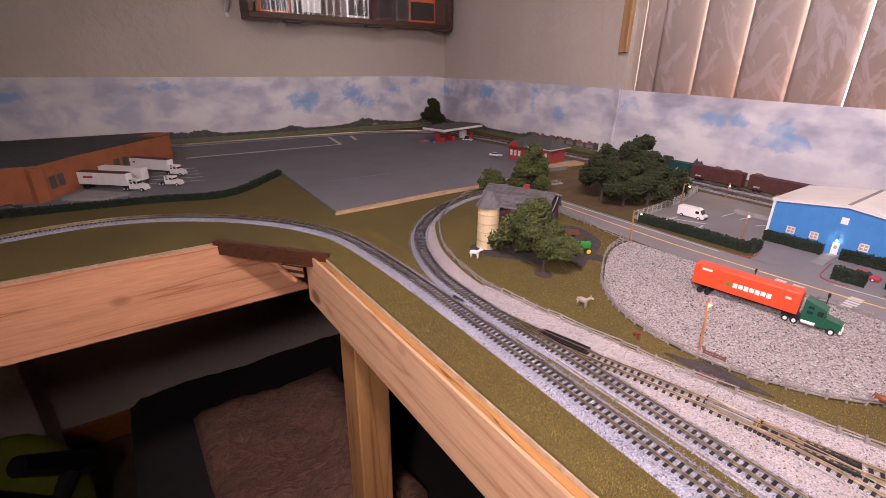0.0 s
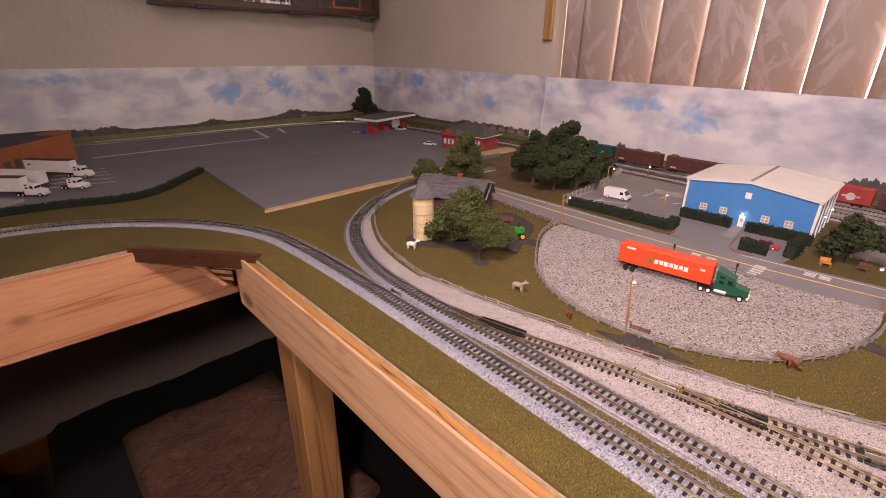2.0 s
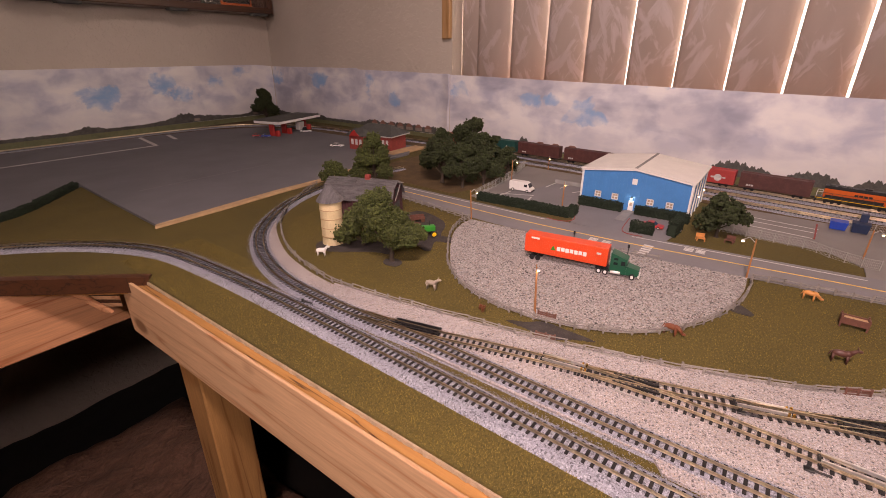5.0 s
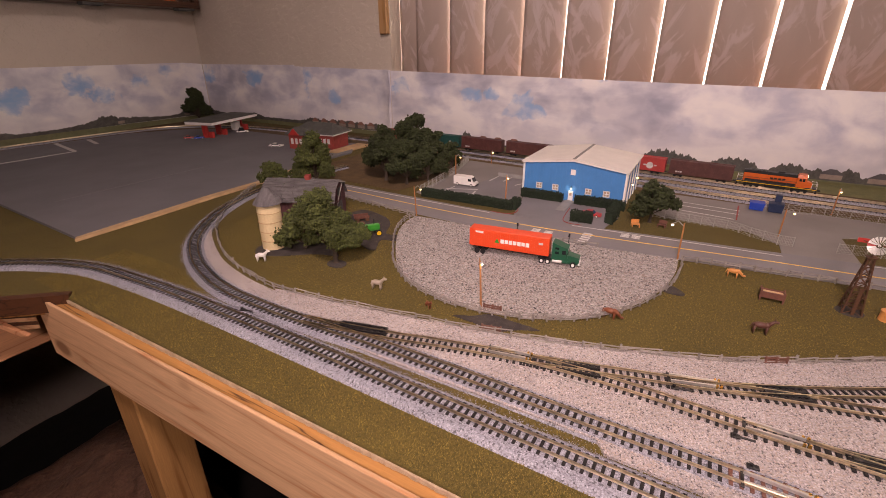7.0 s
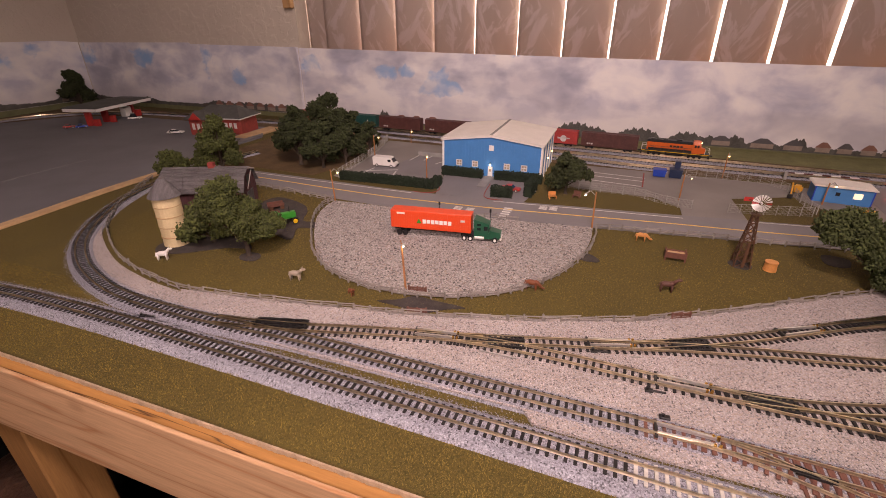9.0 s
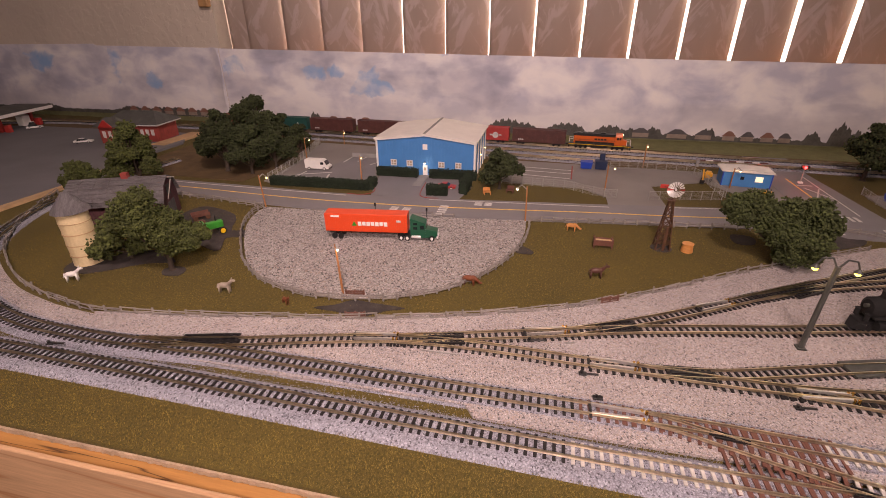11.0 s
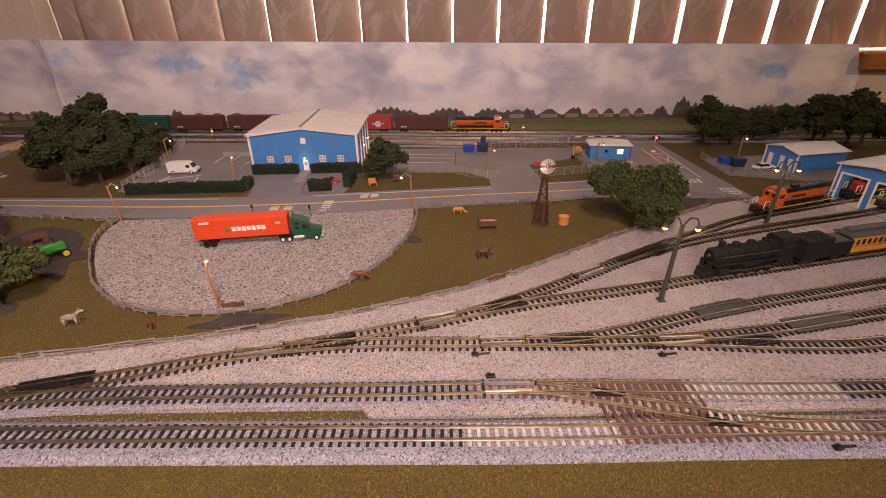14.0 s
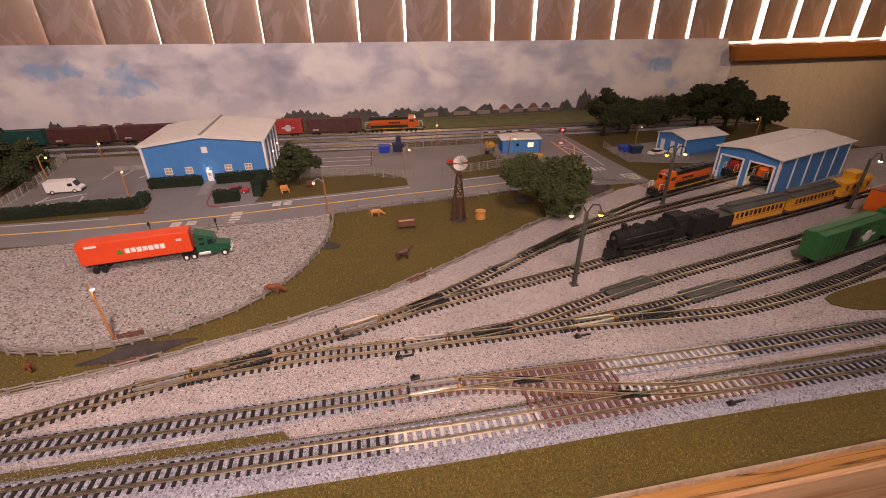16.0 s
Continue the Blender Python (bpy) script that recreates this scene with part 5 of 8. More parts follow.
def small_car(name, x, y, rz, body, label, z=0.0012, L=0.030, w=0.0118, h=0.0092):
    ob = thing(name, x, y, z, rz, label, "car")
    part("body", made(hull, [(a * L, s * w / 2, zz) for a, zz in ((-0.5, 0.0022), (0.5, 0.0022), (-0.49, 0.0052), (0.49, 0.0046)) for s in (-1, 1)] + [(a * L, s * w / 2 * 0.93, 0.0058) for a in (-0.46, 0.2) for s in (-1, 1)]), body, ob)
    part("cabin", made(hull, [(a * L, s * w / 2 * k, zz) for a, zz, k in ((-0.36, 0.0056, 0.92), (0.20, 0.0056, 0.92), (-0.22, h, 0.75), (0.05, h, 0.75)) for s in (-1, 1)]), M_GLASS, ob)
    part("roof", made(box, -0.23 * L, -w * 0.38, h - 0.0003, 0.06 * L, w * 0.38, h + 0.0004, b=0.0003), body, ob)
    for dx in (-0.30, 0.30):
        for s in (-1, 1):
            wheel(ob, dx * L, s * (w / 2 - 0.0005), 0.0022, 0.72)
    return ob


small_car("red_car", 0.724, 0.118, -90, M_RED, "small red car parked behind a low hedge")
small_car("white_car", 0.762, -0.572, -78, M_WHITE, "white car parked before the small blue hall", L=0.036)
small_car("white_pickup", 0.853, 0.955, -60, M_WHITE, "white pickup truck on the tarmac", 0.0045, L=0.036)
small_car("blue_car", 0.825, 1.235, -30, M_BLUE, "small blue car beside the fuel station", 0.0045, L=0.026)


def delivery_van(x, y, rz, label, z=0.0012):
    ob = thing("delivery_van", x, y, z, rz, label, "van")
    bm = bmesh.new()
    prism(bm, [(-0.021, 0.003), (0.0235, 0.003), (0.0238, 0.0075), (0.0195, 0.0095), (0.0150, 0.0165), (0.011, 0.0185), (-0.0205, 0.0185), (-0.0215, 0.017)], -0.0075, 0.0075, lambda u, v, w: (u, w, v))
    part("body", bm, M_WHITE, ob)
    part("windscreen", made(hull, [(0.0192, s * 0.0062, 0.0100) for s in (-1, 1)] + [(0.0154, s * 0.0060, 0.0164) for s in (-1, 1)] + [(0.0198, s * 0.0062, 0.0102) for s in (-1, 1)] + [(0.016, s * 0.0060, 0.0167) for s in (-1, 1)]), M_GLASS, ob)
    for s in (-1, 1):
        part("side_window", made(box, 0.0085, s * 0.0072, 0.0105, 0.0145, s * 0.0078, 0.0150, b=0.0002), M_GLASS, ob)
        part("headlight", made(box, 0.0222, s * 0.0052 - 0.001, 0.0062, 0.0241, s * 0.0052 + 0.001, 0.0080), M_SILVER, ob)
    part("bumper", made(box, 0.0225, -0.0072, 0.0026, 0.0245, 0.0072, 0.0048, b=0.0004), M_BLACK, ob)
    for dx in (-0.0135, 0.0150):
        for s in (-1, 1):
            wheel(ob, dx, s * 0.0066, 0.0030, 0.95)


delivery_van(0.781, 0.366, -88, "white delivery van parked in the car park")


# ---- rolling stock ----
RAIL_TOP = 0.0059


def on_track(pts, y, after=0.0):
    """Place and heading on a track where it passes y; the heading goes towards smaller y."""
    line = spline(pts, 0.004)
    i = int(np.argmin(np.abs(line[:, 1] - y) + np.where(line[:, 0] < 0.24, 9, 0)))
    d, _ = normals(line)
    q = d[i] if d[i][1] < 0 else -d[i]
    return line[i][0], line[i][1], math.degrees(math.atan2(q[1], q[0]))


def bogie(ob, x, n=2, gap=0.011):
    b = part("bogie", made(box, x - gap * (n - 1) / 2 - 0.003, -0.0062, 0.0022, x + gap * (n - 1) / 2 + 0.003, 0.0062, 0.0048, b=0.0004), M_BLACK, ob)
    for k in range(n):
        for s in (-1, 1):
            part("wheel", made(tube, (x + gap * (k - (n - 1) / 2), s * 0.0040, 0.0027), (x + gap * (k - (n - 1) / 2), s * 0.0052, 0.0027), 0.0027, 0.0027, 14), M_BLACK, b)


def boxcar(track_pts, y, body, label, z=RAIL_TOP, L=0.108, marks=None, ribs=14, roof=None, h=0.0330, door=None):
    x, y, rz = on_track(track_pts, y)
    ob = thing("boxcar", x, y, z, rz, label, "boxcar", "boxcars")
    w = 0.0182
    part("body", made(box, -L / 2, -w / 2, 0.0058, L / 2, w / 2, h - 0.0015, b=0.0003), body, ob)
    bm = bmesh.new()
    prism(bm, [(-w / 2 - 0.0003, h - 0.0016), (w / 2 + 0.0003, h - 0.0016), (w / 2, h - 0.0008), (0, h), (-w / 2, h - 0.0008)], -L / 2 - 0.0003, L / 2 + 0.0003, lambda u, v, ww: (ww, u, v))
    part("roof", bm, roof or body, ob)
    part("roof_walk", made(box, -L / 2, -0.0016, h - 0.0002, L / 2, 0.0016, h + 0.0006), roof or body, ob)
    bm = bmesh.new()
    for k in range(ribs + 1):
        u = -L / 2 + 0.001 + (L - 0.002) * k / ribs
        for s in (-1, 1):
            box(bm, u - 0.0003, s * w / 2, 0.0062, u + 0.0003, s * (w / 2 + 0.0003), h - 0.002)
    part("side_ribs", bm, body, ob)
    for s in (-1, 1):
        part("sliding_door", made(box, -0.0085, s * (w / 2 + 0.0001), 0.0070, 0.0085, s * (w / 2 + 0.0007), h - 0.0030, b=0.0002), door or body, ob)
        part("ladder", made(box, L / 2 - 0.0045, s * (w / 2 + 0.0003), 0.0065, L / 2 - 0.0015, s * (w / 2 + 0.0006), 0.0200), body, ob)
    for s in (-1, 1):
        bogie(ob, s * (L / 2 - 0.017))
        part("coupler", made(box, s * L / 2, -0.001, 0.0045, s * (L / 2 + 0.006), 0.001, 0.0062), M_BLACK, ob)
    if marks == "letters":
        for s in (-1, 1):
            for c in (-0.030, 0.004, 0.036):
                part("letter_mark", made(box, s * c - 0.004, s * (w / 2 + 0.0004), 0.0150, s * c + 0.004, s * (w / 2 + 0.0009), 0.0255), M_YELLOWPAINT, ob, "yellow bar in place of a letter")
    elif marks == "emblem":
        for s in (-1, 1):
            part("emblem", made(tube, (-s * 0.026, s * w / 2, 0.0165), (-s * 0.026, s * (w / 2 + 0.0006), 0.0165), 0.0065, 0.0065, 18), M_LINE_W, ob, "round white mark")
            logo_bars(ob, 0.014 if s < 0 else -0.040, 0.040 if s < 0 else -0.014, 0.0155, 0.0185, s * (w / 2 + 0.0004), 4, M_LINE_W)
    elif marks == "plates":
        for s in (-1, 1):
            logo_bars(ob, -0.042, -0.020, 0.0165, 0.0215, s * (w / 2 + 0.0004), 1, M_LINE_W)
            part("triangle_mark", made(prism, [(0.024, 0.0125), (0.036, 0.0125), (0.030, 0.0215)], s * (w / 2 + 0.0003), s * (w / 2 + 0.0008), lambda u, v, ww: (u, ww, v)), M_LINE_W, ob, "white triangle mark")
    elif marks == "small":
        for s in (-1, 1):
            logo_bars(ob, -0.042, -0.030, 0.0095, 0.0125, s * (w / 2 + 0.0004), 3, M_LINE_W)
    return ob


def diesel(track_pts, y, label, z=RAIL_TOP, L=0.118, flip=False, at=None):
    x, y, rz = on_track(track_pts, y)
    if at:
        x, y, rz = at
    ob = thing("diesel_locomotive", x, y, z, rz + (180 if flip else 0), label, "locomotive", "diesel locomotives")
    ob.scale = (1.0, 1.1, 1.27)
    part("frame", made(box, -L / 2, -0.0088, 0.0060, L / 2, 0.0088, 0.0082, b=0.0003), M_BLACK, ob)
    hood = part("long_hood", made(box, -L / 2 + 0.009, -0.0058, 0.0080, L / 2 - 0.030, 0.0058, 0.0225, b=0.0008), M_LOCO_ORANGE, ob)
    part("hood_top", made(box, -L / 2 + 0.0088, -0.0060, 0.0190, L / 2 - 0.030, 0.0060, 0.0237, b=0.0010), M_BLACK, ob, "black hood top")
    for s in (-1, 1):
        part("stripe", made(box, -L / 2 + 0.012, s * 0.0057, 0.0082, L / 2 - 0.031, s * 0.0060, 0.0116), M_BLACK, ob)
        part("stripe", made(box, -L / 2, s * 0.0087, 0.0066, L / 2, s * 0.0090, 0.0074), M_YELLOWPAINT, ob)
        logo_bars(ob, -0.010, 0.014, 0.0142, 0.0168, s * 0.0060, 4, M_BLACK)
    for k in range(3):
        part("roof_fan", made(tube, (-L / 2 + 0.018 + 0.011 * k, 0, 0.0235), (-L / 2 + 0.018 + 0.011 * k, 0, 0.0250), 0.0046, 0.0042, 16), M_DARKPOLE, ob)
    part("exhaust", made(box, 0.0, -0.0025, 0.0235, 0.010, 0.0025, 0.0255, b=0.0004), M_BLACK, ob)
    cx = L / 2 - 0.030
    cab = part("cab", made(hull, [(cx + a, s * b, zz) for a, b, zz in ((0, 0.0088, 0.0080), (0.0135, 0.0088, 0.0080), (0, 0.0088, 0.0210), (0.0135, 0.0088, 0.0210), (0.0008, 0.0062, 0.0252), (0.0130, 0.0062, 0.0252)) for s in (-1, 1)]), M_LOCO_ORANGE, ob)
    for s in (-1, 1):
        part("cab_window", made(box, cx + 0.003, s * 0.0086, 0.0165, cx + 0.0065, s * 0.0090, 0.0202), M_GLASS, cab)
        part("cab_window", made(box, cx + 0.0075, s * 0.0086, 0.0165, cx + 0.0110, s * 0.0090, 0.0202), M_GLASS, cab)
        part("front_window", made(box, cx + 0.0130, s * 0.0045 - 0.0022, 0.0172, cx + 0.0139, s * 0.0045 + 0.0022, 0.0205), M_GLASS, cab)
    part("nose", made(hull, [(cx + a, s * b, zz) for a, b, zz in ((0.0133, 0.0056, 0.0080), (0.0225, 0.0050, 0.0080), (0.0133, 0.0056, 0.0165), (0.0218, 0.0046, 0.0150)) for s in (-1, 1)]), M_LOCO_ORANGE, ob)
    part("headlight", made(tube, (cx + 0.0134, 0, 0.0228), (cx + 0.0146, 0, 0.0228), 0.0012, 0.0012, 12), M_LINE_W if flip or at else M_BULB, cab)
    part("number_board", made(box, cx + 0.0130, -0.0045, 0.0215, cx + 0.0137, 0.0045, 0.0225), M_LINE_W, cab)
    for e in (-1, 1):
        part("pilot", made(hull, [(e * a, s * 0.0082, zz) for a, zz in ((L / 2 - 0.002, 0.0018), (L / 2 + 0.0012, 0.0015), (L / 2 - 0.002, 0.0064), (L / 2, 0.0064)) for s in (-1, 1)]), M_BLACK, ob)
        part("coupler", made(box, e * L / 2, -0.0012, 0.0042, e * (L / 2 + 0.006), 0.0012, 0.0062), M_BLACK, ob)
        for s in (-1, 1):
            rail = bmesh.new()
            tube(rail, (e * (L / 2 - 0.0005), s * 0.0072, 0.0030), (e * (L / 2 - 0.0005), s * 0.0072, 0.0150), 0.0004, n=6)
            tube(rail, (e * (L / 2 - 0.0005), s * 0.0072, 0.0150), (e * (L / 2 - 0.008), s * 0.0080, 0.0150), 0.0004, n=6)
            tube(rail, (e * (L / 2 - 0.008), s * 0.0080, 0.0150), (e * (L / 2 - 0.008), s * 0.0080, 0.0080), 0.0004, n=6)
            part("grab_rail", rail, M_WHITE, ob, "white grab rail")
    for s in (-1, 1):
        walkway = bmesh.new()
        tube(walkway, (-L / 2 + 0.008, s * 0.0084, 0.0145), (cx, s * 0.0084, 0.0145), 0.0003, n=6)
        for k in range(7):
            u = -L / 2 + 0.008 + (cx + L / 2 - 0.008) * k / 6
            tube(walkway, (u, s * 0.0084, 0.0080), (u, s * 0.0084, 0.0145), 0.0003, n=6)
        part("hand_rail", walkway, M_DARKPOLE, ob)
    part("fuel_tank", made(box, -0.016, -0.0070, 0.0020, 0.016, 0.0070, 0.0060, b=0.0010), M_BLACK, ob)
    bogie(ob, -L / 2 + 0.024, 3, 0.0095)
    bogie(ob, L / 2 - 0.024, 3, 0.0095)
    return ob


# the freight train along the backdrop
TZ = 0.0040 + 0.0029
diesel(BACK_1, -0.135, "orange and black diesel locomotive heading a freight train", TZ)
for y, body, marks, lab in ((-0.016, M_OXIDE, "small", "dark brown boxcar behind the locomotive"), (0.102, M_BOXRED, "emblem", "red boxcar with a round white mark"),
                            (0.220, M_MKTGREEN, "letters", "dark green boxcar with yellow letter bars"), (0.338, M_OXIDE, "small", "dark brown boxcar in the freight train"),
                            (0.456, M_OXIDE, "small", "weathered brown boxcar in the freight train"), (0.574, M_TEAL, "plates", "teal green boxcar with white marks"),
                            (0.692, M_RUST, "small", "rust red boxcar in the freight train")):
    boxcar(BACK_1, y, body, lab, TZ, marks=marks)
# in the yard
diesel(TRACK_C, -0.492, "orange and black diesel locomotive entering the shed", RAIL_TOP + 0.0001, flip=True)
# the nose looks back along the track
for y, body, lab in ((-0.533, M_BOXGREEN, "bright green boxcar in the yard, black panel for its open door"), (-0.652, M_BOXGREEN, "bright green boxcar at the yard end")):
    # closed doors coloured black for the shaded inside of an open doorway
    boxcar(TRACK_E, y, body, lab, marks="emblem" if y > -0.6 else None, door=M_BLACK)
boxcar(TRACK_D, -0.705, M_LOCO_ORANGE, "orange red boxcar in the yard", roof=M_RUST)
boxcar(TRACK_D, -0.815, M_OXIDE, "brown boxcar at the yard end")


def coach(y, label, L=0.094, cab=False):
    x, y, rz = on_track(TRACK_C1, y)
    ob = thing("caboose" if cab else "passenger_coach", x, y, RAIL_TOP, rz, label, "caboose" if cab else "coach", "" if cab else "yellow coaches")
    ob.scale = (1.0, 1.08, 1.22)
    w = 0.0172
    part("body", made(box, -L / 2 + 0.004, -w / 2, 0.0062, L / 2 - 0.004, w / 2, 0.0205, b=0.0003), M_YELLOW, ob)
    part("floor_frame", made(box, -L / 2, -w / 2, 0.0050, L / 2, w / 2, 0.0064), M_MAROON, ob)
    roofm = M_YELLOW if cab else M_GREYROOF
    bm = bmesh.new()
    prism(bm, [(-w / 2 - 0.0008, 0.0203), (w / 2 + 0.0008, 0.0203), (w / 2, 0.0216), (0.0045, 0.0232), (-0.0045, 0.0232), (-w / 2, 0.0216)], -L / 2, L / 2, lambda u, v, ww: (ww, u, v))
    part("roof", bm, roofm, ob)
    if cab:
        part("cupola", made(box, -0.009, -0.0068, 0.0228, 0.009, 0.0068, 0.0290, b=0.0004), M_YELLOW, ob)
        part("cupola_roof", made(box, -0.010, -0.0075, 0.0289, 0.010, 0.0075, 0.0298, b=0.0003), M_YELLOW, ob)
    else:
        part("clerestory", made(box, -L / 2 + 0.003, -0.0042, 0.0230, L / 2 - 0.003, 0.0042, 0.0258, b=0.0008), M_GREYROOF, ob)
    n = 4 if cab else 11
    for k in range(n):
        u = -L / 2 + 0.011 + (L - 0.022) * k / (n - 1)
        for s in (-1, 1):
            part("window", made(box, u - 0.0021, s * w / 2 - 0.0001, 0.0132, u + 0.0021, s * w / 2 + s * 0.0003, 0.0180), M_GLASS if k % 3 else M_MAROON, ob)
    for s in (-1, 1):
        part("stripe", made(box, -L / 2 + 0.004, s * w / 2, 0.0114, L / 2 - 0.004, s * (w / 2 + 0.0003), 0.0120), M_RED, ob)
    for e in (-1, 1):
        part("end_door", made(box, e * (L / 2 - 0.0042), -0.0022, 0.0066, e * (L / 2 - 0.0036), 0.0022, 0.0170), M_GLASS, ob)
        bogie(ob, e * (L / 2 - 0.016))


coach(-0.498, "yellow wooden passenger coach with a dark grey roof")
coach(-0.592, "yellow wooden passenger coach with a dark grey roof")
coach(-0.678, "plain yellow caboose with a cupola", 0.066, True)


def steam_engine(y0):
    x, y, rz = on_track(TRACK_C1, y0)
    ob = thing("steam_locomotive", x, y, RAIL_TOP, rz + 180, "dull black steam locomotive with pipes and domes", "locomotive")
    ob.scale = (0.97, 1.12, 1.22)
    part("frame", made(box, -0.040, -0.0050, 0.0050, 0.054, 0.0050, 0.0078, b=0.0004), M_STEAM, ob)
    part("boiler", made(tube, (-0.026, 0, 0.0165), (0.046, 0, 0.0165), 0.0082, 0.0074, 24), M_STEAM, ob, "", True)
    part("smokebox_front", made(tube, (0.046, 0, 0.0165), (0.0475, 0, 0.0165), 0.0068, 0.0055, 24), M_STEAM, ob)
    part("headlight", made(tube, (0.0475, 0, 0.0180), (0.0505, 0, 0.0180), 0.0013, 0.0015, 12), M_DARKPOLE, ob)
    for s in (-1, 1):
        part("air_pump", made(tube, (0.0495, s * 0.0045, 0.0085), (0.0495, s * 0.0045, 0.0135), 0.0018, 0.0018, 10), M_STEAM, ob)
        part("air_tank", made(tube, (-0.004, s * 0.0082, 0.0098), (0.016, s * 0.0082, 0.0098), 0.0016, 0.0016, 10), M_STEAM, ob)
        part("hand_rail", made(tube, (-0.022, s * 0.0078, 0.0205), (0.044, s * 0.0072, 0.0205), 0.0003, n=6), M_STEAM, ob)
        part("main_rod", made(hull, [(0.034, s * 0.0080, 0.0056), (0.034, s * 0.0085, 0.0068), (0.006, s * 0.0080, 0.0038), (0.006, s * 0.0085, 0.0050)]), M_DARKPOLE, ob)
    part("generator", made(tube, (-0.014, -0.003, 0.0256), (-0.014, 0.003, 0.0256), 0.0014, n=10), M_STEAM, ob)
    part("whistle", made(tube, (-0.006, 0.002, 0.0240), (-0.006, 0.002, 0.0290), 0.0005, n=6), M_STEAM, ob)
    part("smokestack", made(tube, (0.037, 0, 0.0238), (0.037, 0, 0.0288), 0.0026, 0.0030, 14), M_STEAM, ob)
    part("sand_dome", made(ball, (0.020, 0, 0.0246), 0.0042, 2, 1.2, 0.9, 0.7), M_STEAM, ob, "", True)
    part("steam_dome", made(ball, (0.003, 0, 0.0246), 0.0042, 2, 1.2, 0.9, 0.7), M_STEAM, ob, "", True)
    part("bell", made(ball, (0.029, 0, 0.0252), 0.0017, 1), M_STEAM, ob)
    for u in (0.034, 0.016, -0.002, -0.016):
        part("boiler_band", made(tube, (u - 0.0004, 0, 0.0165), (u + 0.0004, 0, 0.0165), 0.0084, 0.0084, 24), M_STEAM, ob)
    part("cab", made(hull, [(a, s * b, zz) for a, b, zz in ((-0.042, 0.0088, 0.0078), (-0.025, 0.0088, 0.0078), (-0.042, 0.0088, 0.0258), (-0.025, 0.0088, 0.0258), (-0.044, 0.0060, 0.0285), (-0.024, 0.0060, 0.0285)) for s in (-1, 1)]), M_STEAM, ob)
    for s in (-1, 1):
        part("cab_window", made(box, -0.038, s * 0.0087, 0.0185, -0.030, s * 0.0091, 0.0238), M_GLASS, ob)
        part("running_board", made(box, -0.025, s * 0.0060, 0.0112, 0.047, s * 0.0092, 0.0120), M_STEAM, ob)
        part("cylinder", made(tube, (0.032, s * 0.0082, 0.0062), (0.043, s * 0.0082, 0.0062), 0.0032, 0.0032, 14), M_STEAM, ob)
        part("side_rod", made(box, -0.022, s * 0.0069, 0.0044, 0.034, s * 0.0075, 0.0054), M_DARKPOLE, ob)
        for k in range(4):
            w = part("driver_wheel", made(tube, (-0.019 + 0.0125 * k, s * 0.0050, 0.0055), (-0.019 + 0.0125 * k, s * 0.0066, 0.0055), 0.0055, 0.0055, 18), M_STEAM, ob)
        for u in (0.034, 0.044):
            part("pilot_wheel", made(tube, (u, s * 0.0044, 0.0030), (u, s * 0.0056, 0.0030), 0.0030, 0.0030, 14), M_STEAM, ob)
        part("air_pipe", made(tube, (-0.025, s * 0.0080, 0.0190), (0.040, s * 0.0076, 0.0185), 0.0004, n=6), M_DARKPOLE, ob)
    part("cowcatcher", made(hull, [(0.050, s * 0.0078, 0.0062) for s in (-1, 1)] + [(0.050, s * 0.0078, 0.0016) for s in (-1, 1)] + [(0.0575, s * 0.0025, 0.0014) for s in (-1, 1)] + [(0.054, s * 0.0040, 0.0062) for s in (-1, 1)]), M_STEAM, ob)
    tender = thing("tender", 0, 0, 0, 0, "black coal tender behind the steam locomotive", "tender")
    tx, ty, trz = on_track(TRACK_C1, y0 - 0.080)
    tender.matrix_basis = pose(tx, ty, RAIL_TOP, 0, 0, trz + 180) @ Matrix.Diagonal((0.97, 1.12, 1.2, 1))
    part("tank", made(box, -0.031, -0.0088, 0.0062, 0.031, 0.0088, 0.0185, b=0.0006), M_STEAM, tender)
    part("coal_bunker", made(box, -0.004, -0.0088, 0.0183, 0.031, 0.0088, 0.0235, b=0.0006), M_STEAM, tender)
    part("tank_deck", made(box, -0.0305, -0.0080, 0.0184, -0.0045, 0.0080, 0.0192, b=0.0003), M_GREYROOF, tender, "dull grey tank deck")
    rg = np.random.default_rng(5)
    pts = np.stack([rg.uniform(0, 0.029, 260), rg.uniform(-0.0075, 0.0075, 260), 0.0226 + rg.uniform(0, 0.0012, 260)], 1)
    crumbs("coal_load", pts, rg.uniform(0.0007, 0.0014, 260), M_BLACK, tender)
    for e in (-1, 1):
        bogie(tender, e * 0.019)


steam_engine(-0.345)

# ---- buildings ----
def gable_hall(name, x, y, rz, w, d, eave, apex, label, group="", over=0.004, wall=M_BLUEWALL, roof=M_WHITEROOF, rib=0.006):
    """A hall with its gable front at local x = 0 facing -x, w wide along y, d deep."""
    ob = thing(name, x, y, 0.0, rz, label, "building", group)
    bm = bmesh.new()
    prism(bm, [(-w / 2, 0), (w / 2, 0), (w / 2, eave), (0, apex), (-w / 2, eave)], 0.0, d, lambda u, v, ww: (ww, u, v))
    return ob, bm


def panel_ribs(ob, x, y0, y1, z1a, z1b, apex_y, step=0.0055):
    """Thin standing ribs on a gable front."""
    bm = bmesh.new()
    n = int((y1 - y0) / step)
    for k in range(1, n):
        yy = y0 + (y1 - y0) * k / n
        top = z1a + (z1b - z1a) * (1 - abs(yy - apex_y) / max(y1 - apex_y, apex_y - y0))
        box(bm, x - 0.0003, yy - 0.0003, 0.001, x, yy + 0.0003, top - 0.0005)
    part("panel_ribs", bm, M_BLUEWALL, ob)


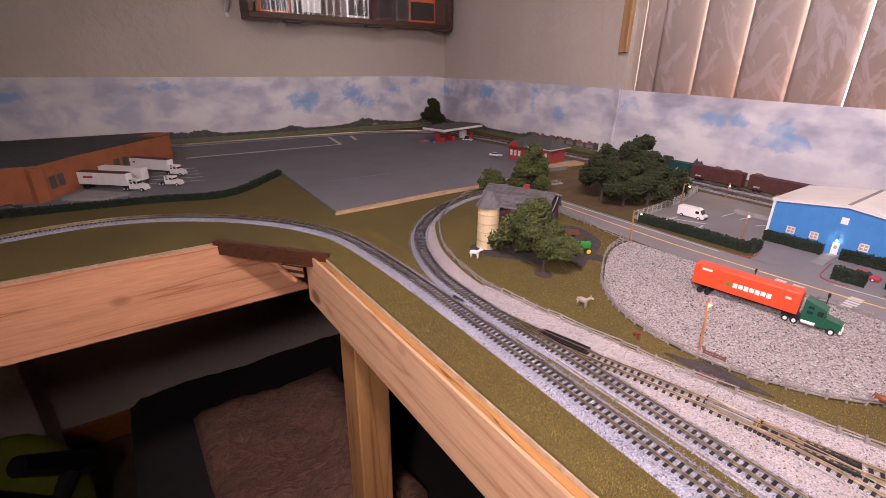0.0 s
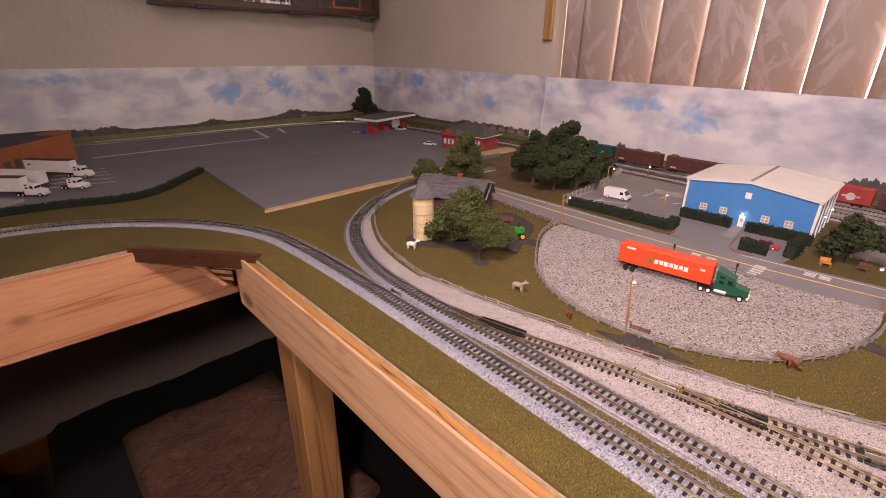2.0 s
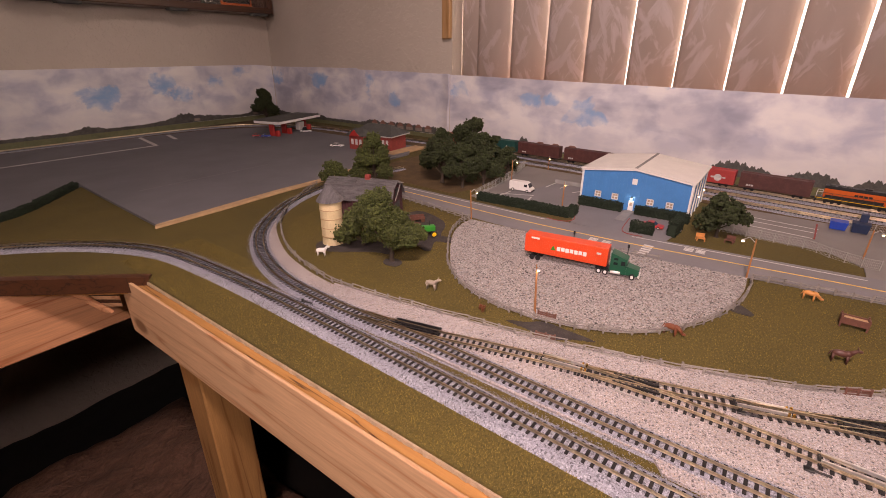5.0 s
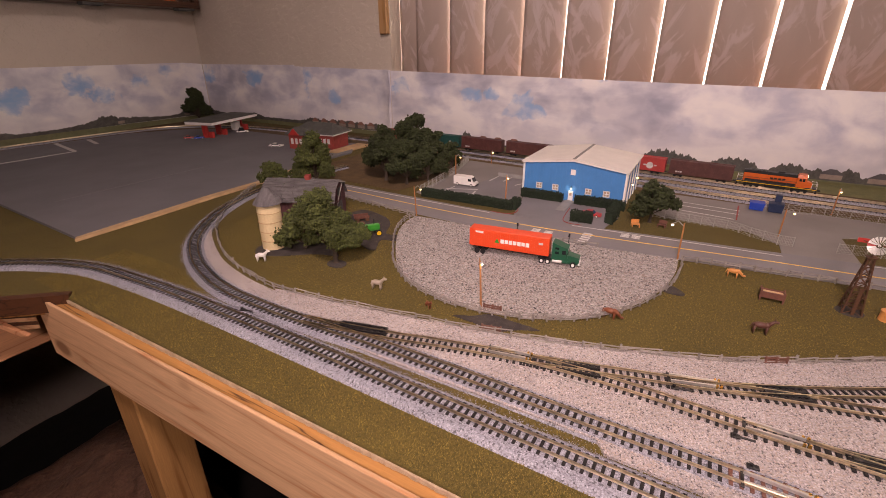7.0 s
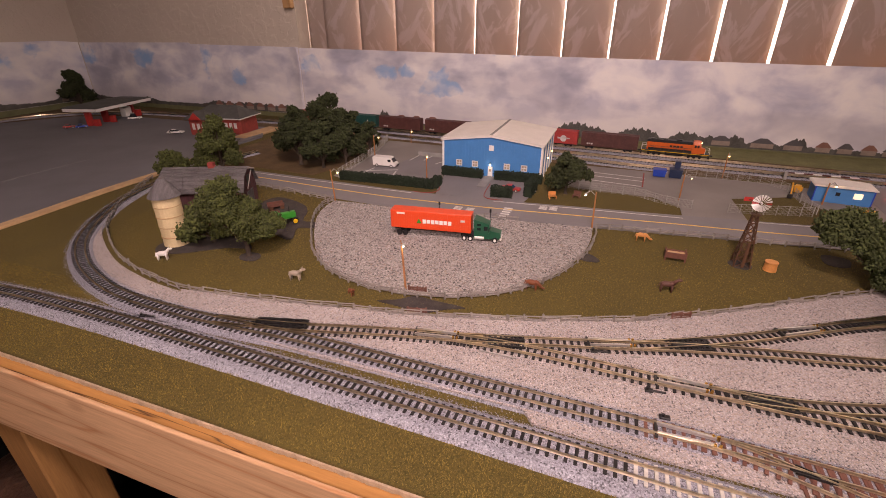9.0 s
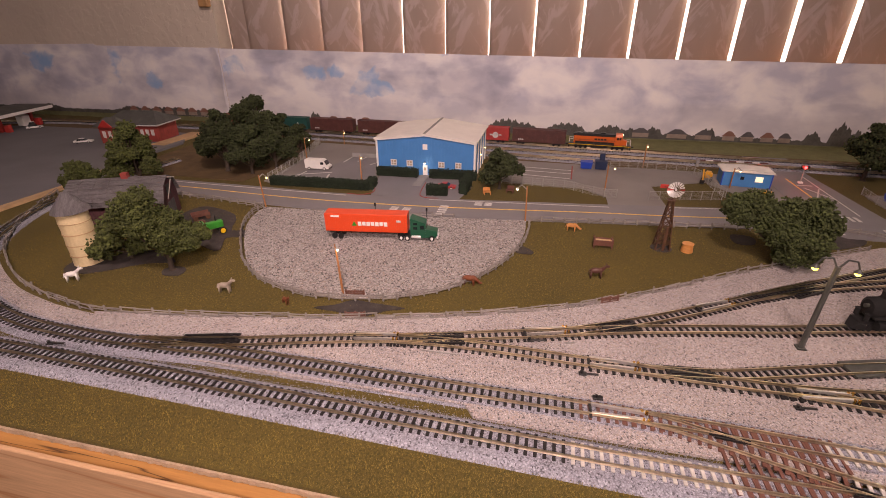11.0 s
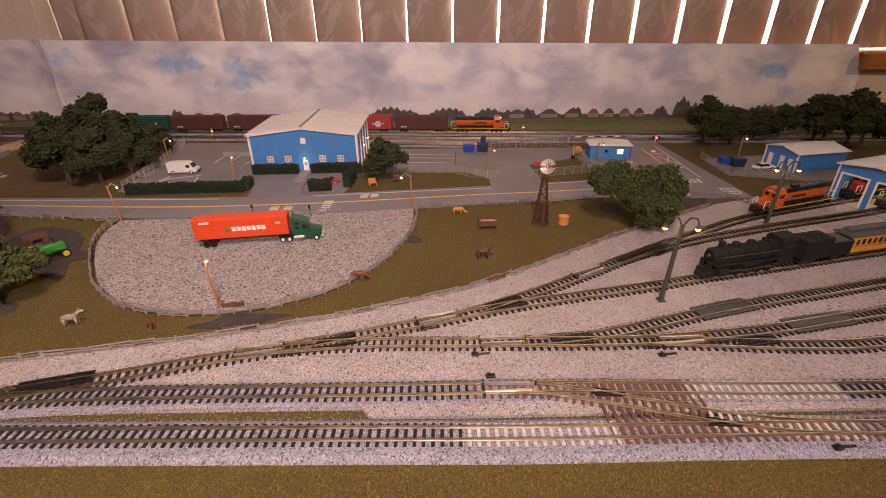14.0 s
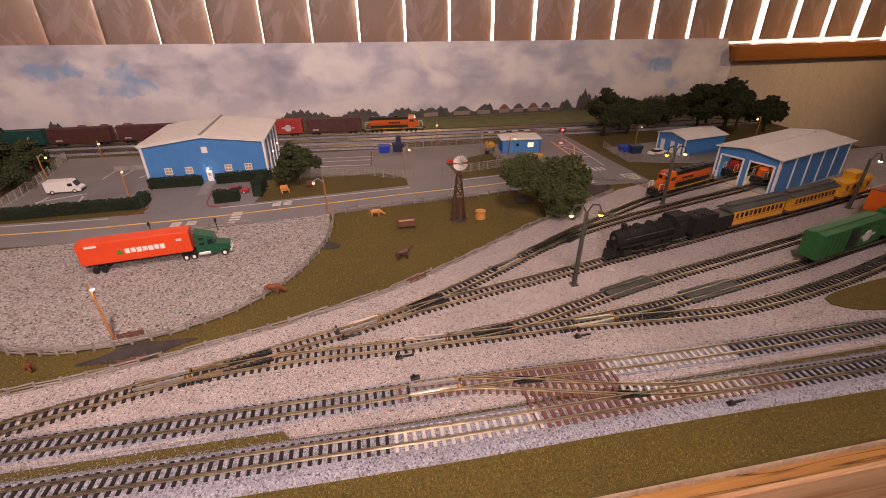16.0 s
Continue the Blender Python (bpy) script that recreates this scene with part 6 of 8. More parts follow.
def roof_slabs(ob, w, x0, x1, eave, apex, over, material, t=0.0022, cap=None):
    for s in (-1, 1):
        ye = s * (w / 2 + over)
        ze = eave - (apex - eave) * over / (w / 2)
        bm = bmesh.new()
        prism(bm, [(0, apex + 0.0004), (ye, ze + 0.0004), (ye, ze + t), (0, apex + t)], x0, x1, lambda u, v, ww: (ww, u, v))
        part("roof", bm, material, ob, "plain white roof slope" if material is M_WHITEROOF else "")
    part("ridge_cap", made(box, x0, -0.0022, apex + t - 0.0006, x1, 0.0022, apex + t + 0.0006, b=0.0003), cap or material, ob)


def pane_window(ob, to, u, v, w, h, lit=False):
    """A framed window with crossing bars at (u, v); to(u, v, depth) gives the place."""
    win = part("window", made(prism, [(u - w / 2 + 0.0005, v - h / 2 + 0.0005), (u + w / 2 - 0.0005, v - h / 2 + 0.0005), (u + w / 2 - 0.0005, v + h / 2 - 0.0005), (u - w / 2 + 0.0005, v + h / 2 - 0.0005)], 0.0001, 0.0005, to),
               M_PANE if not lit else M_BULBYELLOW, ob, "warm dark pane in a white frame")
    for a, b, c, d in ((-w / 2, -h / 2, w / 2, -h / 2 + 0.0014), (-w / 2, h / 2 - 0.0014, w / 2, h / 2), (-w / 2, -h / 2, -w / 2 + 0.0014, h / 2), (w / 2 - 0.0014, -h / 2, w / 2, h / 2),
                       (-0.0005, -h / 2, 0.0005, h / 2), (-w / 2, -0.0005, w / 2, 0.0005)):
        part("frame_bar", made(prism, [(u + a, v + b), (u + c, v + b), (u + c, v + d), (u + a, v + d)], 0.0003, 0.0012, to), M_WHITE, win)


M_PANE = plain("warm_pane", (0.46, 0.36, 0.27), 0.2, var=0.15, scale=200, bump=0)

# the large blue hall
BX, BY, BW, BD = 0.785, 0.168, 0.170, 0.135
hall, bm = gable_hall("blue_building", BX, BY, 0.0, BW, BD, 0.0600, 0.0705, "blue metal hall with white trim and white roof")
part("wall", bm, M_BLUEWALL, hall, "blue ribbed metal walls")
panel_ribs(hall, 0.0, -BW / 2, BW / 2, 0.0600, 0.0705, 0.0)
roof_slabs(hall, BW, -0.004, BD + 0.004, 0.0600, 0.0705, 0.004, M_WHITEROOF, cap=M_CONCRETE)
for s in (-1, 1):
    part("corner_trim", made(box, -0.0014, s * BW / 2 - 0.0016, 0, 0.0016, s * BW / 2 + 0.0016, 0.0605), M_WHITE, hall, "white corner trim")
    bm = bmesh.new()
    prism(bm, [(0, 0.0705), (s * (BW / 2 + 0.003), 0.0597), (s * (BW / 2 + 0.003), 0.0575), (0, 0.0683)], -0.0030, 0.0, lambda u, v, w: (w, u, v))
    part("gable_trim", bm, M_WHITE, hall)


def hall_front(u, v, w):
    return (-w, u, v)


for u in (0.0557, 0.0272, -0.0285, -0.0575):
    pane_window(hall, hall_front, u, 0.0208, 0.0108, 0.0105)
part("vent_panel", made(prism, [(-0.0045, 0.0455), (0.0035, 0.0455), (0.0035, 0.0545), (-0.0045, 0.0545)], 0.0001, 0.0009, hall_front), M_WHITE, hall, "small white square panel")
door = part("door", made(box, -0.0012, -0.0040, 0.0, 0.0, 0.0040, 0.0185, b=0.0002), M_WHITE, hall, "white door under a bright lamp")
part("door_window", made(box, -0.0015, -0.0018, 0.0100, -0.0011, 0.0018, 0.0150), M_PANE, door)
part("door_lamp", made(ball, (-0.0035, 0.0, 0.0225), 0.0012, 2), M_BULBWHITE, hall, "small glowing door lamp")
part("lamp_hood", made(tube, (-0.0035, 0, 0.0250), (-0.0035, 0, 0.0238), 0.0006, 0.0020, 12), M_BLACK, hall)
part("lamp_arm", made(tube, (0, 0, 0.0262), (-0.0036, 0, 0.0250), 0.0004, n=6), M_BLACK, hall)
point_light(BX - 0.007, BY, 0.0215, 0.0035, (1.0, 0.85, 0.65))
for k in range(5):
    part("side_pier", made(box, 0.004 + 0.030 * k, -BW / 2 - 0.0014, 0, 0.009 + 0.030 * k, -BW / 2, 0.0590), M_WHITE, hall, "white upright strip")
part("side_door", made(box, 0.030, -BW / 2 - 0.001, 0, 0.040, -BW / 2 - 0.0001, 0.020), M_WHITE, hall)
for u in (0.045, 0.095):
    part("wall_lamp", made(ball, (u, -BW / 2 - 0.0045, 0.030), 0.0013, 2), M_BULB, hall, "glowing wall lamp")
    part("lamp_bracket", made(tube, (u, -BW / 2, 0.032), (u, -BW / 2 - 0.0045, 0.0315), 0.0004, n=6), M_BLACK, hall)
bm = bmesh.new()
box(bm, 0.726, 0.161, 0.0010, 0.784, 0.175, 0.0018)
solid("front_path", bm, M_CONCRETE, "pale concrete path to the blue hall door", "path")

# the engine shed in the yard
sd, sw = 0.188, 0.084
shed = thing("engine_shed", 0.588, -0.586, 0.0, -72.0, "blue metal engine shed with two open doors and white roof", "building")
# local x runs back along the tracks, the doors stand at x = 0
E_, A_ = 0.0510, 0.0570
bm = bmesh.new()
prism(bm, [(sw / 2, 0), (sw / 2, E_), (sw / 2 - 0.002, E_), (sw / 2 - 0.002, 0)], 0, sd, lambda u, v, w: (w, u, v))
prism(bm, [(-sw / 2, 0), (-sw / 2, E_), (-sw / 2 + 0.002, E_), (-sw / 2 + 0.002, 0)], 0, sd, lambda u, v, w: (w, u, v))
prism(bm, [(-sw / 2, 0), (sw / 2, 0), (sw / 2, E_), (0, A_), (-sw / 2, E_)], sd - 0.002, sd, lambda u, v, w: (w, u, v))
prism(bm, [(-sw / 2, 0.0405), (sw / 2, 0.0405), (sw / 2, E_), (0, A_), (-sw / 2, E_)], 0.0, 0.002, lambda u, v, w: (w, u, v))
for a, b in ((-sw / 2, -0.037), (-0.0045, 0.0045), (0.037, sw / 2)):
    box(bm, 0.0, a, 0, 0.002, b, 0.0405)
part("wall", bm, M_BLUEWALL, shed, "blue ribbed metal walls")
roof_slabs(shed, sw, -0.004, sd + 0.004, E_, A_, 0.004, M_WHITEROOF)
for k in range(4):
    part("roof_vent", made(tube, (0.030 + 0.045 * k, 0, A_ + 0.002), (0.030 + 0.045 * k, 0, A_ + 0.0045), 0.0028, 0.0024, 12), M_WHITE, shed)
for yy in (-sw / 2, -0.037, -0.0045, 0.0045, 0.037, sw / 2):
    part("door_trim", made(box, -0.0012, yy - 0.0010, 0, 0.0, yy + 0.0010, 0.0415 if abs(yy) < 0.04 else E_), M_WHITE, shed, "white door trim")
for a, b in ((-0.037, -0.0045), (0.0045, 0.037)):
    part("door_head", made(box, -0.0012, a, 0.0400, 0.0, b, 0.0420), M_WHITE, shed, "white door head")
for k in range(6):
    for s in (-1, 1):
        part("side_pier", made(box, 0.001 + (sd - 0.006) * k / 5, s * sw / 2, 0, 0.0032 + (sd - 0.006) * k / 5, s * (sw / 2 + 0.0012), E_), M_WHITE, shed, "white upright strip")
bm = bmesh.new()
prism(bm, [(-sw / 2 + 0.001, 0.0002), (sw / 2 - 0.001, 0.0002), (sw / 2 - 0.001, 0.0032), (-sw / 2 + 0.001, 0.0032)], -0.004, sd, lambda u, v, w: (w, u, v))
part("floor_slab", bm, M_CONCRETE, shed)
lx, ly = 0.588 + math.cos(radians(-72)) * 0.06, -0.586 + math.sin(radians(-72)) * 0.06
point_light(lx, ly, 0.046, 0.05, (1.0, 0.72, 0.45))
# added light just inside the doors, without a bulb, to brighten the engines
point_light(0.588 + math.cos(radians(-72)) * 0.012, -0.586 + math.sin(radians(-72)) * 0.012, 0.046, 0.03, (1.0, 0.72, 0.45))
part("shed_bulb", made(ball, (0.060, 0, 0.0500), 0.0014, 2), M_BULB, shed)
# two engines that stand inside
diesel(TRACK_C, -0.65, "red diesel locomotive standing inside the shed", RAIL_TOP, at=(0.6395, -0.647, 108.0))
diesel(TRACK_C2, -0.65, "orange diesel locomotive standing inside the shed", RAIL_TOP, at=(0.6025, -0.663, 108.0))
for ob in [o for o in scene.objects if o.get("label") == "red diesel locomotive standing inside the shed"]:
    for c in ob.children:
        if c.name.split(".")[0] in ("long_hood", "cab", "nose", "hood_top"):
            c.data.materials[0] = M_RED


def plain_hall(name, x, y, rz, w, d, eave, apex, label, windows=(), doors=()):
    ob, bm = gable_hall(name, x, y, rz, w, d, eave, apex, label)
    part("wall", bm, M_BLUEWALL, ob, "blue metal walls")
    roof_slabs(ob, w, -0.003, d + 0.003, eave, apex, 0.003, M_WHITEROOF, 0.0016)
    for s in (-1, 1):
        part("corner_trim", made(box, -0.0010, s * w / 2 - 0.0010, 0, 0.0010, s * w / 2 + 0.0010, eave), M_WHITE, ob)
    return ob


# small blue hall: its long side looks to the camera
office = thing("blue_office", 0.768, -0.612, 0.0, 0.0, "small blue hall with white doors and white roof", "building")
office.matrix_basis = pose(0.803, -0.598, 0.0011, 0, 0, -101)
ow, od, oe, oa = 0.060, 0.092, 0.0285, 0.0345
office.matrix_basis = pose(0.770, -0.600, 0.0011, 0, 0, -80)
bm = bmesh.new()
prism(bm, [(-ow / 2, 0), (ow / 2, 0), (ow / 2, oe), (0, oa), (-ow / 2, oe)], 0.0, od, lambda u, v, w: (w, u, v))
part("wall", bm, M_BLUEWALL, office, "blue metal walls")
roof_slabs(office, ow, -0.003, od + 0.003, oe, oa, 0.003, M_WHITEROOF, 0.0016)
for yy in (-ow / 2, ow / 2):
    part("corner_trim", made(box, -0.0010, yy - 0.0010, 0, 0.0010, yy + 0.0010, oe), M_WHITE, office)
for yy, hgt in ((0.018, 0.019), (-0.004, 0.020), (-0.020, 0.019)):
    part("door", made(box, -0.0008, yy - 0.004, 0, 0.0, yy + 0.004, hgt), M_WHITE, office, "white door")

hut = thing("blue_hut", 0.831, -0.310, 0.0011, 0.0, "small blue hut with a white roof", "hut")
hut.matrix_basis = pose(0.826, -0.343, 0.0011, 0, 0, -6)
bm = bmesh.new()
box(bm, 0, -0.034, 0, 0.034, 0.034, 0.0235, 0.0003)
part("wall", bm, M_BLUEWALL, hut)
bm = bmesh.new()
prism(bm, [(-0.037, 0.0233), (0.037, 0.0233), (0.036, 0.0252), (0, 0.0272), (-0.036, 0.0252)], -0.003, 0.037, lambda u, v, w: (w, u, v))
part("roof", bm, M_WHITEROOF, hut)
part("window", made(box, -0.0008, -0.022, 0.0095, 0.0, -0.012, 0.0175), glow("lit_pane", (1.0, 0.80, 0.55), 1.2), hut, "lit white window")
part("window", made(box, -0.0008, 0.004, 0.0115, 0.0, 0.009, 0.0165), M_GLASS, hut)
for s in (-1, 1):
    part("corner_trim", made(box, -0.0008, s * 0.034 - 0.0008, 0, 0.0008, s * 0.034 + 0.0008, 0.0235), M_BLUE, hut)

# red station building with hipped roofs
station = thing("red_building", 0.905, 0.86, 0.0008, 0.0, "red brick building with a dark grey hipped roof", "building")
station.matrix_basis = pose(0.895, 0.855, 0.0045, 0, 0, 8) @ Matrix.Diagonal((1, 1, 1.38, 1))
part("wall", made(box, -0.010, -0.058, 0, 0.060, 0.058, 0.0270, b=0.0003), M_BRICKRED, station, "red boarded walls")
part("wing", made(box, -0.032, 0.012, 0, 0.0, 0.058, 0.0260, b=0.0003), M_BRICKRED, station)


def hip(bm, x0, y0, x1, y1, z0, z1, inset):
    hull(bm, [(x0, y0, z0), (x1, y0, z0), (x1, y1, z0), (x0, y1, z0), (x0, y0, z0 + 0.0015), (x1, y0, z0 + 0.0015), (x1, y1, z0 + 0.0015), (x0, y1, z0 + 0.0015),
              ((x0 + x1) / 2, y0 + inset, z1), ((x0 + x1) / 2, y1 - inset, z1)])


part("roof", made(hip, -0.018, -0.066, 0.068, 0.066, 0.0268, 0.0440, 0.030), M_GREYROOF, station, "dark grey hipped roof")
part("wing_roof", made(hip, -0.039, 0.006, 0.006, 0.065, 0.0258, 0.0385, 0.018), M_GREYROOF, station)
part("eaves", made(box, -0.0185, -0.0665, 0.0255, 0.0685, 0.0665, 0.0272), M_LINE_W, station, "white eaves")
part("gable", made(prism, [(-0.016, 0.026), (0.016, 0.026), (0, 0.0375)], -0.0405, -0.0385, lambda u, v, w: (w, u + 0.035, v)), M_RED, station, "red gable with white edge")
for k in range(5):
    part("window", made(box, -0.0108, -0.050 + 0.012 * k, 0.010, -0.0100, -0.043 + 0.012 * k, 0.019), M_LINE_W, station)
for k in range(3):
    part("wing_window", made(box, -0.0328, 0.018 + 0.013 * k, 0.009, -0.0320, 0.025 + 0.013 * k, 0.019), M_LINE_W, station)
bm = bmesh.new()
box(bm, 0.865, 0.762, 0.0, 0.99, 0.796, 0.0060, 0.0006)
solid("platform", bm, M_SAND, "low sandy platform beside the red building", "platform")

# fuel station canopy
fuel = thing("fuel_station", 0.935, 1.265, 0.0045, 12.0, "fuel station canopy with white edge and red pumps", "canopy")
fuel.matrix_basis = pose(0.925, 1.255, 0.0045, 0, 0, 14) @ Matrix.Diagonal((1, 1, 1.3, 1))
part("canopy_edge", made(box, -0.100, -0.046, 0.0290, 0.100, 0.046, 0.0350, b=0.0005), M_WHITE, fuel, "white canopy edge")
part("canopy_roof", made(hip, -0.101, -0.047, 0.101, 0.047, 0.0348, 0.0430, 0.040), M_GREYROOF, fuel)
for u in (-0.078, -0.025, 0.070):
    part("column", made(box, u - 0.0035, -0.008, 0, u + 0.0035, 0.008, 0.0292, b=0.0004), M_RED, fuel, "red pump column")
    part("pump", made(box, u - 0.005, -0.026, 0, u + 0.005, -0.014, 0.013, b=0.0006), M_RED, fuel, "red fuel pump")
part("tank_body", made(box, 0.028, -0.016, 0.003, 0.052, 0.0, 0.022, b=0.001), M_WHITE, fuel)
small_car("box_van", 0.955, 1.215, -40, M_WHITE, "small white van under the canopy", 0.0045, L=0.034, h=0.016)
small_car("red_car", 0.812, 1.262, -35, M_RED, "small red car beside the fuel station", 0.0045, L=0.026)

# long rust coloured warehouse
ware = thing("warehouse", 0.0, 0.0, 0.0045, 0.0, "long rust-orange warehouse with a dark flat roof", "warehouse")
front = [(-0.117, 1.040), (-0.075, 1.112), (0.112, 1.345), (0.085, 1.40), (-0.42, 1.40), (-0.42, 1.055), (-0.185, 1.045)]
bm = bmesh.new()
prism(bm, front, 0.0, 0.062, up)
bmesh.ops.triangulate(bm, faces=bm.faces)
part("wall", bm, M_ORANGEBRICK, ware, "rust orange walls")
bm = bmesh.new()
prism(bm, [(x + (0.004 if x < -0.3 else -0.002), y + (-0.003 if y > 1.3 else 0.003)) for x, y in front], 0.0618, 0.0635, up)
bmesh.ops.triangulate(bm, faces=bm.faces)
part("roof", bm, M_FLATROOF, ware, "dark grey flat roof")
d = Vector((0.187, 0.233)).normalized()
nrm = Vector((d.y, -d.x))


def on_ware(u, v, w):
    return (-0.075 + d.x * u + nrm.x * w, 1.112 + d.y * u + nrm.y * w, v)


for u in (-0.070, -0.048, 0.10, 0.125):
    part("window", made(prism, [(u, 0.020), (u + 0.015, 0.020), (u + 0.015, 0.038), (u, 0.038)], 0.0002, 0.0010, on_ware) if u > 0 else made(prism, [(u, 0.018), (u + 0.014, 0.018), (u + 0.014, 0.040), (u, 0.040)], 0.0002, 0.0010,
         lambda a, b, c: (-0.075 + 0.504 * a + 0.864 * c, 1.112 + 0.864 * a - 0.504 * c, b)), M_GREYROOF, ware, "dark barred window")
part("buttress", made(prism, [(-0.130, 1.026), (-0.114, 1.040), (-0.120, 1.047), (-0.137, 1.033)], 0.0, 0.060, up), M_ORANGEBRICK, ware)
part("roof_block", made(prism, [(0.075, 1.30), (0.114, 1.348), (0.085, 1.372), (0.046, 1.324)], 0.062, 0.0665, up), M_ORANGEBRICK, ware, "raised roof block")
bm = bmesh.new()
prism(bm, [(-0.100, 1.030), (-0.034, 0.990), (0.000, 1.012), (-0.062, 1.075)], 0.0045, 0.0095, up)
solid("loading_ramp", bm, M_CONCRETE, "low grey concrete loading ramp", "ramp", kind="")
small_car("black_car", -0.165, 1.005, 0, M_BLACK, "black car beside the warehouse", 0.0045)

# barn and silo
barn = thing("barn", 0.495, 0.500, 0.0, 0.0, "old barn with weathered grey shingles and maroon boards", "barn")
barn.matrix_basis = pose(0.5155, 0.5085, 0.0, 0, 0, -67)
bl, bw = 0.108, 0.056      # along local x, towards the meadow end
bm = bmesh.new()
prism(bm, [(-bw / 2, 0), (bw / 2, 0), (bw / 2, 0.030), (bw / 2 - 0.008, 0.046), (0, 0.055), (-bw / 2 + 0.008, 0.046), (-bw / 2, 0.030)], -bl / 2, bl / 2, lambda u, v, w: (w, u, v))
part("wall", bm, M_MAROON, barn, "maroon weathered boards")
rs = random.Random(9)
for s in (-1, 1):
    for (ya, za), (yb, zb) in (((bw / 2 + 0.004, 0.028), (bw / 2 - 0.008, 0.0475)), ((bw / 2 - 0.008, 0.0475), (0.0, 0.0570))):
        rows = 4
        for k in range(rows):
            f0, f1 = k / rows, (k + 1.12) / rows
            for c in range(7):
                x0 = -bl / 2 - 0.004 + (bl + 0.008) * c / 7
                x1 = x0 + (bl + 0.008) / 7 - 0.0004
                lift = 0.0012 + rs.uniform(0, 0.0007)
                pa = [(x, s * (ya + (yb - ya) * f), za + (zb - za) * f + e) for x in (x0, x1) for f, e in ((f0, lift), (min(f1, 1.0), 0.0003))]
                part("shingle", made(hull, pa + [(p[0], p[1], p[2] + 0.0012) for p in pa]), M_GREYBARN, barn)
part("chimney", made(box, 0.004, -0.004, 0.050, 0.012, 0.004, 0.0645, b=0.0004), M_BRICKRED, barn, "red brick chimney")
part("gable_door", made(box, bl / 2, -0.011, 0.0, bl / 2 + 0.0008, 0.011, 0.024), M_GREYBARN, barn)
# black panel on the boards paints the shade inside the hay opening
part("hay_door", made(box, bl / 2, -0.006, 0.032, bl / 2 + 0.0008, 0.006, 0.046), M_BLACK, barn, "black panel for the open hay door")
part("hay_beam", made(tube, (bl / 2 - 0.002, 0, 0.056), (bl / 2 + 0.012, 0, 0.0555), 0.0010, n=6), M_FENCE, barn)
part("brace", made(tube, (bl / 2 + 0.003, -0.014, 0.030), (bl / 2 + 0.006, 0.004, 0.054), 0.0008, n=6), M_FENCE, barn)
part("side_shed", made(hull, [(x, y, z) for x in (bl / 2 - 0.03, bl / 2 - 0.004) for y, z in ((-bw / 2, 0), (-bw / 2 - 0.016, 0), (-bw / 2 - 0.016, 0.014), (-bw / 2, 0.024))]), M_MAROON, barn)
silo = thing("silo", 0.402, 0.455, 0.0, 20, "cream paper silo, creased, with a grey cone roof", "silo")
bm = bmesh.new()
for k in range(5):
    tube(bm, (0.0004 * (k % 2), 0, 0.0124 * k), (0.0004 * ((k + 1) % 2), 0, 0.0124 * (k + 1) + 0.0004), 0.0148 - 0.0003 * (k % 2), 0.0143 + 0.0004 * (k % 2), 20)
part("shell", bm, M_SILO, silo, "creased cream shell with hoops")
for k in range(1, 5):
    part("hoop", made(tube, (0, 0, 0.0124 * k - 0.0003), (0, 0, 0.0124 * k + 0.0003), 0.0151, 0.0151, 20), M_SAND, silo)
part("roof", made(tube, (0, 0, 0.0610), (0, 0, 0.0810), 0.0185, 0.0035, 12), M_GREYBARN, silo, "weathered grey cone roof")

# ---- lamps ----
def street_lamp(x, y, h, label, arm=(0.0, 0.0), pole=M_POLE, bulb=M_BULB, lean=(0, 0), watts=0.0012, r=0.0011, z=0.0, group="wooden street lamps"):
    """A pole with a short arm to (dx, dy) that carries a bulb."""
    ob = thing("street_lamp", x, y, z, 0, label, "street lamp", group)
    tx, ty = lean
    part("pole", made(tube, (0, 0, 0), (tx, ty, h), r, r * 0.75, 10), pole, ob)
    ax, ay = arm
    bx, by, bz = tx + ax, ty + ay, h - 0.0045
    if ax or ay:
        bm = bmesh.new()
        mid = (tx + ax * 0.55, ty + ay * 0.55, h + 0.0015)
        tube(bm, (tx, ty, h - 0.004), mid, 0.0005, n=6)
        tube(bm, mid, (bx, by, bz + 0.0018), 0.0005, n=6)
        part("arm", bm, M_WIRE, ob)
    part("shade", made(tube, (bx, by, bz + 0.0008), (bx, by, bz + 0.0024), 0.0022, 0.0008, 12), M_WIRE, ob)
    part("bulb", made(ball, (bx, by, bz), 0.0013, 2), bulb, ob, "small glowing bulb")
    if watts:
        point_light(x + bx, y + by, z + bz - 0.0035, watts, (1.0, 0.70, 0.36))
    return ob


W_ = "brown wooden pole with a glowing lamp "
street_lamp(0.828, 0.412, 0.0450, W_ + "beside the car park", (0.002, -0.009))
street_lamp(0.740, 0.267, 0.0430, W_ + "at the car park hedge", (-0.003, -0.003))
street_lamp(0.589, 0.352, 0.0490, W_ + "at the road edge", (0.004, -0.009), lean=(0.0, 0.003))
street_lamp(0.395, 0.150, 0.0535, W_ + "on the gravel edge", (-0.002, -0.003), lean=(0.003, 0.004), bulb=M_BULBWHITE, watts=0.0022)
street_lamp(0.612, -0.012, 0.0500, W_ + "with a long white arm", (0.0, 0.012), lean=(0.0, 0.001), bulb=M_BULBWHITE)
street_lamp(0.766, -0.126, 0.0400, W_ + "behind the mesh fence", (0.0, -0.010))
street_lamp(0.912, -0.205, 0.0420, W_ + "beside the back track", (0.0, -0.002))
street_lamp(0.815, -0.318, 0.0330, W_ + "beside the blue hut", (0.002, -0.010))
street_lamp(0.826, -0.568, 0.0380, W_ + "before the dark trees", (0.0, -0.007))
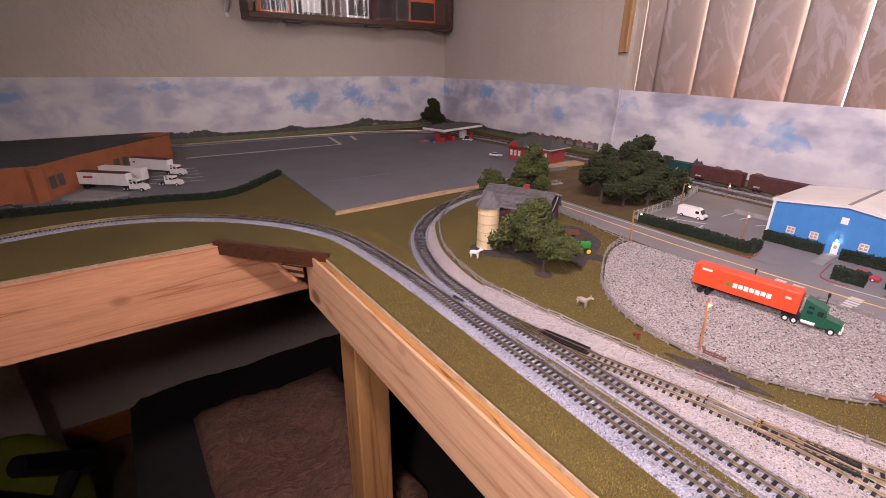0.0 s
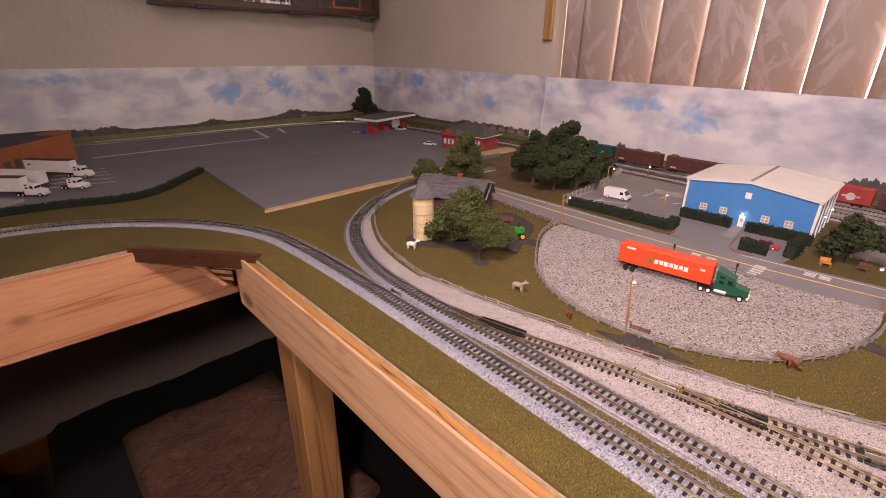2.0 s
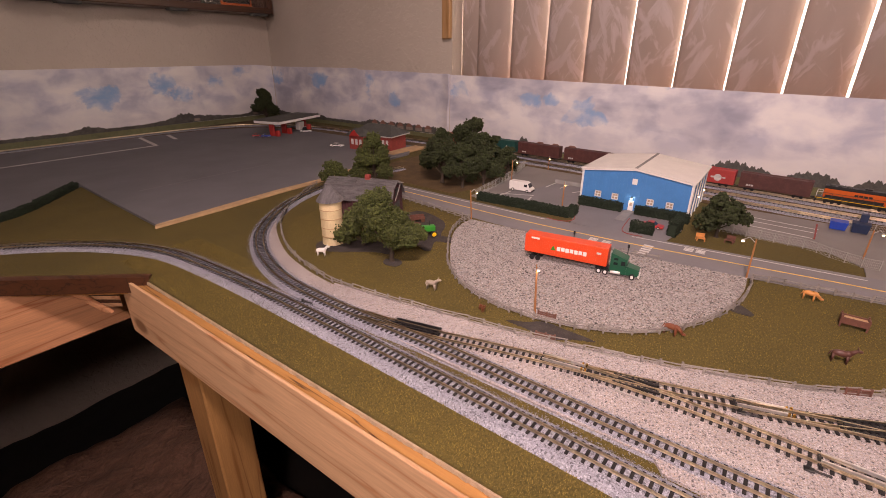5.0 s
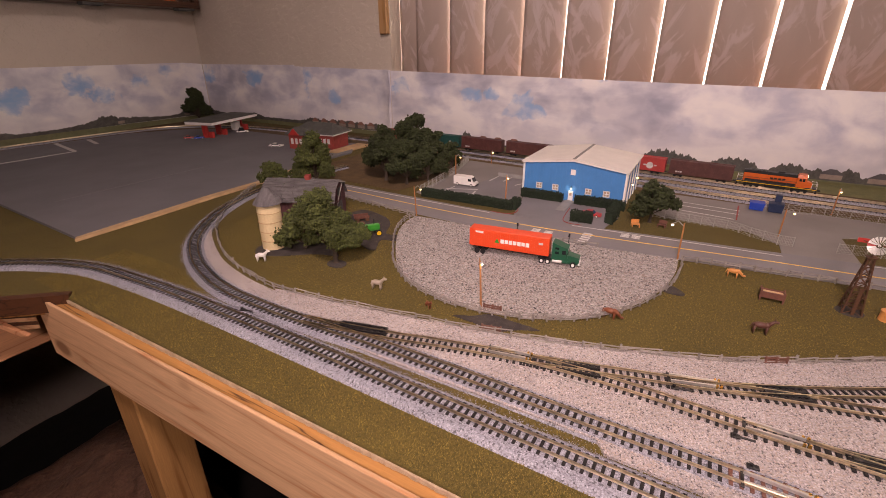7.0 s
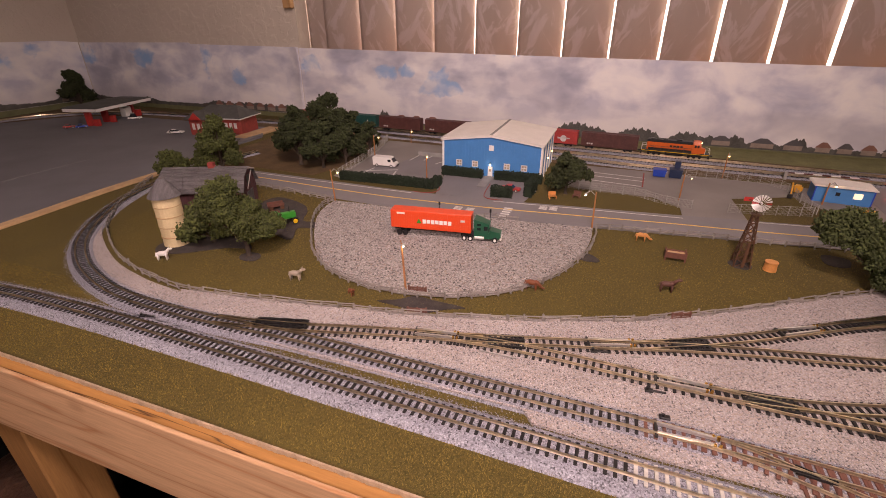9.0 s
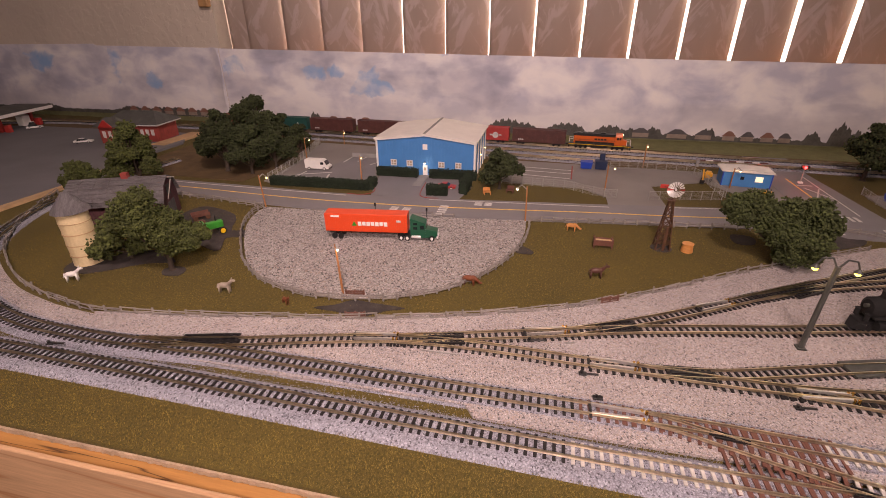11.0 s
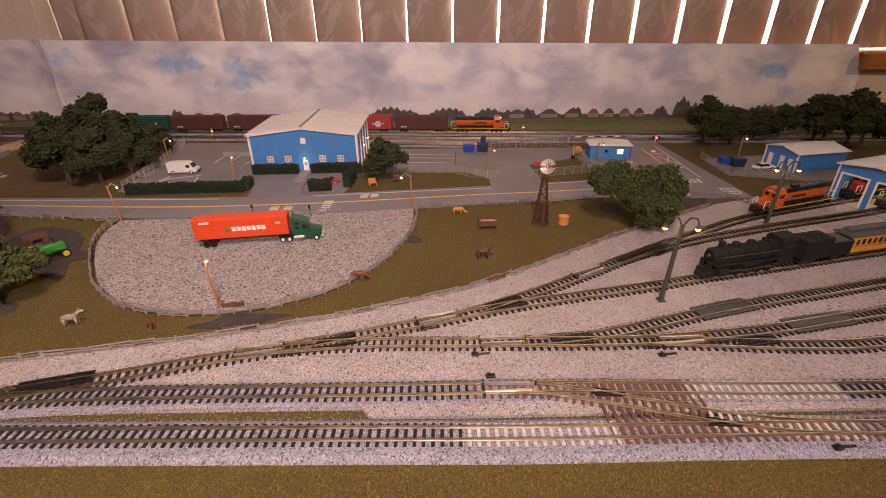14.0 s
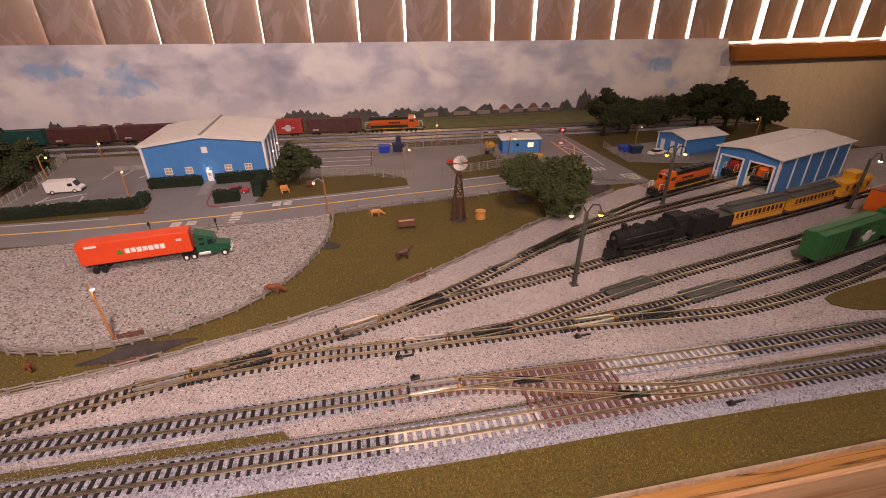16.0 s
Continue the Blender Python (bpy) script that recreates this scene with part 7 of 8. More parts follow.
street_lamp(0.825, -0.826, 0.0400, W_ + "behind the engine shed", (0.0, 0.007))
street_lamp(0.965, 0.395, 0.0300, W_ + "beyond the car park", (0.0, -0.002))


def yard_lamp(x, y, h, lean, arms, label, bulb=M_BULBYELLOW, watts=0.0035):
    ob = thing("yard_lamp", x, y, 0.0024, 0, label, "yard lamp", "dark yard lamps")
    tx, ty = lean
    part("base", made(box, -0.0034, -0.0034, 0, 0.0034, 0.0034, 0.0014, b=0.0003), M_DARKPOLE, ob)
    part("pole", made(tube, (0, 0, 0.001), (tx, ty, h), 0.0022, 0.0019, 8), M_DARKPOLE, ob, "grey-green square pole")
    for (ax, ay) in arms:
        bm = bmesh.new()
        pts = [(tx, ty, h - 0.002), (tx + ax * 0.35, ty + ay * 0.35, h + 0.006), (tx + ax * 0.8, ty + ay * 0.8, h + 0.005), (tx + ax, ty + ay, h - 0.001)]
        for a, b in zip(pts, pts[1:]):
            tube(bm, a, b, 0.0007, n=8)
        part("arm", bm, M_DARKPOLE, ob)
        part("shade", made(tube, (tx + ax, ty + ay, h - 0.0035), (tx + ax, ty + ay, h - 0.0008), 0.0031, 0.0010, 14), M_DARKPOLE, ob)
        part("bulb", made(ball, (tx + ax, ty + ay, h - 0.0042), 0.0022, 2), bulb, ob, "glowing yellow bulb")
        if watts:
            point_light(x + tx + ax, y + ty + ay, h - 0.0075, watts, (1.0, 0.68, 0.28), 0.002)


yard_lamp(0.394, -0.242, 0.073, (0.003, -0.004), [(0.004, 0.012), (0.0, -0.014)], "dark grey-green yard lamp with two yellow bulbs")
yard_lamp(0.552, -0.440, 0.070, (0.003, -0.003), [(0.0, 0.010), (-0.002, -0.014)], "dark yard lamp beside the diesel locomotive")
yard_lamp(0.490, -0.660, 0.062, (0.006, -0.010), [(0.0, -0.016)], "dark yard lamp between the yard tracks", M_BULBWHITE)

# crossing signal
sig = thing("crossing_signal", 0.865, -0.437, 0.0, 0, "level crossing signal with a red light on", "signal")
part("mast", made(tube, (0, 0, 0), (0, 0, 0.030), 0.0008, n=8), M_WIRE, sig)
part("back_plate", made(box, -0.001, -0.006, 0.0245, 0.001, 0.006, 0.0305, b=0.0004), M_BLACK, sig)
part("red_lens", made(ball, (-0.002, 0.0, 0.0275), 0.0021, 2), M_SIGNAL, sig, "glowing red lens")
part("base_box", made(box, -0.003, -0.003, 0, 0.003, 0.003, 0.004, b=0.0004), M_WHITE, sig)
point_light(0.853, -0.437, 0.026, 0.020, (1.0, 0.05, 0.04), 0.002)
gate = thing("crossing_gate", 0.935, -0.30, 0.0, 0, "striped gate arm lying along the back track", "gate")
for k in range(9):
    part("arm_piece", made(box, -0.0008, -0.0125 * (k + 1), 0.012, 0.0008, -0.0125 * k, 0.0138), M_WHITE if k % 2 else M_OXIDE, gate)
part("arm_post", made(box, -0.002, -0.003, 0, 0.002, 0.002, 0.014, b=0.0004), M_WIRE, gate)


# ---- fences ----
POST = finish(made(box, -0.0008, -0.0008, 0, 0.0008, 0.0008, 0.0085, b=0.0002), "post", M_FENCE)
RAIL = finish(made(tube, (0, 0, 0), (1, 0, 0), 0.00058, 0.00058, 6), "fence_rail", M_FENCE)


def rail_fence(pts, label, step=0.0155, seed=1, rails=(0.0030, 0.0052, 0.0073)):
    line = spline(pts, step)
    ob = thing("rail_fence", 0, 0, 0, 0, label, "fence", "rail fences")
    r = random.Random(seed)
    prev = None
    for p, q in zip(line, list(line[1:]) + [None]):
        o = new("post", POST)
        o.parent = ob
        o.matrix_basis = pose(p[0], p[1], 0, r.uniform(-9, 9), r.uniform(-9, 9), r.uniform(0, 90)) @ Matrix.Diagonal((1, 1, r.uniform(0.85, 1.15), 1))
        if q is None:
            continue
        L = math.hypot(q[0] - p[0], q[1] - p[1])
        a = math.degrees(math.atan2(q[1] - p[1], q[0] - p[0]))
        for z in rails:
            o = new("fence_rail", RAIL)
            o.parent = ob
            dz = r.uniform(-0.0009, 0.0009)
            o.matrix_basis = pose(p[0] + r.uniform(-0.0006, 0.0006), p[1] + r.uniform(-0.0006, 0.0006), z + dz, 0, -math.degrees(math.atan2(r.uniform(-0.0009, 0.0009), L)), a + r.uniform(-1.5, 1.5)) @ Matrix.Diagonal((L * 1.06, 1, 1, 1))
    return ob


F_LOW = [(0.580, 0.708), (0.523, 0.675), (0.470, 0.638), (0.405, 0.578), (0.352, 0.490), (0.329, 0.418), (0.321, 0.362), (0.325, 0.305), (0.334, 0.248), (0.345, 0.184), (0.356, 0.124), (0.370, 0.068), (0.389, 0.006), (0.411, -0.055), (0.438, -0.109),
         (0.474, -0.170), (0.518, -0.239), (0.560, -0.316), (0.605, -0.398)]
rail_fence(F_LOW, "weathered grey split rail fence along the track", seed=2)
F_GRAVEL = [(0.590, 0.356), (0.562, 0.357), (0.526, 0.346), (0.476, 0.316), (0.432, 0.282), (0.402, 0.243), (0.387, 0.198), (0.385, 0.152), (0.396, 0.101), (0.425, 0.051), (0.468, 0.016), (0.524, -0.008), (0.575, -0.017), (0.616, -0.017)]
rail_fence(F_GRAVEL, "weathered split rail fence round the gravel lot", 0.013, seed=3)
rail_fence([(0.616, -0.018), (0.624, -0.08), (0.632, -0.15), (0.637, -0.22), (0.644, -0.29)], "weathered grey split rail fence along the road", seed=4)
rail_fence([(0.590, 0.357), (0.598, 0.42), (0.607, 0.50), (0.618, 0.58)], "weathered grey split rail fence along the road", seed=5)
rail_fence([(0.596, 0.172), (0.600, 0.125), (0.606, 0.082)], "weathered split rail fence behind the truck", seed=6)
rail_fence([(0.66, -0.40), (0.645, -0.44), (0.60, -0.46)], "weathered fence near the crossing", seed=7)
for x, y, rz in ((0.360, 0.123, -77), (0.394, 0.137, -80), (0.433, -0.100, -63), (0.645, -0.33, -80)):
    g = thing("field_gate", x, y, 0.0, rz, "small rusty brown field gate in the fence", "gate", "field gates")
    for z in (0.0025, 0.0048, 0.0070):
        part("bar", made(box, -0.0085, -0.0006, z - 0.0006, 0.0085, 0.0006, z + 0.0006), M_TIE_BROWN, g)
    for u in (-0.0085, 0.0085, 0.0):
        part("upright", made(box, u - 0.0008, -0.0009, 0, u + 0.0008, 0.0009, 0.0085), M_TIE_BROWN, g)


def mesh_fence(pts, label, h=0.0135, step=0.016):
    """Pale wire fencing: posts, rails and a close grid of wires."""
    line = spline(pts, step) if len(pts) > 2 else np.array([np.array(pts[0]) + (np.array(pts[1]) - np.array(pts[0])) * k / max(1, round(math.dist(*pts) / step)) for k in range(max(1, round(math.dist(*pts) / step)) + 1)])
    ob = thing("wire_fence", 0, 0, 0.0, 0, label, "fence", "wire fences")
    for p in line:
        part("post", made(tube, (p[0], p[1], 0), (p[0], p[1], h + 0.001), 0.00055, n=6), M_WIRE, ob)
    bm = bmesh.new()
    for p, q in zip(line, line[1:]):
        n = 10
        for k in range(n):
            a = p + (q - p) * k / n
            tube(bm, (a[0], a[1], 0.0008), (a[0], a[1], h), 0.00014, n=3)
        for z in (0.0010, h * 0.25, h * 0.5, h * 0.75, h):
            tube(bm, (p[0], p[1], z), (q[0], q[1], z), 0.00030 if z == h else 0.00014, n=3)
    part("wire_mesh", bm, M_WIRE, ob)


mesh_fence([(0.695, 0.412), (0.775, 0.418), (0.86, 0.428), (0.965, 0.452)], "pale wire fence beside the car park", 0.016)
mesh_fence([(0.770, 0.035), (0.765, -0.03), (0.763, -0.068), (0.745, -0.095), (0.735, -0.122)], "pale wire fence along the lawn")
mesh_fence([(0.733, -0.122), (0.733, -0.139)], "pale wire fence end")
mesh_fence([(0.735, -0.185), (0.745, -0.235), (0.757, -0.29)], "pale wire fence along the paved yard")
mesh_fence([(0.89, -0.13), (0.90, -0.245), (0.87, -0.285), (0.80, -0.292), (0.768, -0.298)], "pale wire fence round the paved yard")
mesh_fence([(0.737, -0.505), (0.775, -0.499), (0.825, -0.503)], "grey low wall of the small lot", 0.012, 0.02)
mesh_fence([(0.72, -0.60), (0.737, -0.505)], "grey low fence of the small lot", 0.012, 0.02)


# ---- hedges and trees ----
def hedge(pts, w, h, label, seed=1, z=0.0, dens=1.0, size=0.0014):
    line = spline(pts, 0.004) if len(pts) > 2 else spline([pts[0], tuple((np.array(pts[0]) + np.array(pts[1])) / 2), pts[1]], 0.004)
    ob = thing("hedge", 0, 0, z, 0, label, "hedge", "hedges")
    bm = bmesh.new()
    sweep(bm, line, [(-w / 2 * 0.85, 0), (w / 2 * 0.85, 0), (w / 2 * 0.8, h * 0.9), (-w / 2 * 0.8, h * 0.9)])
    part("core", bm, M_HEDGE, ob)
    rg = np.random.default_rng(seed)
    n = int(len(line) * 0.004 / 0.001 * (2 * h + w) / 0.001 * 0.30 * dens)
    t = rg.uniform(0, len(line) - 1.001, n)
    i = t.astype(int)
    f = (t - i)[:, None]
    p = line[i] * (1 - f) + line[i + 1] * f
    _, nr = normals(line)
    s = rg.uniform(0, 2 * h + w, n)
    off = np.where(s < h, -w / 2, np.where(s > h + w, w / 2, s - h - w / 2))
    zz = np.where(s < h, s, np.where(s > h + w, 2 * h + w - s, h)) + rg.normal(0, 0.0006, n)
    p = p + nr[i] * (off + rg.normal(0, 0.0006, n))[:, None]
    tagged(crumbs("leaves", np.stack([p[:, 0], p[:, 1], np.maximum(zz, 0.0003)], 1), rg.uniform(0.6, 1.3, n) * size, M_HEDGE, ob, seed=seed), kind="stuff")
    return ob


hedge([(0.690, 0.404), (0.694, 0.32), (0.696, 0.236)], 0.012, 0.0135, "dark green hedge along the car park", 1)
hedge([(0.696, 0.236), (0.715, 0.238), (0.722, 0.240)], 0.012, 0.0140, "dark green hedge end at the car park", 2)
hedge([(0.772, 0.250), (0.774, 0.178)], 0.012, 0.0140, "dark green hedge before the blue hall", 3)
hedge([(0.775, 0.158), (0.779, 0.078)], 0.012, 0.0140, "dark green hedge before the blue hall", 4)
hedge([(0.693, 0.142), (0.695, 0.110)], 0.014, 0.0150, "dark green low hedge beside the forecourt", 5)
hedge([(0.702, 0.088), (0.745, 0.086)], 0.011, 0.0200, "dark green upright hedge beside the lawn", 6)
hedge([(-0.60, 1.01), (-0.20, 0.980), (0.03, 0.950), (0.158, 0.928), (0.292, 1.056)], 0.010, 0.0105, "long dark green hedge edging the tarmac", 7, 0.0, 0.7, 0.0018)


def tree(x, y, h, r, label, seed, lobes_=7, leaf=M_LEAF, trunk=0.35, dens=1.0, size=0.0024, lean=(0.0, 0.0), squash=1.0, rx=1.0, ry=1.0, group="model trees", crown_lift=0.0, shape=(), across=(0.655, -0.756)):
    """A model tree: trunk, limbs, and a clumpy crown with gaps."""
    ob = thing("tree", x, y, 0.0, 0, label, "tree", group)
    rg = np.random.default_rng(seed)
    lobes = int(lobes_ * 1.8)
    th = h * trunk
    lx, ly = lean
    bm = bmesh.new()
    tube(bm, (0, 0, 0), (lx * 0.3, ly * 0.3, th), h * 0.035, h * 0.024, 9)
    tube(bm, (0, 0, -0.0002), (0, 0, h * 0.02), h * 0.06, h * 0.035, 9)
    cs = []
    for k, (s, f, zc, lr) in enumerate(shape):
        c = np.array([across[0] * s - across[1] * f, across[1] * s + across[0] * f, zc])
        cs.append((c, lr))
        tube(bm, (0, 0, th * 0.8), tuple(c), h * 0.014, h * 0.006, 6)
    for k in range(0 if shape else lobes):
        a = 2.4 * k + rg.uniform(-0.4, 0.4)
        f = (k + 0.5) / lobes
        rad = r * (0.80 * (1 - f) ** 0.6 + 0.04) * rg.uniform(0.62, 1.22)
        zc = th + (h - th) * (0.16 + 0.66 * f + rg.uniform(-0.09, 0.09)) + crown_lift * h
        lr = r * (0.44 - 0.17 * f) * rg.uniform(0.75, 1.25)
        c = np.array([math.cos(a) * rad * rx + lx * f, math.sin(a) * rad * ry + ly * f, min(zc, h - lr * 0.7)])
        cs.append((c, lr))
        tube(bm, (lx * 0.3, ly * 0.3, th * rg.uniform(0.75, 1.0)), tuple(c), h * 0.014, h * 0.006, 6)
    part("trunk", bm, M_TRUNK, ob, "dark brown trunk with limbs")
    P_, S_ = [], []
    for c, lr in cs:
        n = int(dens * 4 * math.pi * lr * lr / (size * size) * 0.62)
        v = rg.normal(size=(n, 3))
        v /= np.linalg.norm(v, axis=1)[:, None]
        bumpy = 1 + 0.16 * np.sin(v[:, 0] * 7 + c[0] * 90 + seed) * np.sin(v[:, 1] * 6 + seed * 2) + 0.12 * np.sin(v[:, 2] * 9 + seed)
        rr = lr * bumpy * rg.uniform(0.72, 1.12, n)
        q = v * rr[:, None] * np.array([rx, ry, 0.80 * squash]) + c
        P_.append(q)
        S_.append(rg.uniform(0.6, 1.35, n) * size)
    P_, S_ = np.concatenate(P_), np.concatenate(S_)
    ok = P_[:, 2] > th * 0.55
    crumbs("crown", P_[ok], S_[ok], leaf, ob, seed=seed, label="uneven clumps of foliage")
    core = bmesh.new()
    for c, lr in cs:
        ball(core, tuple(c), lr * 0.74, 2, rx, ry, 0.8 * squash)
    part("crown_core", core, leaf, ob)
    return ob


# lobes: across the meadow, away from it, height, radius
tree(0.404, 0.350, 0.090, 0.036, "bright green ragged tree beside the barn", 11, 8, trunk=0.2, dens=1.2, size=0.0015,
     shape=((-0.019, 0.004, 0.066, 0.019), (-0.024, 0.018, 0.072, 0.014), (-0.011, 0.008, 0.081, 0.013), (-0.016, -0.008, 0.058, 0.013), (0.000, 0.010, 0.052, 0.019), (0.002, -0.008, 0.043, 0.015),
            (0.020, 0.004, 0.037, 0.015), (0.031, 0.008, 0.037, 0.010), (0.022, -0.010, 0.033, 0.011), (0.006, -0.004, 0.031, 0.013), (-0.034, 0.010, 0.058, 0.011), (0.004, 0.024, 0.046, 0.014), (0.038, 0.002, 0.034, 0.007)))
tree(0.418, 0.415, 0.062, 0.030, "green bushy tree before the barn wall", 12, 6, trunk=0.12)
tree(0.640, 0.608, 0.106, 0.036, "green tree behind the barn", 13, 9, trunk=0.18, size=0.0021)
tree(0.600, 0.672, 0.052, 0.026, "low green tree behind the barn", 14, 5, trunk=0.15)
for i, (x, y, h, r) in enumerate(((0.740, 0.520, 0.110, 0.044), (0.790, 0.490, 0.142, 0.044), (0.735, 0.468, 0.088, 0.036), (0.840, 0.470, 0.092, 0.034), (0.800, 0.560, 0.094, 0.038), (0.775, 0.445, 0.078, 0.030), (0.86, 0.44, 0.070, 0.022))):
    tree(x, y, h, r, "dark green tree in the grove beside the road", 20 + i, 7, M_LEAF_DARK, 0.18, 0.9, 0.0023)
tree(0.742, 0.036, 0.066, 0.030, "dark green tree beside the blue hall", 31, 7, M_LEAF_DARK, 0.22)
tree(0.5462, -0.2861, 0.080, 0.036, "ragged green tree near the wind pump, crown low to the ground", 32, 8, M_LEAF_MID, 0.15, 1.2, size=0.0016, across=(-0.46, -0.888),
     shape=((-0.053, 0.002, 0.056, 0.015), (-0.037, 0.006, 0.061, 0.017), (-0.022, 0.0, 0.051, 0.017), (-0.046, -0.006, 0.050, 0.013), (-0.006, 0.002, 0.063, 0.014), (0.014, 0.004, 0.068, 0.013), (0.026, 0.002, 0.055, 0.013),
            (-0.004, -0.006, 0.042, 0.019), (0.018, -0.004, 0.037, 0.017), (0.004, -0.006, 0.022, 0.015), (0.019, 0.0, 0.020, 0.013), (-0.014, 0.004, 0.036, 0.013), (0.0, 0.016, 0.045, 0.018), (-0.030, 0.016, 0.050, 0.014)))
for i, (x, y, h, r) in enumerate(((0.905, -0.545, 0.098, 0.034), (0.915, -0.605, 0.070, 0.034), (0.94, -0.665, 0.062, 0.032), (0.95, -0.72, 0.068, 0.028), (0.905, -0.755, 0.102, 0.032), (0.875, -0.795, 0.112, 0.036), (0.90, -0.845, 0.092, 0.032), (0.86, -0.875, 0.074, 0.034),
                                (0.935, -0.80, 0.09, 0.03))):
    tree(x, y, h, r * 1.12, "very dark green tree on the meadow", 40 + i, 7, M_LEAF_DARK, 0.24, 0.8, 0.0026, group="dark trees by the window end")
tree(1.045, 1.555, 0.124, 0.040, "dense dark green tree in the room corner", 51, 9, M_LEAF_DARK, 0.16, 1.1, 0.0034)


# ---- meadow things ----
def animal(name, x, y, rz, s, material, label, neck=0.35, graze=False):
    """A small farm figure, one plain mesh."""
    bm = bmesh.new()
    ball(bm, (0, 0, 0.0086), 0.0034, 2, 1.9, 0.85, 0.95)
    ball(bm, (0.0045, 0, 0.0092), 0.0030, 2, 1.0, 0.85, 1.0)
    for u in (-0.0050, 0.0050):
        for v in (-0.0017, 0.0017):
            tube(bm, (u, v, 0), (u * 0.95, v, 0.0080), 0.0007, 0.0013, 7)
    hd = (0.0108, 0, 0.0050) if graze else (0.0095, 0, 0.0145)
    tube(bm, (0.0055, 0, 0.0100), hd, 0.0022, 0.0014, 8)
    ball(bm, (hd[0] + 0.0012, 0, hd[2] - 0.0004), 0.0016, 2, 1.6, 0.9, 0.9)
    for v in (-0.0008, 0.0008):
        tube(bm, (hd[0], v, hd[2] + 0.001), (hd[0] - 0.0004, v * 1.5, hd[2] + 0.003), 0.0005, 0.0002, 5)
    tube(bm, (-0.0062, 0, 0.0100), (-0.0080, 0, 0.0050), 0.0006, 0.0004, 6)
    bmesh.ops.scale(bm, vec=(s, s, s), verts=bm.verts)
    ob = solid(name, bm, material, label, "farm figure", kind="", smooth=True)
    ob.matrix_basis = pose(x, y, 0.0, 0, 0, rz)


M_HORSE = plain("brown_figure", (0.20, 0.06, 0.025), 0.5, var=0.2, scale=200)
M_HORSE2 = plain("dark_brown_figure", (0.10, 0.04, 0.03), 0.5, var=0.2, scale=200)
M_DONKEY = plain("grey_beige_figure", (0.36, 0.30, 0.24), 0.6, var=0.2, scale=200)
M_TAN = plain("tan_orange_figure", (0.62, 0.27, 0.08), 0.5, var=0.15, scale=200)
animal("goat_figure", 0.363, 0.434, -60, 0.92, M_WHITE, "white plastic goat figure beside the silo")
animal("donkey_figure", 0.376, 0.266, -80, 0.95, M_DONKEY, "pale grey plastic donkey figure on the meadow")
animal("foal_figure", 0.370, 0.197, -120, 0.62, M_HORSE, "small brown plastic foal figure by the fence")
animal("horse_figure", 0.440, 0.034, -95, 0.95, M_HORSE, "brown plastic horse figure grazing by the fence", graze=True)
animal("horse_figure", 0.481, -0.091, -85, 1.0, M_HORSE2, "dark brown plastic horse figure on the meadow")
animal("cow_figure", 0.598, -0.070, -95, 0.9, M_TAN, "tan orange plastic cow figure on the meadow", graze=True)

mill = thing("wind_pump", 0.569, -0.171, 0.0, 0, "brown lattice wind pump with a silver wheel", "wind pump")
part("foot", made(tube, (0, 0, 0), (0, 0, 0.0008), 0.012, 0.011, 16), M_DIRT, mill)
H = 0.060
corners = [(sx, sy) for sx, sy in ((-1, -1), (1, -1), (1, 1), (-1, 1))]


def at(c, z):
    k = 0.0078 - 0.0056 * z / H
    return (c[0] * k, c[1] * k, z)


for c in corners:
    part("leg", made(tube, at(c, 0), at(c, H), 0.0008, 0.0007, 6), M_BROWN, mill)
for k in range(6):
    z0, z1 = H * k / 6, H * (k + 1) / 6
    for c, d_ in zip(corners, corners[1:] + corners[:1]):
        part("cross_brace", made(tube, at(c, z0), at(d_, z1), 0.0005, n=5), M_BROWN, mill)
        part("cross_brace", made(tube, at(d_, z0), at(c, z1), 0.0005, n=5), M_BROWN, mill)
        part("girt", made(tube, at(c, z1), at(d_, z1), 0.0005, n=5), M_BROWN, mill)
part("ladder", made(box, -0.0092, -0.0014, 0, -0.0084, 0.0014, 0.030), M_BROWN, mill)
part("platform", made(box, -0.0042, -0.0042, H - 0.001, 0.0042, 0.0042, H, b=0.0002), M_BROWN, mill)
part("mast", made(tube, (0, 0, H), (0, 0, 0.074), 0.0008, n=8), M_BROWN, mill)
hub = Vector((-0.004, -0.001, 0.0725))
wheel_ = part("wheel_hub", made(tube, tuple(hub), tuple(hub + Vector((0.003, 0, 0))), 0.0012, n=10), M_SILVER, mill)
for k in range(18):
    a0 = 2 * math.pi * k / 18
    bm = bmesh.new()
    p = []
    for rr, wd in ((0.0024, 0.12), (0.0090, 0.135)):
        for s, dx in ((-1, -0.0004), (1, 0.0008)):
            a1 = a0 + s * wd
            p += [(hub.x + dx, hub.y + math.cos(a1) * rr, hub.z + math.sin(a1) * rr), (hub.x + dx + 0.0003, hub.y + math.cos(a1) * rr, hub.z + math.sin(a1) * rr)]
    hull(bm, p)
    part("blade", bm, M_SILVER if k % 9 else M_RED, wheel_)
part("tail_vane", made(box, 0.004, 0.0050, 0.0712, 0.0046, 0.0135, 0.0755), M_RED, mill, "small red tail vane")
part("tail_rod", made(tube, tuple(hub), (0.0042, 0.009, 0.0732), 0.0004, n=6), M_BROWN, mill)

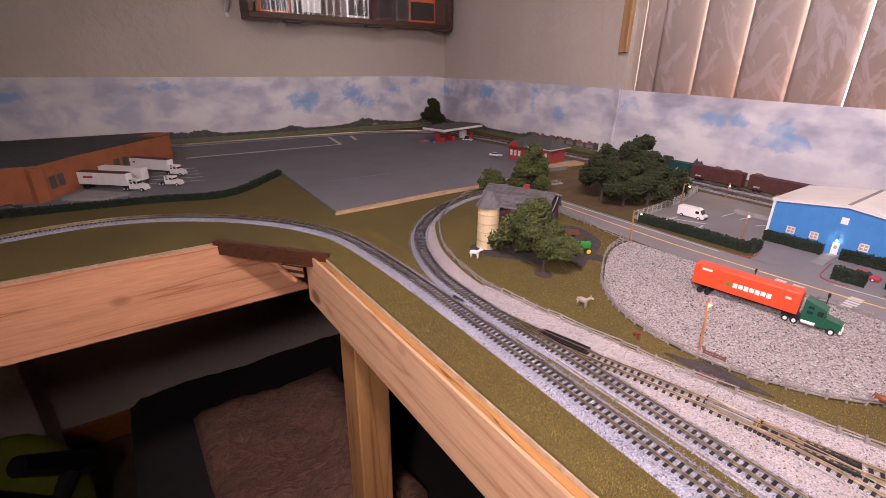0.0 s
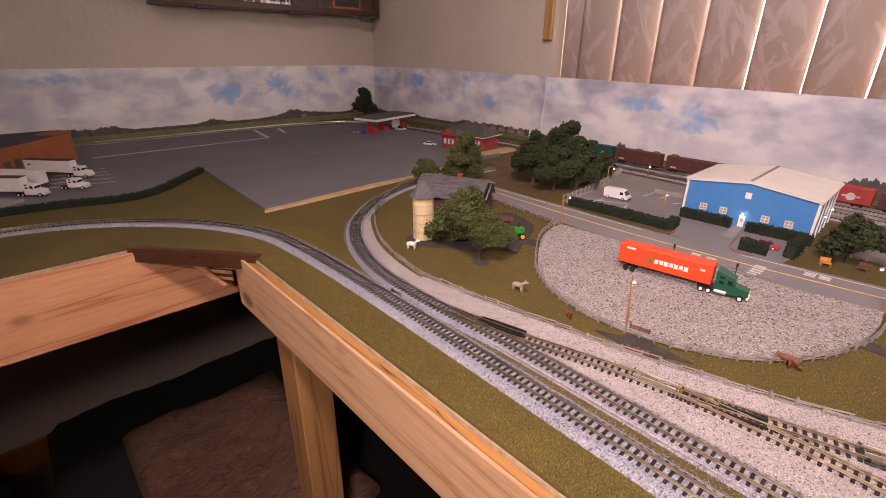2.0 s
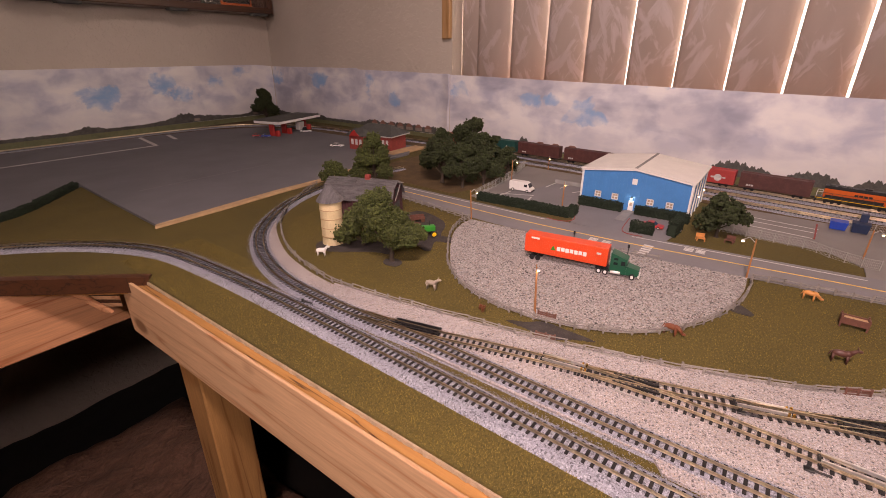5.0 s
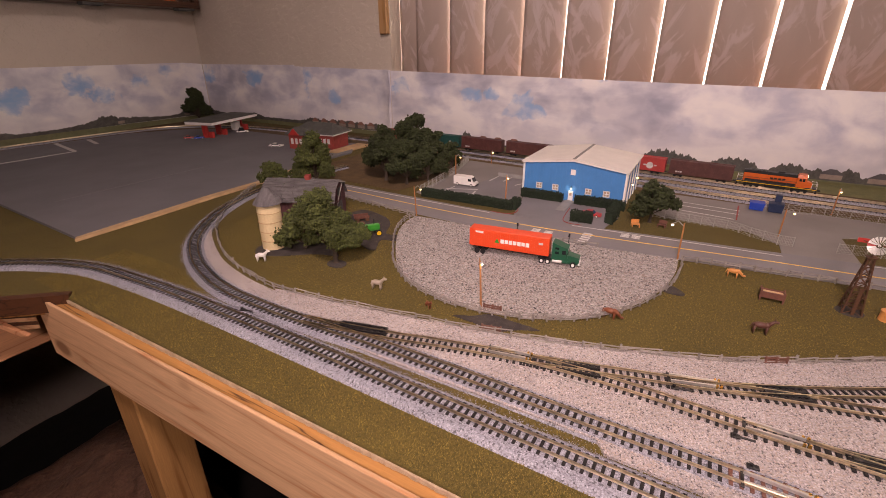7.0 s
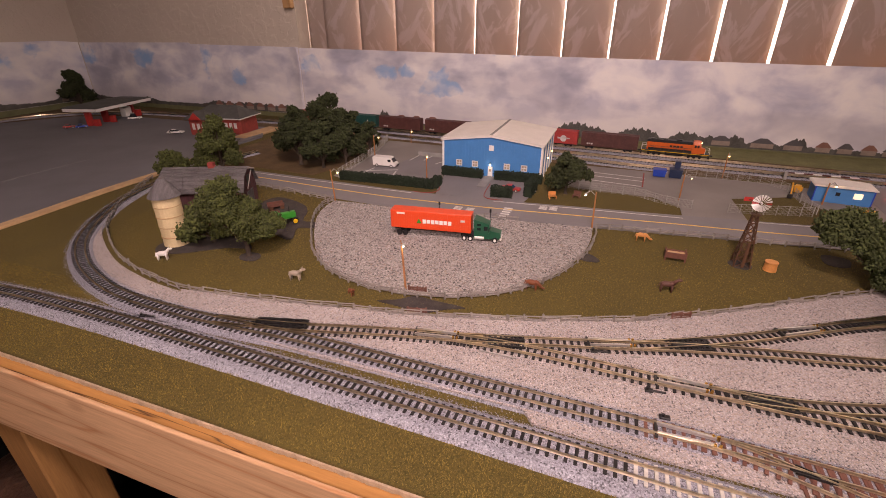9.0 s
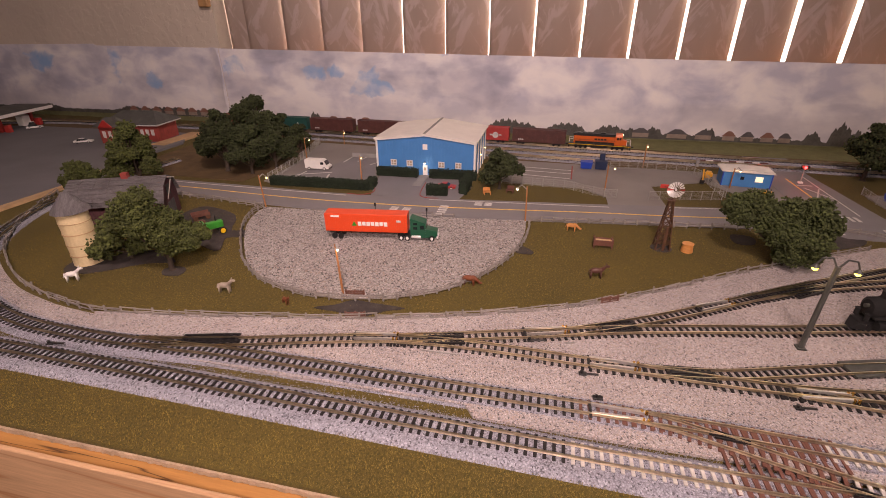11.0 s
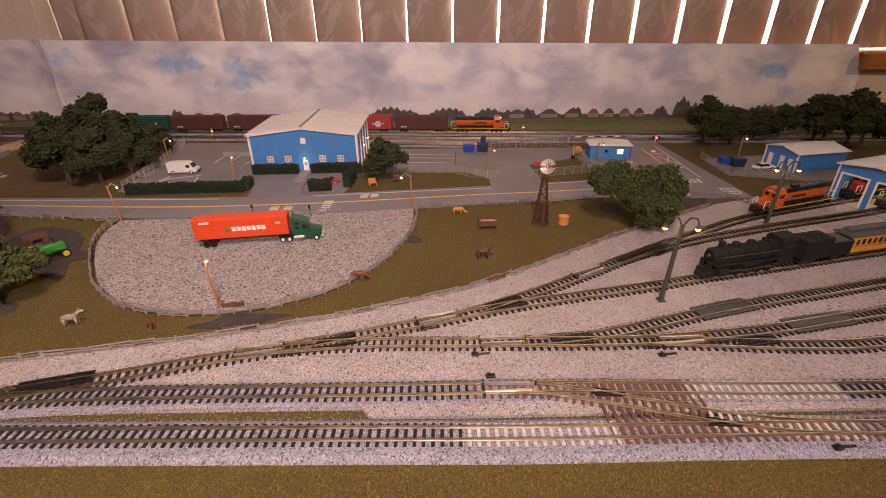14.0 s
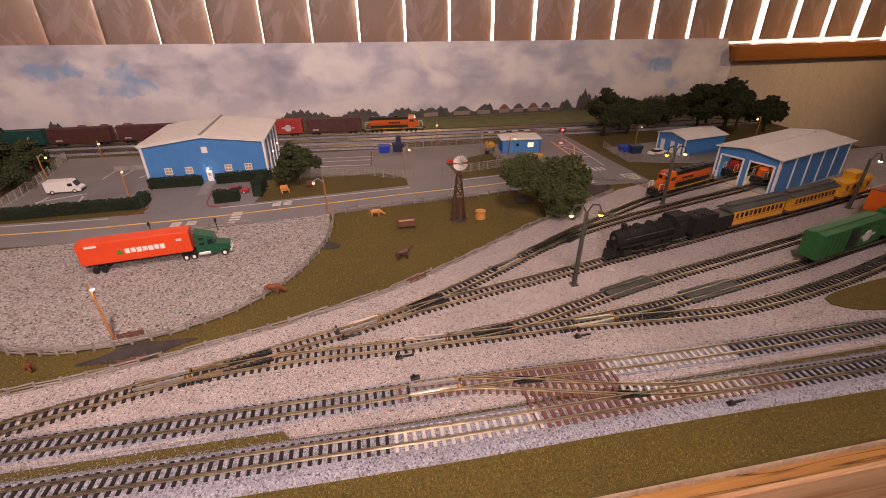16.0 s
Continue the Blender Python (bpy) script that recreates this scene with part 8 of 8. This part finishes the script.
tr = thing("hay_rack", 0.557, -0.1045, 0.0, -90, "brown wooden hay rack on the meadow", "hay rack")
for s in (-1, 1):
    part("side_board", made(box, -0.0105, s * 0.0045 - 0.0005, 0.004, 0.0105, s * 0.0045 + 0.0005, 0.0105), M_TIE_BROWN, tr)
    part("end_board", made(box, s * 0.0105 - 0.0005, -0.005, 0.003, s * 0.0105 + 0.0005, 0.005, 0.0115), M_TIE_BROWN, tr)
    for e in (-1, 1):
        part("leg", made(box, s * 0.0100 - 0.0007, e * 0.0045 - 0.0007, 0, s * 0.0100 + 0.0007, e * 0.0045 + 0.0007, 0.0125), M_TIE_BROWN, tr)
part("hay", made(box, -0.0098, -0.0038, 0.0045, 0.0098, 0.0038, 0.0095, b=0.001), M_SAND, tr)
tub = thing("water_tub", 0.566, -0.198, 0.0, 0, "orange plastic water tub with hoops", "tub")
for k in range(3):
    part("hoop", made(tube, (0, 0, 0.0030 * k), (0, 0, 0.0030 * k + 0.0027), 0.0066 - 0.0003 * k, 0.0062 - 0.0003 * k, 20), M_TAN, tub)
part("rim", made(tube, (0, 0, 0.0088), (0, 0, 0.0100), 0.0062, 0.0064, 20), M_TAN, tub)

tractor = thing("farm_tractor", 0.487, 0.371, 0.0010, -35, "green toy tractor with yellow wheels on dark earth", "tractor")
tractor.scale = (1.7, 1.7, 1.7)
part("hood", made(box, 0.0, -0.0022, 0.0045, 0.0125, 0.0022, 0.0095, b=0.0006), M_TRACTOR, tractor)
part("seat_body", made(box, -0.0075, -0.0030, 0.0045, 0.0, 0.0030, 0.0080, b=0.0006), M_TRACTOR, tractor)
part("fender", made(box, -0.0085, -0.0062, 0.0090, 0.0005, 0.0062, 0.0100, b=0.0004), M_TRACTOR, tractor)
part("seat", made(box, -0.0050, -0.0018, 0.0080, -0.0025, 0.0018, 0.0115, b=0.0004), M_YELLOWPAINT, tractor)
part("steering", made(tube, (-0.0005, 0, 0.0085), (-0.0020, 0, 0.0125), 0.0004, n=6), M_BLACK, tractor)
part("exhaust", made(tube, (0.0080, 0, 0.0090), (0.0080, 0, 0.0140), 0.0004, n=6), M_BLACK, tractor)
for s in (-1, 1):
    part("rear_tyre", made(tube, (-0.0040, s * 0.0045, 0.0050), (-0.0040, s * 0.0068, 0.0050), 0.0050, 0.0050, 18), M_BLACK, tractor)
    part("rear_rim", made(tube, (-0.0040, s * 0.0046, 0.0050), (-0.0040, s * 0.0070, 0.0050), 0.0036, 0.0036, 16), M_YELLOWPAINT, tractor)
    part("front_tyre", made(tube, (0.0105, s * 0.0030, 0.0026), (0.0105, s * 0.0045, 0.0026), 0.0026, 0.0026, 14), M_BLACK, tractor)
    part("front_rim", made(tube, (0.0105, s * 0.0031, 0.0026), (0.0105, s * 0.0047, 0.0026), 0.0018, 0.0018, 12), M_YELLOWPAINT, tractor)
wagon = thing("hay_wagon", 0.535, 0.416, 0.0010, -40, "brown wooden farm wagon on dark earth", "wagon")
part("bed", made(box, -0.011, -0.0055, 0.0042, 0.011, 0.0055, 0.0055, b=0.0003), M_TIE_BROWN, wagon)
for s in (-1, 1):
    part("side", made(box, -0.011, s * 0.0055 - 0.0004, 0.0055, 0.011, s * 0.0055 + 0.0004, 0.0090), M_TIE_BROWN, wagon)
    for u in (-0.0075, 0.0075):
        part("wheel", made(tube, (u, s * 0.0060, 0.0030), (u, s * 0.0072, 0.0030), 0.0030, 0.0030, 14), M_BROWN, wagon)
box_ = thing("wooden_crate", 0.515, 0.402, 0.0010, -30, "reddish brown wooden crate beside the wagon", "crate")
for k in range(3):
    part("slat", made(box, -0.006, -0.004 + 0.003 * k, 0, 0.006, -0.0016 + 0.003 * k, 0.0055, b=0.0003), M_TIE_BROWN, box_)

# lawn and yard furniture
for x, y, rz, m_, lab in ((0.713, 0.052, 20, M_TAN, "orange wooden garden table on the lawn"), (0.728, 0.018, -10, M_TIE_BROWN, "brown wooden garden bench under a tree")):
    b = thing("garden_bench", x, y, 0.0, rz, lab, "bench", "garden benches")
    part("seat", made(box, -0.0045, -0.0055, 0.0040, 0.0045, 0.0055, 0.0052, b=0.0003), m_, b)
    part("backrest", made(box, 0.0038, -0.0055, 0.0050, 0.0046, 0.0055, 0.0100, b=0.0003), m_, b)
    for s in (-1, 1):
        for e in (-1, 1):
            part("leg", made(box, s * 0.0038 - 0.0006, e * 0.0048 - 0.0006, 0, s * 0.0038 + 0.0006, e * 0.0048 + 0.0006, 0.0042), m_, b)
for x, y, m_, h, lab in ((0.884, -0.104, M_BLUE, 0.0115, "bright blue waste container"), (0.884, -0.129, M_NAVY, 0.0135, "dark blue waste container"), (0.789, -0.525, M_BLUE, 0.010, "blue waste container by the low wall"), (0.778, -0.537, M_NAVY, 0.013, "dark waste container by the low wall")):
    b = thing("waste_container", x, y, 0.0011, -3, lab, "waste container", "waste containers")
    part("bin", made(hull, [(sx * k, sy * k2, z) for z, k, k2 in ((0.001, 0.0075, 0.0090), (h, 0.0088, 0.0102)) for sx in (-1, 1) for sy in (-1, 1)]), m_, b)
    part("lid", made(box, -0.0092, -0.0106, h, 0.0092, 0.0106, h + 0.0013, b=0.0004), m_, b)
b = thing("waste_container", 0.893, -0.131, 0.0011, -3, "tall dark blue bin behind the others", "waste container", "waste containers")
part("bin", made(box, -0.0045, -0.0045, 0, 0.0045, 0.0045, 0.026, b=0.0008), M_NAVY, b)
dig = thing("excavator", 0.848, -0.293, 0.0011, -20, "yellow and black excavator beside the blue hut", "excavator")
part("cab", made(box, -0.006, -0.005, 0.006, 0.004, 0.003, 0.0165, b=0.0008), M_YELLOW, dig)
part("engine_cover", made(box, 0.003, -0.007, 0.006, 0.012, 0.006, 0.012, b=0.0010), M_YELLOW, dig)
for s in (-1, 1):
    part("crawler", made(box, -0.008, s * 0.006 - 0.002, 0, 0.011, s * 0.006 + 0.002, 0.0055, b=0.0016), M_BLACK, dig)
part("boom", made(tube, (-0.004, 0.005, 0.012), (-0.016, 0.006, 0.022), 0.0015, 0.0012, 8), M_YELLOW, dig)
part("stick", made(tube, (-0.016, 0.006, 0.022), (-0.023, 0.004, 0.006), 0.0012, 0.0009, 8), M_YELLOW, dig)
part("bucket", made(box, -0.026, 0.001, 0.001, -0.019, 0.008, 0.007, b=0.0010), M_BLACK, dig)
boat = thing("yellow_skip", 0.790, -0.360, 0.0011, 0, "bright yellow skip beside the blue hut", "skip")
part("tub", made(hull, [(0.007 * math.cos(a) * k, 0.0105 * math.sin(a) * k, z) for z, k in ((0.0005, 0.65), (0.0055, 1.0)) for a in [2 * math.pi * i / 14 for i in range(14)]]), M_YELLOWPAINT, boat)
part("inside", made(hull, [(0.0058 * math.cos(a), 0.0088 * math.sin(a), z) for z in (0.0054, 0.0058) for a in [2 * math.pi * i / 14 for i in range(14)]]), M_YELLOW, boat)
for x, y in ((0.602, 0.192), (0.598, 0.118)):
    p_ = thing("sign_post", x, y, 0.0012, 0, "thin dark sign post at the road edge", "post", "sign posts")
    part("post", made(tube, (0, 0, 0), (0, 0, 0.0145), 0.0005, n=6), M_BLACK, p_)
    part("plate", made(box, -0.0005, -0.0012, 0.010, 0.0005, 0.0012, 0.0148), M_BLACK, p_)

# ---- display case on the far wall ----
case = thing("display_case", 0.0, 0.0, 0.0, 0, "dark walnut wall display case with glass doors and model boxes", "display case")
CX0, CX1, CY, CZ = 0.385, 1.108, WY - 0.095, 0.356
part("bottom_board", made(box, CX0, CY, CZ, CX1, WY, CZ + 0.018, b=0.002), M_CABINET, case)
part("back_board", made(box, CX0, WY - 0.008, CZ + 0.018, CX1, WY - 0.001, CZ + 0.50), M_CABINET, case)
for x in (CX0, CX1 - 0.016):
    part("side_board", made(box, x, CY, CZ + 0.0182, x + 0.016, WY - 0.009, CZ + 0.50, b=0.001), M_CABINET, case)
part("top_board", made(box, CX0, CY, CZ + 0.50, CX1, WY, CZ + 0.518, b=0.002), M_CABINET, case)
for k in range(3):
    x = CX0 + 0.10 + 0.27 * k
    part("clip", made(box, x, CY - 0.010, CZ - 0.008, x + 0.055, CY + 0.02, CZ - 0.0005, b=0.002), M_GREYROOF, case, "small clear clip under the board")
gl, gt, gb, gco = nodes_of("clear_glass")
gb.inputs["Transmission Weight"].default_value = 1.0
gb.inputs["Roughness"].default_value = 0.02
for x0, x1, y in ((CX0 + 0.017, 0.76, CY + 0.006), (0.74, CX1 - 0.017, CY + 0.012)):
    pane = part("glass_door", made(box, x0, y, CZ + 0.019, x1, y + 0.003, CZ + 0.498), gl, case, "clear sliding glass door")
    pane.visible_shadow = False
rs = random.Random(21)
boxes = [(0.43, 0.09, M_LOCO_ORANGE), (0.54, 0.07, M_BLACK), (0.70, 0.08, M_SILVER), (0.80, 0.06, M_OXIDE), (0.95, 0.11, M_LOCO_ORANGE), (0.87, 0.05, M_GREYROOF)]
for x, w, m_ in boxes:
    ob = thing("model_box", x + 0.04, WY - 0.048, CZ + 0.0185, rs.uniform(-4, 4), "packed model box in the display case", "box", "model boxes")
    h = rs.uniform(0.07, 0.10)
    part("carton", made(box, -w / 2, -0.022, 0, w / 2, 0.022, h, b=0.001), m_, ob)
    part("front_panel", made(box, -w / 2 + 0.006, -0.0236, 0.008, w / 2 - 0.006, -0.0222, h - 0.012, b=0.0004), M_BLACK if m_ is not M_BLACK else M_SILVER, ob)
for k in range(9):
    bm = bmesh.new()
    tube(bm, (0.455 + 0.016 * k, WY - 0.075, CZ + 0.0185), (0.455 + 0.016 * k + rs.uniform(-0.002, 0.002), WY - 0.075, CZ + 0.40), 0.002, n=8)
    solid("white_rod", bm, M_WHITE, "thin white rod standing in the case", "rod", "white rods", kind="")
hook = thing("wall_bracket", 0.345, WY - 0.03, 0.36, 0, "grey metal wall bracket beside the case", "bracket")
part("plate", made(box, -0.006, 0.024, 0.0, 0.006, 0.0298, 0.12, b=0.001), M_SILVER, hook)
part("arm", made(hull, [(-0.004, -0.03, 0.055), (0.004, -0.03, 0.055), (-0.004, 0.024, 0.012), (0.004, 0.024, 0.012), (-0.004, 0.024, 0.055), (0.004, 0.024, 0.055)]), M_SILVER, hook)

# ---- under the bench ----
bm = bmesh.new()
box(bm, -2.2, WY - 0.014, FLOOR_Z, 1.13, WY - 0.001, FLOOR_Z + 0.09, 0.003)
solid("baseboard", bm, M_SILL, "varnished wooden baseboard", "baseboard")


def draped(name, x0, y0, x1, y1, z, drop, material, label, category, seed, bumpy=0.012, n=46, soft=0.06):
    """A cloth that lies over something and hangs at its sides."""
    bm = bmesh.new()
    g = []
    for i in range(n + 1):
        row = []
        for j in range(n + 1):
            u, v = i / n, j / n
            x, y = x0 + (x1 - x0) * u, y0 + (y1 - y0) * v
            e = min(u, 1 - u, v, 1 - v)
            k = max(0.0, 1 - e * max(x1 - x0, y1 - y0) / soft)
            h = z - drop * k ** 2.2 + bumpy * noise.noise((x * 9, y * 9, seed)) + bumpy * 0.4 * noise.noise((x * 27, y * 27, seed + 3))
            row.append(bm.verts.new((x, y, h)))
        g.append(row)
    for i in range(n):
        for j in range(n):
            bm.faces.new((g[i][j], g[i + 1][j], g[i + 1][j + 1], g[i][j + 1]))
    ring = [g[i][0] for i in range(n + 1)] + [g[n][j] for j in range(1, n + 1)] + [g[i][n] for i in range(n - 1, -1, -1)] + [g[0][j] for j in range(n - 1, 0, -1)]
    low = [bm.verts.new((v.co.x, v.co.y, FLOOR_Z)) for v in ring]
    for a in range(len(ring)):
        b = (a + 1) % len(ring)
        bm.faces.new((ring[a], low[a], low[b], ring[b]))
    bm.faces.new(low)
    return solid(name, bm, material, label, category, kind="", smooth=True)


draped("covered_chest", -0.105, 0.50, 1.05, 1.16, -0.515, 0.03, M_CLOTH, "large chest under a black cloth below the table", "chest", 3)
def fur_material():
    m, t, b, co = nodes_of("brown_curly_fur")
    wave = noise_node(t, co.outputs["Object"], 38, 4, 0.55, (1.0, 1.5, 1.0))
    wave.inputs["Distortion"].default_value = 1.6
    hair = noise_node(t, co.outputs["Object"], 240, 4, 0.7)
    base = ramp_node(t, wave.outputs[0], [(0.3, (0.10, 0.046, 0.027)), (0.5, (0.15, 0.074, 0.045)), (0.7, (0.20, 0.104, 0.066))]).outputs[0]
    base = mixed(t, base, ramp_node(t, hair.outputs[0], [(0.3, (0.6,) * 3), (0.7, (1.0,) * 3)]).outputs[0], 1.0, "MULTIPLY")
    t.links.new(base, b.inputs["Base Color"])
    b.inputs["Roughness"].default_value = 0.95
    bump_node(t, b, wave.outputs[0], 1.0, 0.012)
    return m


M_FUR = fur_material()
draped("fur_throw", 0.015, 0.52, 0.345, 0.975, -0.475, 0.03, M_FUR, "brown fluffy throw over a low seat below the table", "throw", 5, 0.016, 80, 0.05)
bm = bmesh.new()
box(bm, -0.46, 1.44, FLOOR_Z, -0.33, 1.60, -0.30, 0.004)
solid("side_partition", bm, M_WALL, "beige boxed corner of the wall", "wall")
bag = thing("sports_bag", -0.345, 1.18, FLOOR_Z, 10, "lime and black fabric bag standing under the table", "bag")
bm = bmesh.new()
ball(bm, (0, 0, 0.20), 0.2, 3, 0.62, 0.42, 1.05)
part("body", bm, M_LIME, bag, "", True)
for a, b in (((-0.05, -0.10, 0.36), (0.10, -0.06, 0.16)), ((0.10, -0.05, 0.30), (-0.06, -0.085, 0.10)), ((0.02, -0.10, 0.40), (0.125, 0.0, 0.26))):
    part("strap", made(tube, a, b, 0.022, 0.03, 10), M_BLACK, bag, "broad black strap")

# ---- loose cover: turf and stones ----
rg = np.random.default_rng(77)


def blades(name, xy, h, material, label, z=0.0, seed=3, width=0.0003):
    """Short bent fibres, each one a thin three-sided sliver."""
    r = np.random.default_rng(seed)
    n = len(xy)
    a = r.uniform(0, 2 * np.pi, n)
    ln = h * r.uniform(0.5, 1.3, n)
    tilt = r.uniform(0.15, 1.0, n)
    base = np.stack([xy[:, 0], xy[:, 1], np.full(n, z)], 1)
    side = np.stack([-np.sin(a), np.cos(a), np.zeros(n)], 1) * width
    tip = base + np.stack([np.cos(a) * tilt * ln, np.sin(a) * tilt * ln, ln * 0.75], 1)
    v = np.stack([base - side, base + side, tip], 1).reshape(-1, 3)
    ob = raw(name, v, np.arange(3 * n).reshape(-1, 3), material)
    return tagged(ob, label, "grass", kind="stuff")


def scatter(n, x0, x1, y0, y1):
    return np.stack([rg.uniform(x0, x1, n), rg.uniform(y0, y1, n)], 1)


def off_line(p, pts, d):
    line = spline(pts, 0.008)
    best = np.full(len(p), 9.0)
    for q in line:
        best = np.minimum(best, (p[:, 0] - q[0]) ** 2 + (p[:, 1] - q[1]) ** 2)
    return best > d * d


front = scatter(100000, EDGE_X + 0.001, 0.30, -0.5, 0.62)
front = front[off_line(front, TRACK_A, 0.0165) & off_line(front, TRACK_B, 0.0165) & ~inside(yard, front)]
blades("front_turf", front, 0.0016, M_TURF, "short olive turf fibres along the layout front")
meadow_line = [(x, y) for x, y in F_LOW[3:]] + [(0.63, -0.30), (0.625, -0.10), (0.614, 0.0), (0.60, 0.20), (0.60, 0.40), (0.60, 0.60)]
mead = scatter(110000, 0.32, 0.64, -0.38, 0.62)
mead = mead[inside(meadow_line, mead) & ~inside(gravel, mead)]
blades("meadow_turf", mead, 0.0014, M_TURF, "short olive turf fibres on the meadow", seed=9)
stones = scatter(30000, 0.385, 0.62, -0.02, 0.36)
stones = stones[inside(gravel, stones)]


def stone_material(name, light):
    m, t, b, co = nodes_of(name)
    g = t.nodes.new("ShaderNodeNewGeometry")
    tone = ramp_node(t, g.outputs["Random Per Island"], [(0.0, shade(light, 0.16)), (0.14, shade(light, 0.55)), (0.6, light), (0.97, shade(light, 1.15)), (1.0, shade(light, 1.35))]).outputs[0]
    n = noise_node(t, co.outputs["Object"], 700, 2)
    tone = mixed(t, tone, ramp_node(t, n.outputs[0], [(0.3, (0.75, 0.72, 0.70)), (0.7, (1.0,) * 3)]).outputs[0], 1.0, "MULTIPLY")
    t.links.new(tone, b.inputs["Base Color"])
    b.inputs["Roughness"].default_value = 0.75
    return m


M_STONE = stone_material("loose_gravel_stones", (0.42, 0.39, 0.38))
M_GRIT = stone_material("loose_ballast_grit", (0.49, 0.445, 0.445))
M_BEDGRIT = stone_material("loose_lavender_grit", (0.35, 0.352, 0.41))
tagged(crumbs("gravel_stones", np.column_stack([stones, np.full(len(stones), 0.0024)]), rg.uniform(0.0007, 0.0014, len(stones)), M_STONE, flat=0.7, seed=5), "loose grey crushed stones of the gravel lot", "gravel", kind="stuff")
grit = scatter(90000, 0.27, 0.62, -0.62, 0.36)
grit = grit[inside(yard, grit)]
tagged(crumbs("yard_grit", np.column_stack([grit, np.full(len(grit), 0.0025)]), rg.uniform(0.00025, 0.0005, len(grit)), M_GRIT, flat=0.7, seed=6), "loose pale grit of the yard ballast", "ballast", kind="stuff")


def bed_grit(pts, seed, n):
    r = np.random.default_rng(seed)
    line = spline(pts, 0.004)
    _, nr = normals(line)
    i = r.integers(0, len(line), n)
    o = r.uniform(-0.0158, 0.0158, n)
    z = np.where(np.abs(o) < 0.0108, 0.0030, 0.0030 * (0.0160 - np.abs(o)) / 0.0052)
    p = line[i] + nr[i] * o[:, None] + r.normal(0, 0.0018, (n, 2)) * np.array([1, 1]) * 0.6
    return np.column_stack([p, z + 0.0001])


both = np.concatenate([bed_grit([q for q in TRACK_A if q[1] < 0.9 and q[0] > -0.1 and q[1] > -0.75], 8, 42000), bed_grit([q for q in TRACK_B if q[1] > -0.75], 9, 42000)])
tagged(crumbs("track_grit", both, rg.uniform(0.00025, 0.0005, len(both)), M_BEDGRIT, flat=0.7, seed=7), "loose pale grit on the ballast beds", "ballast", kind="stuff")
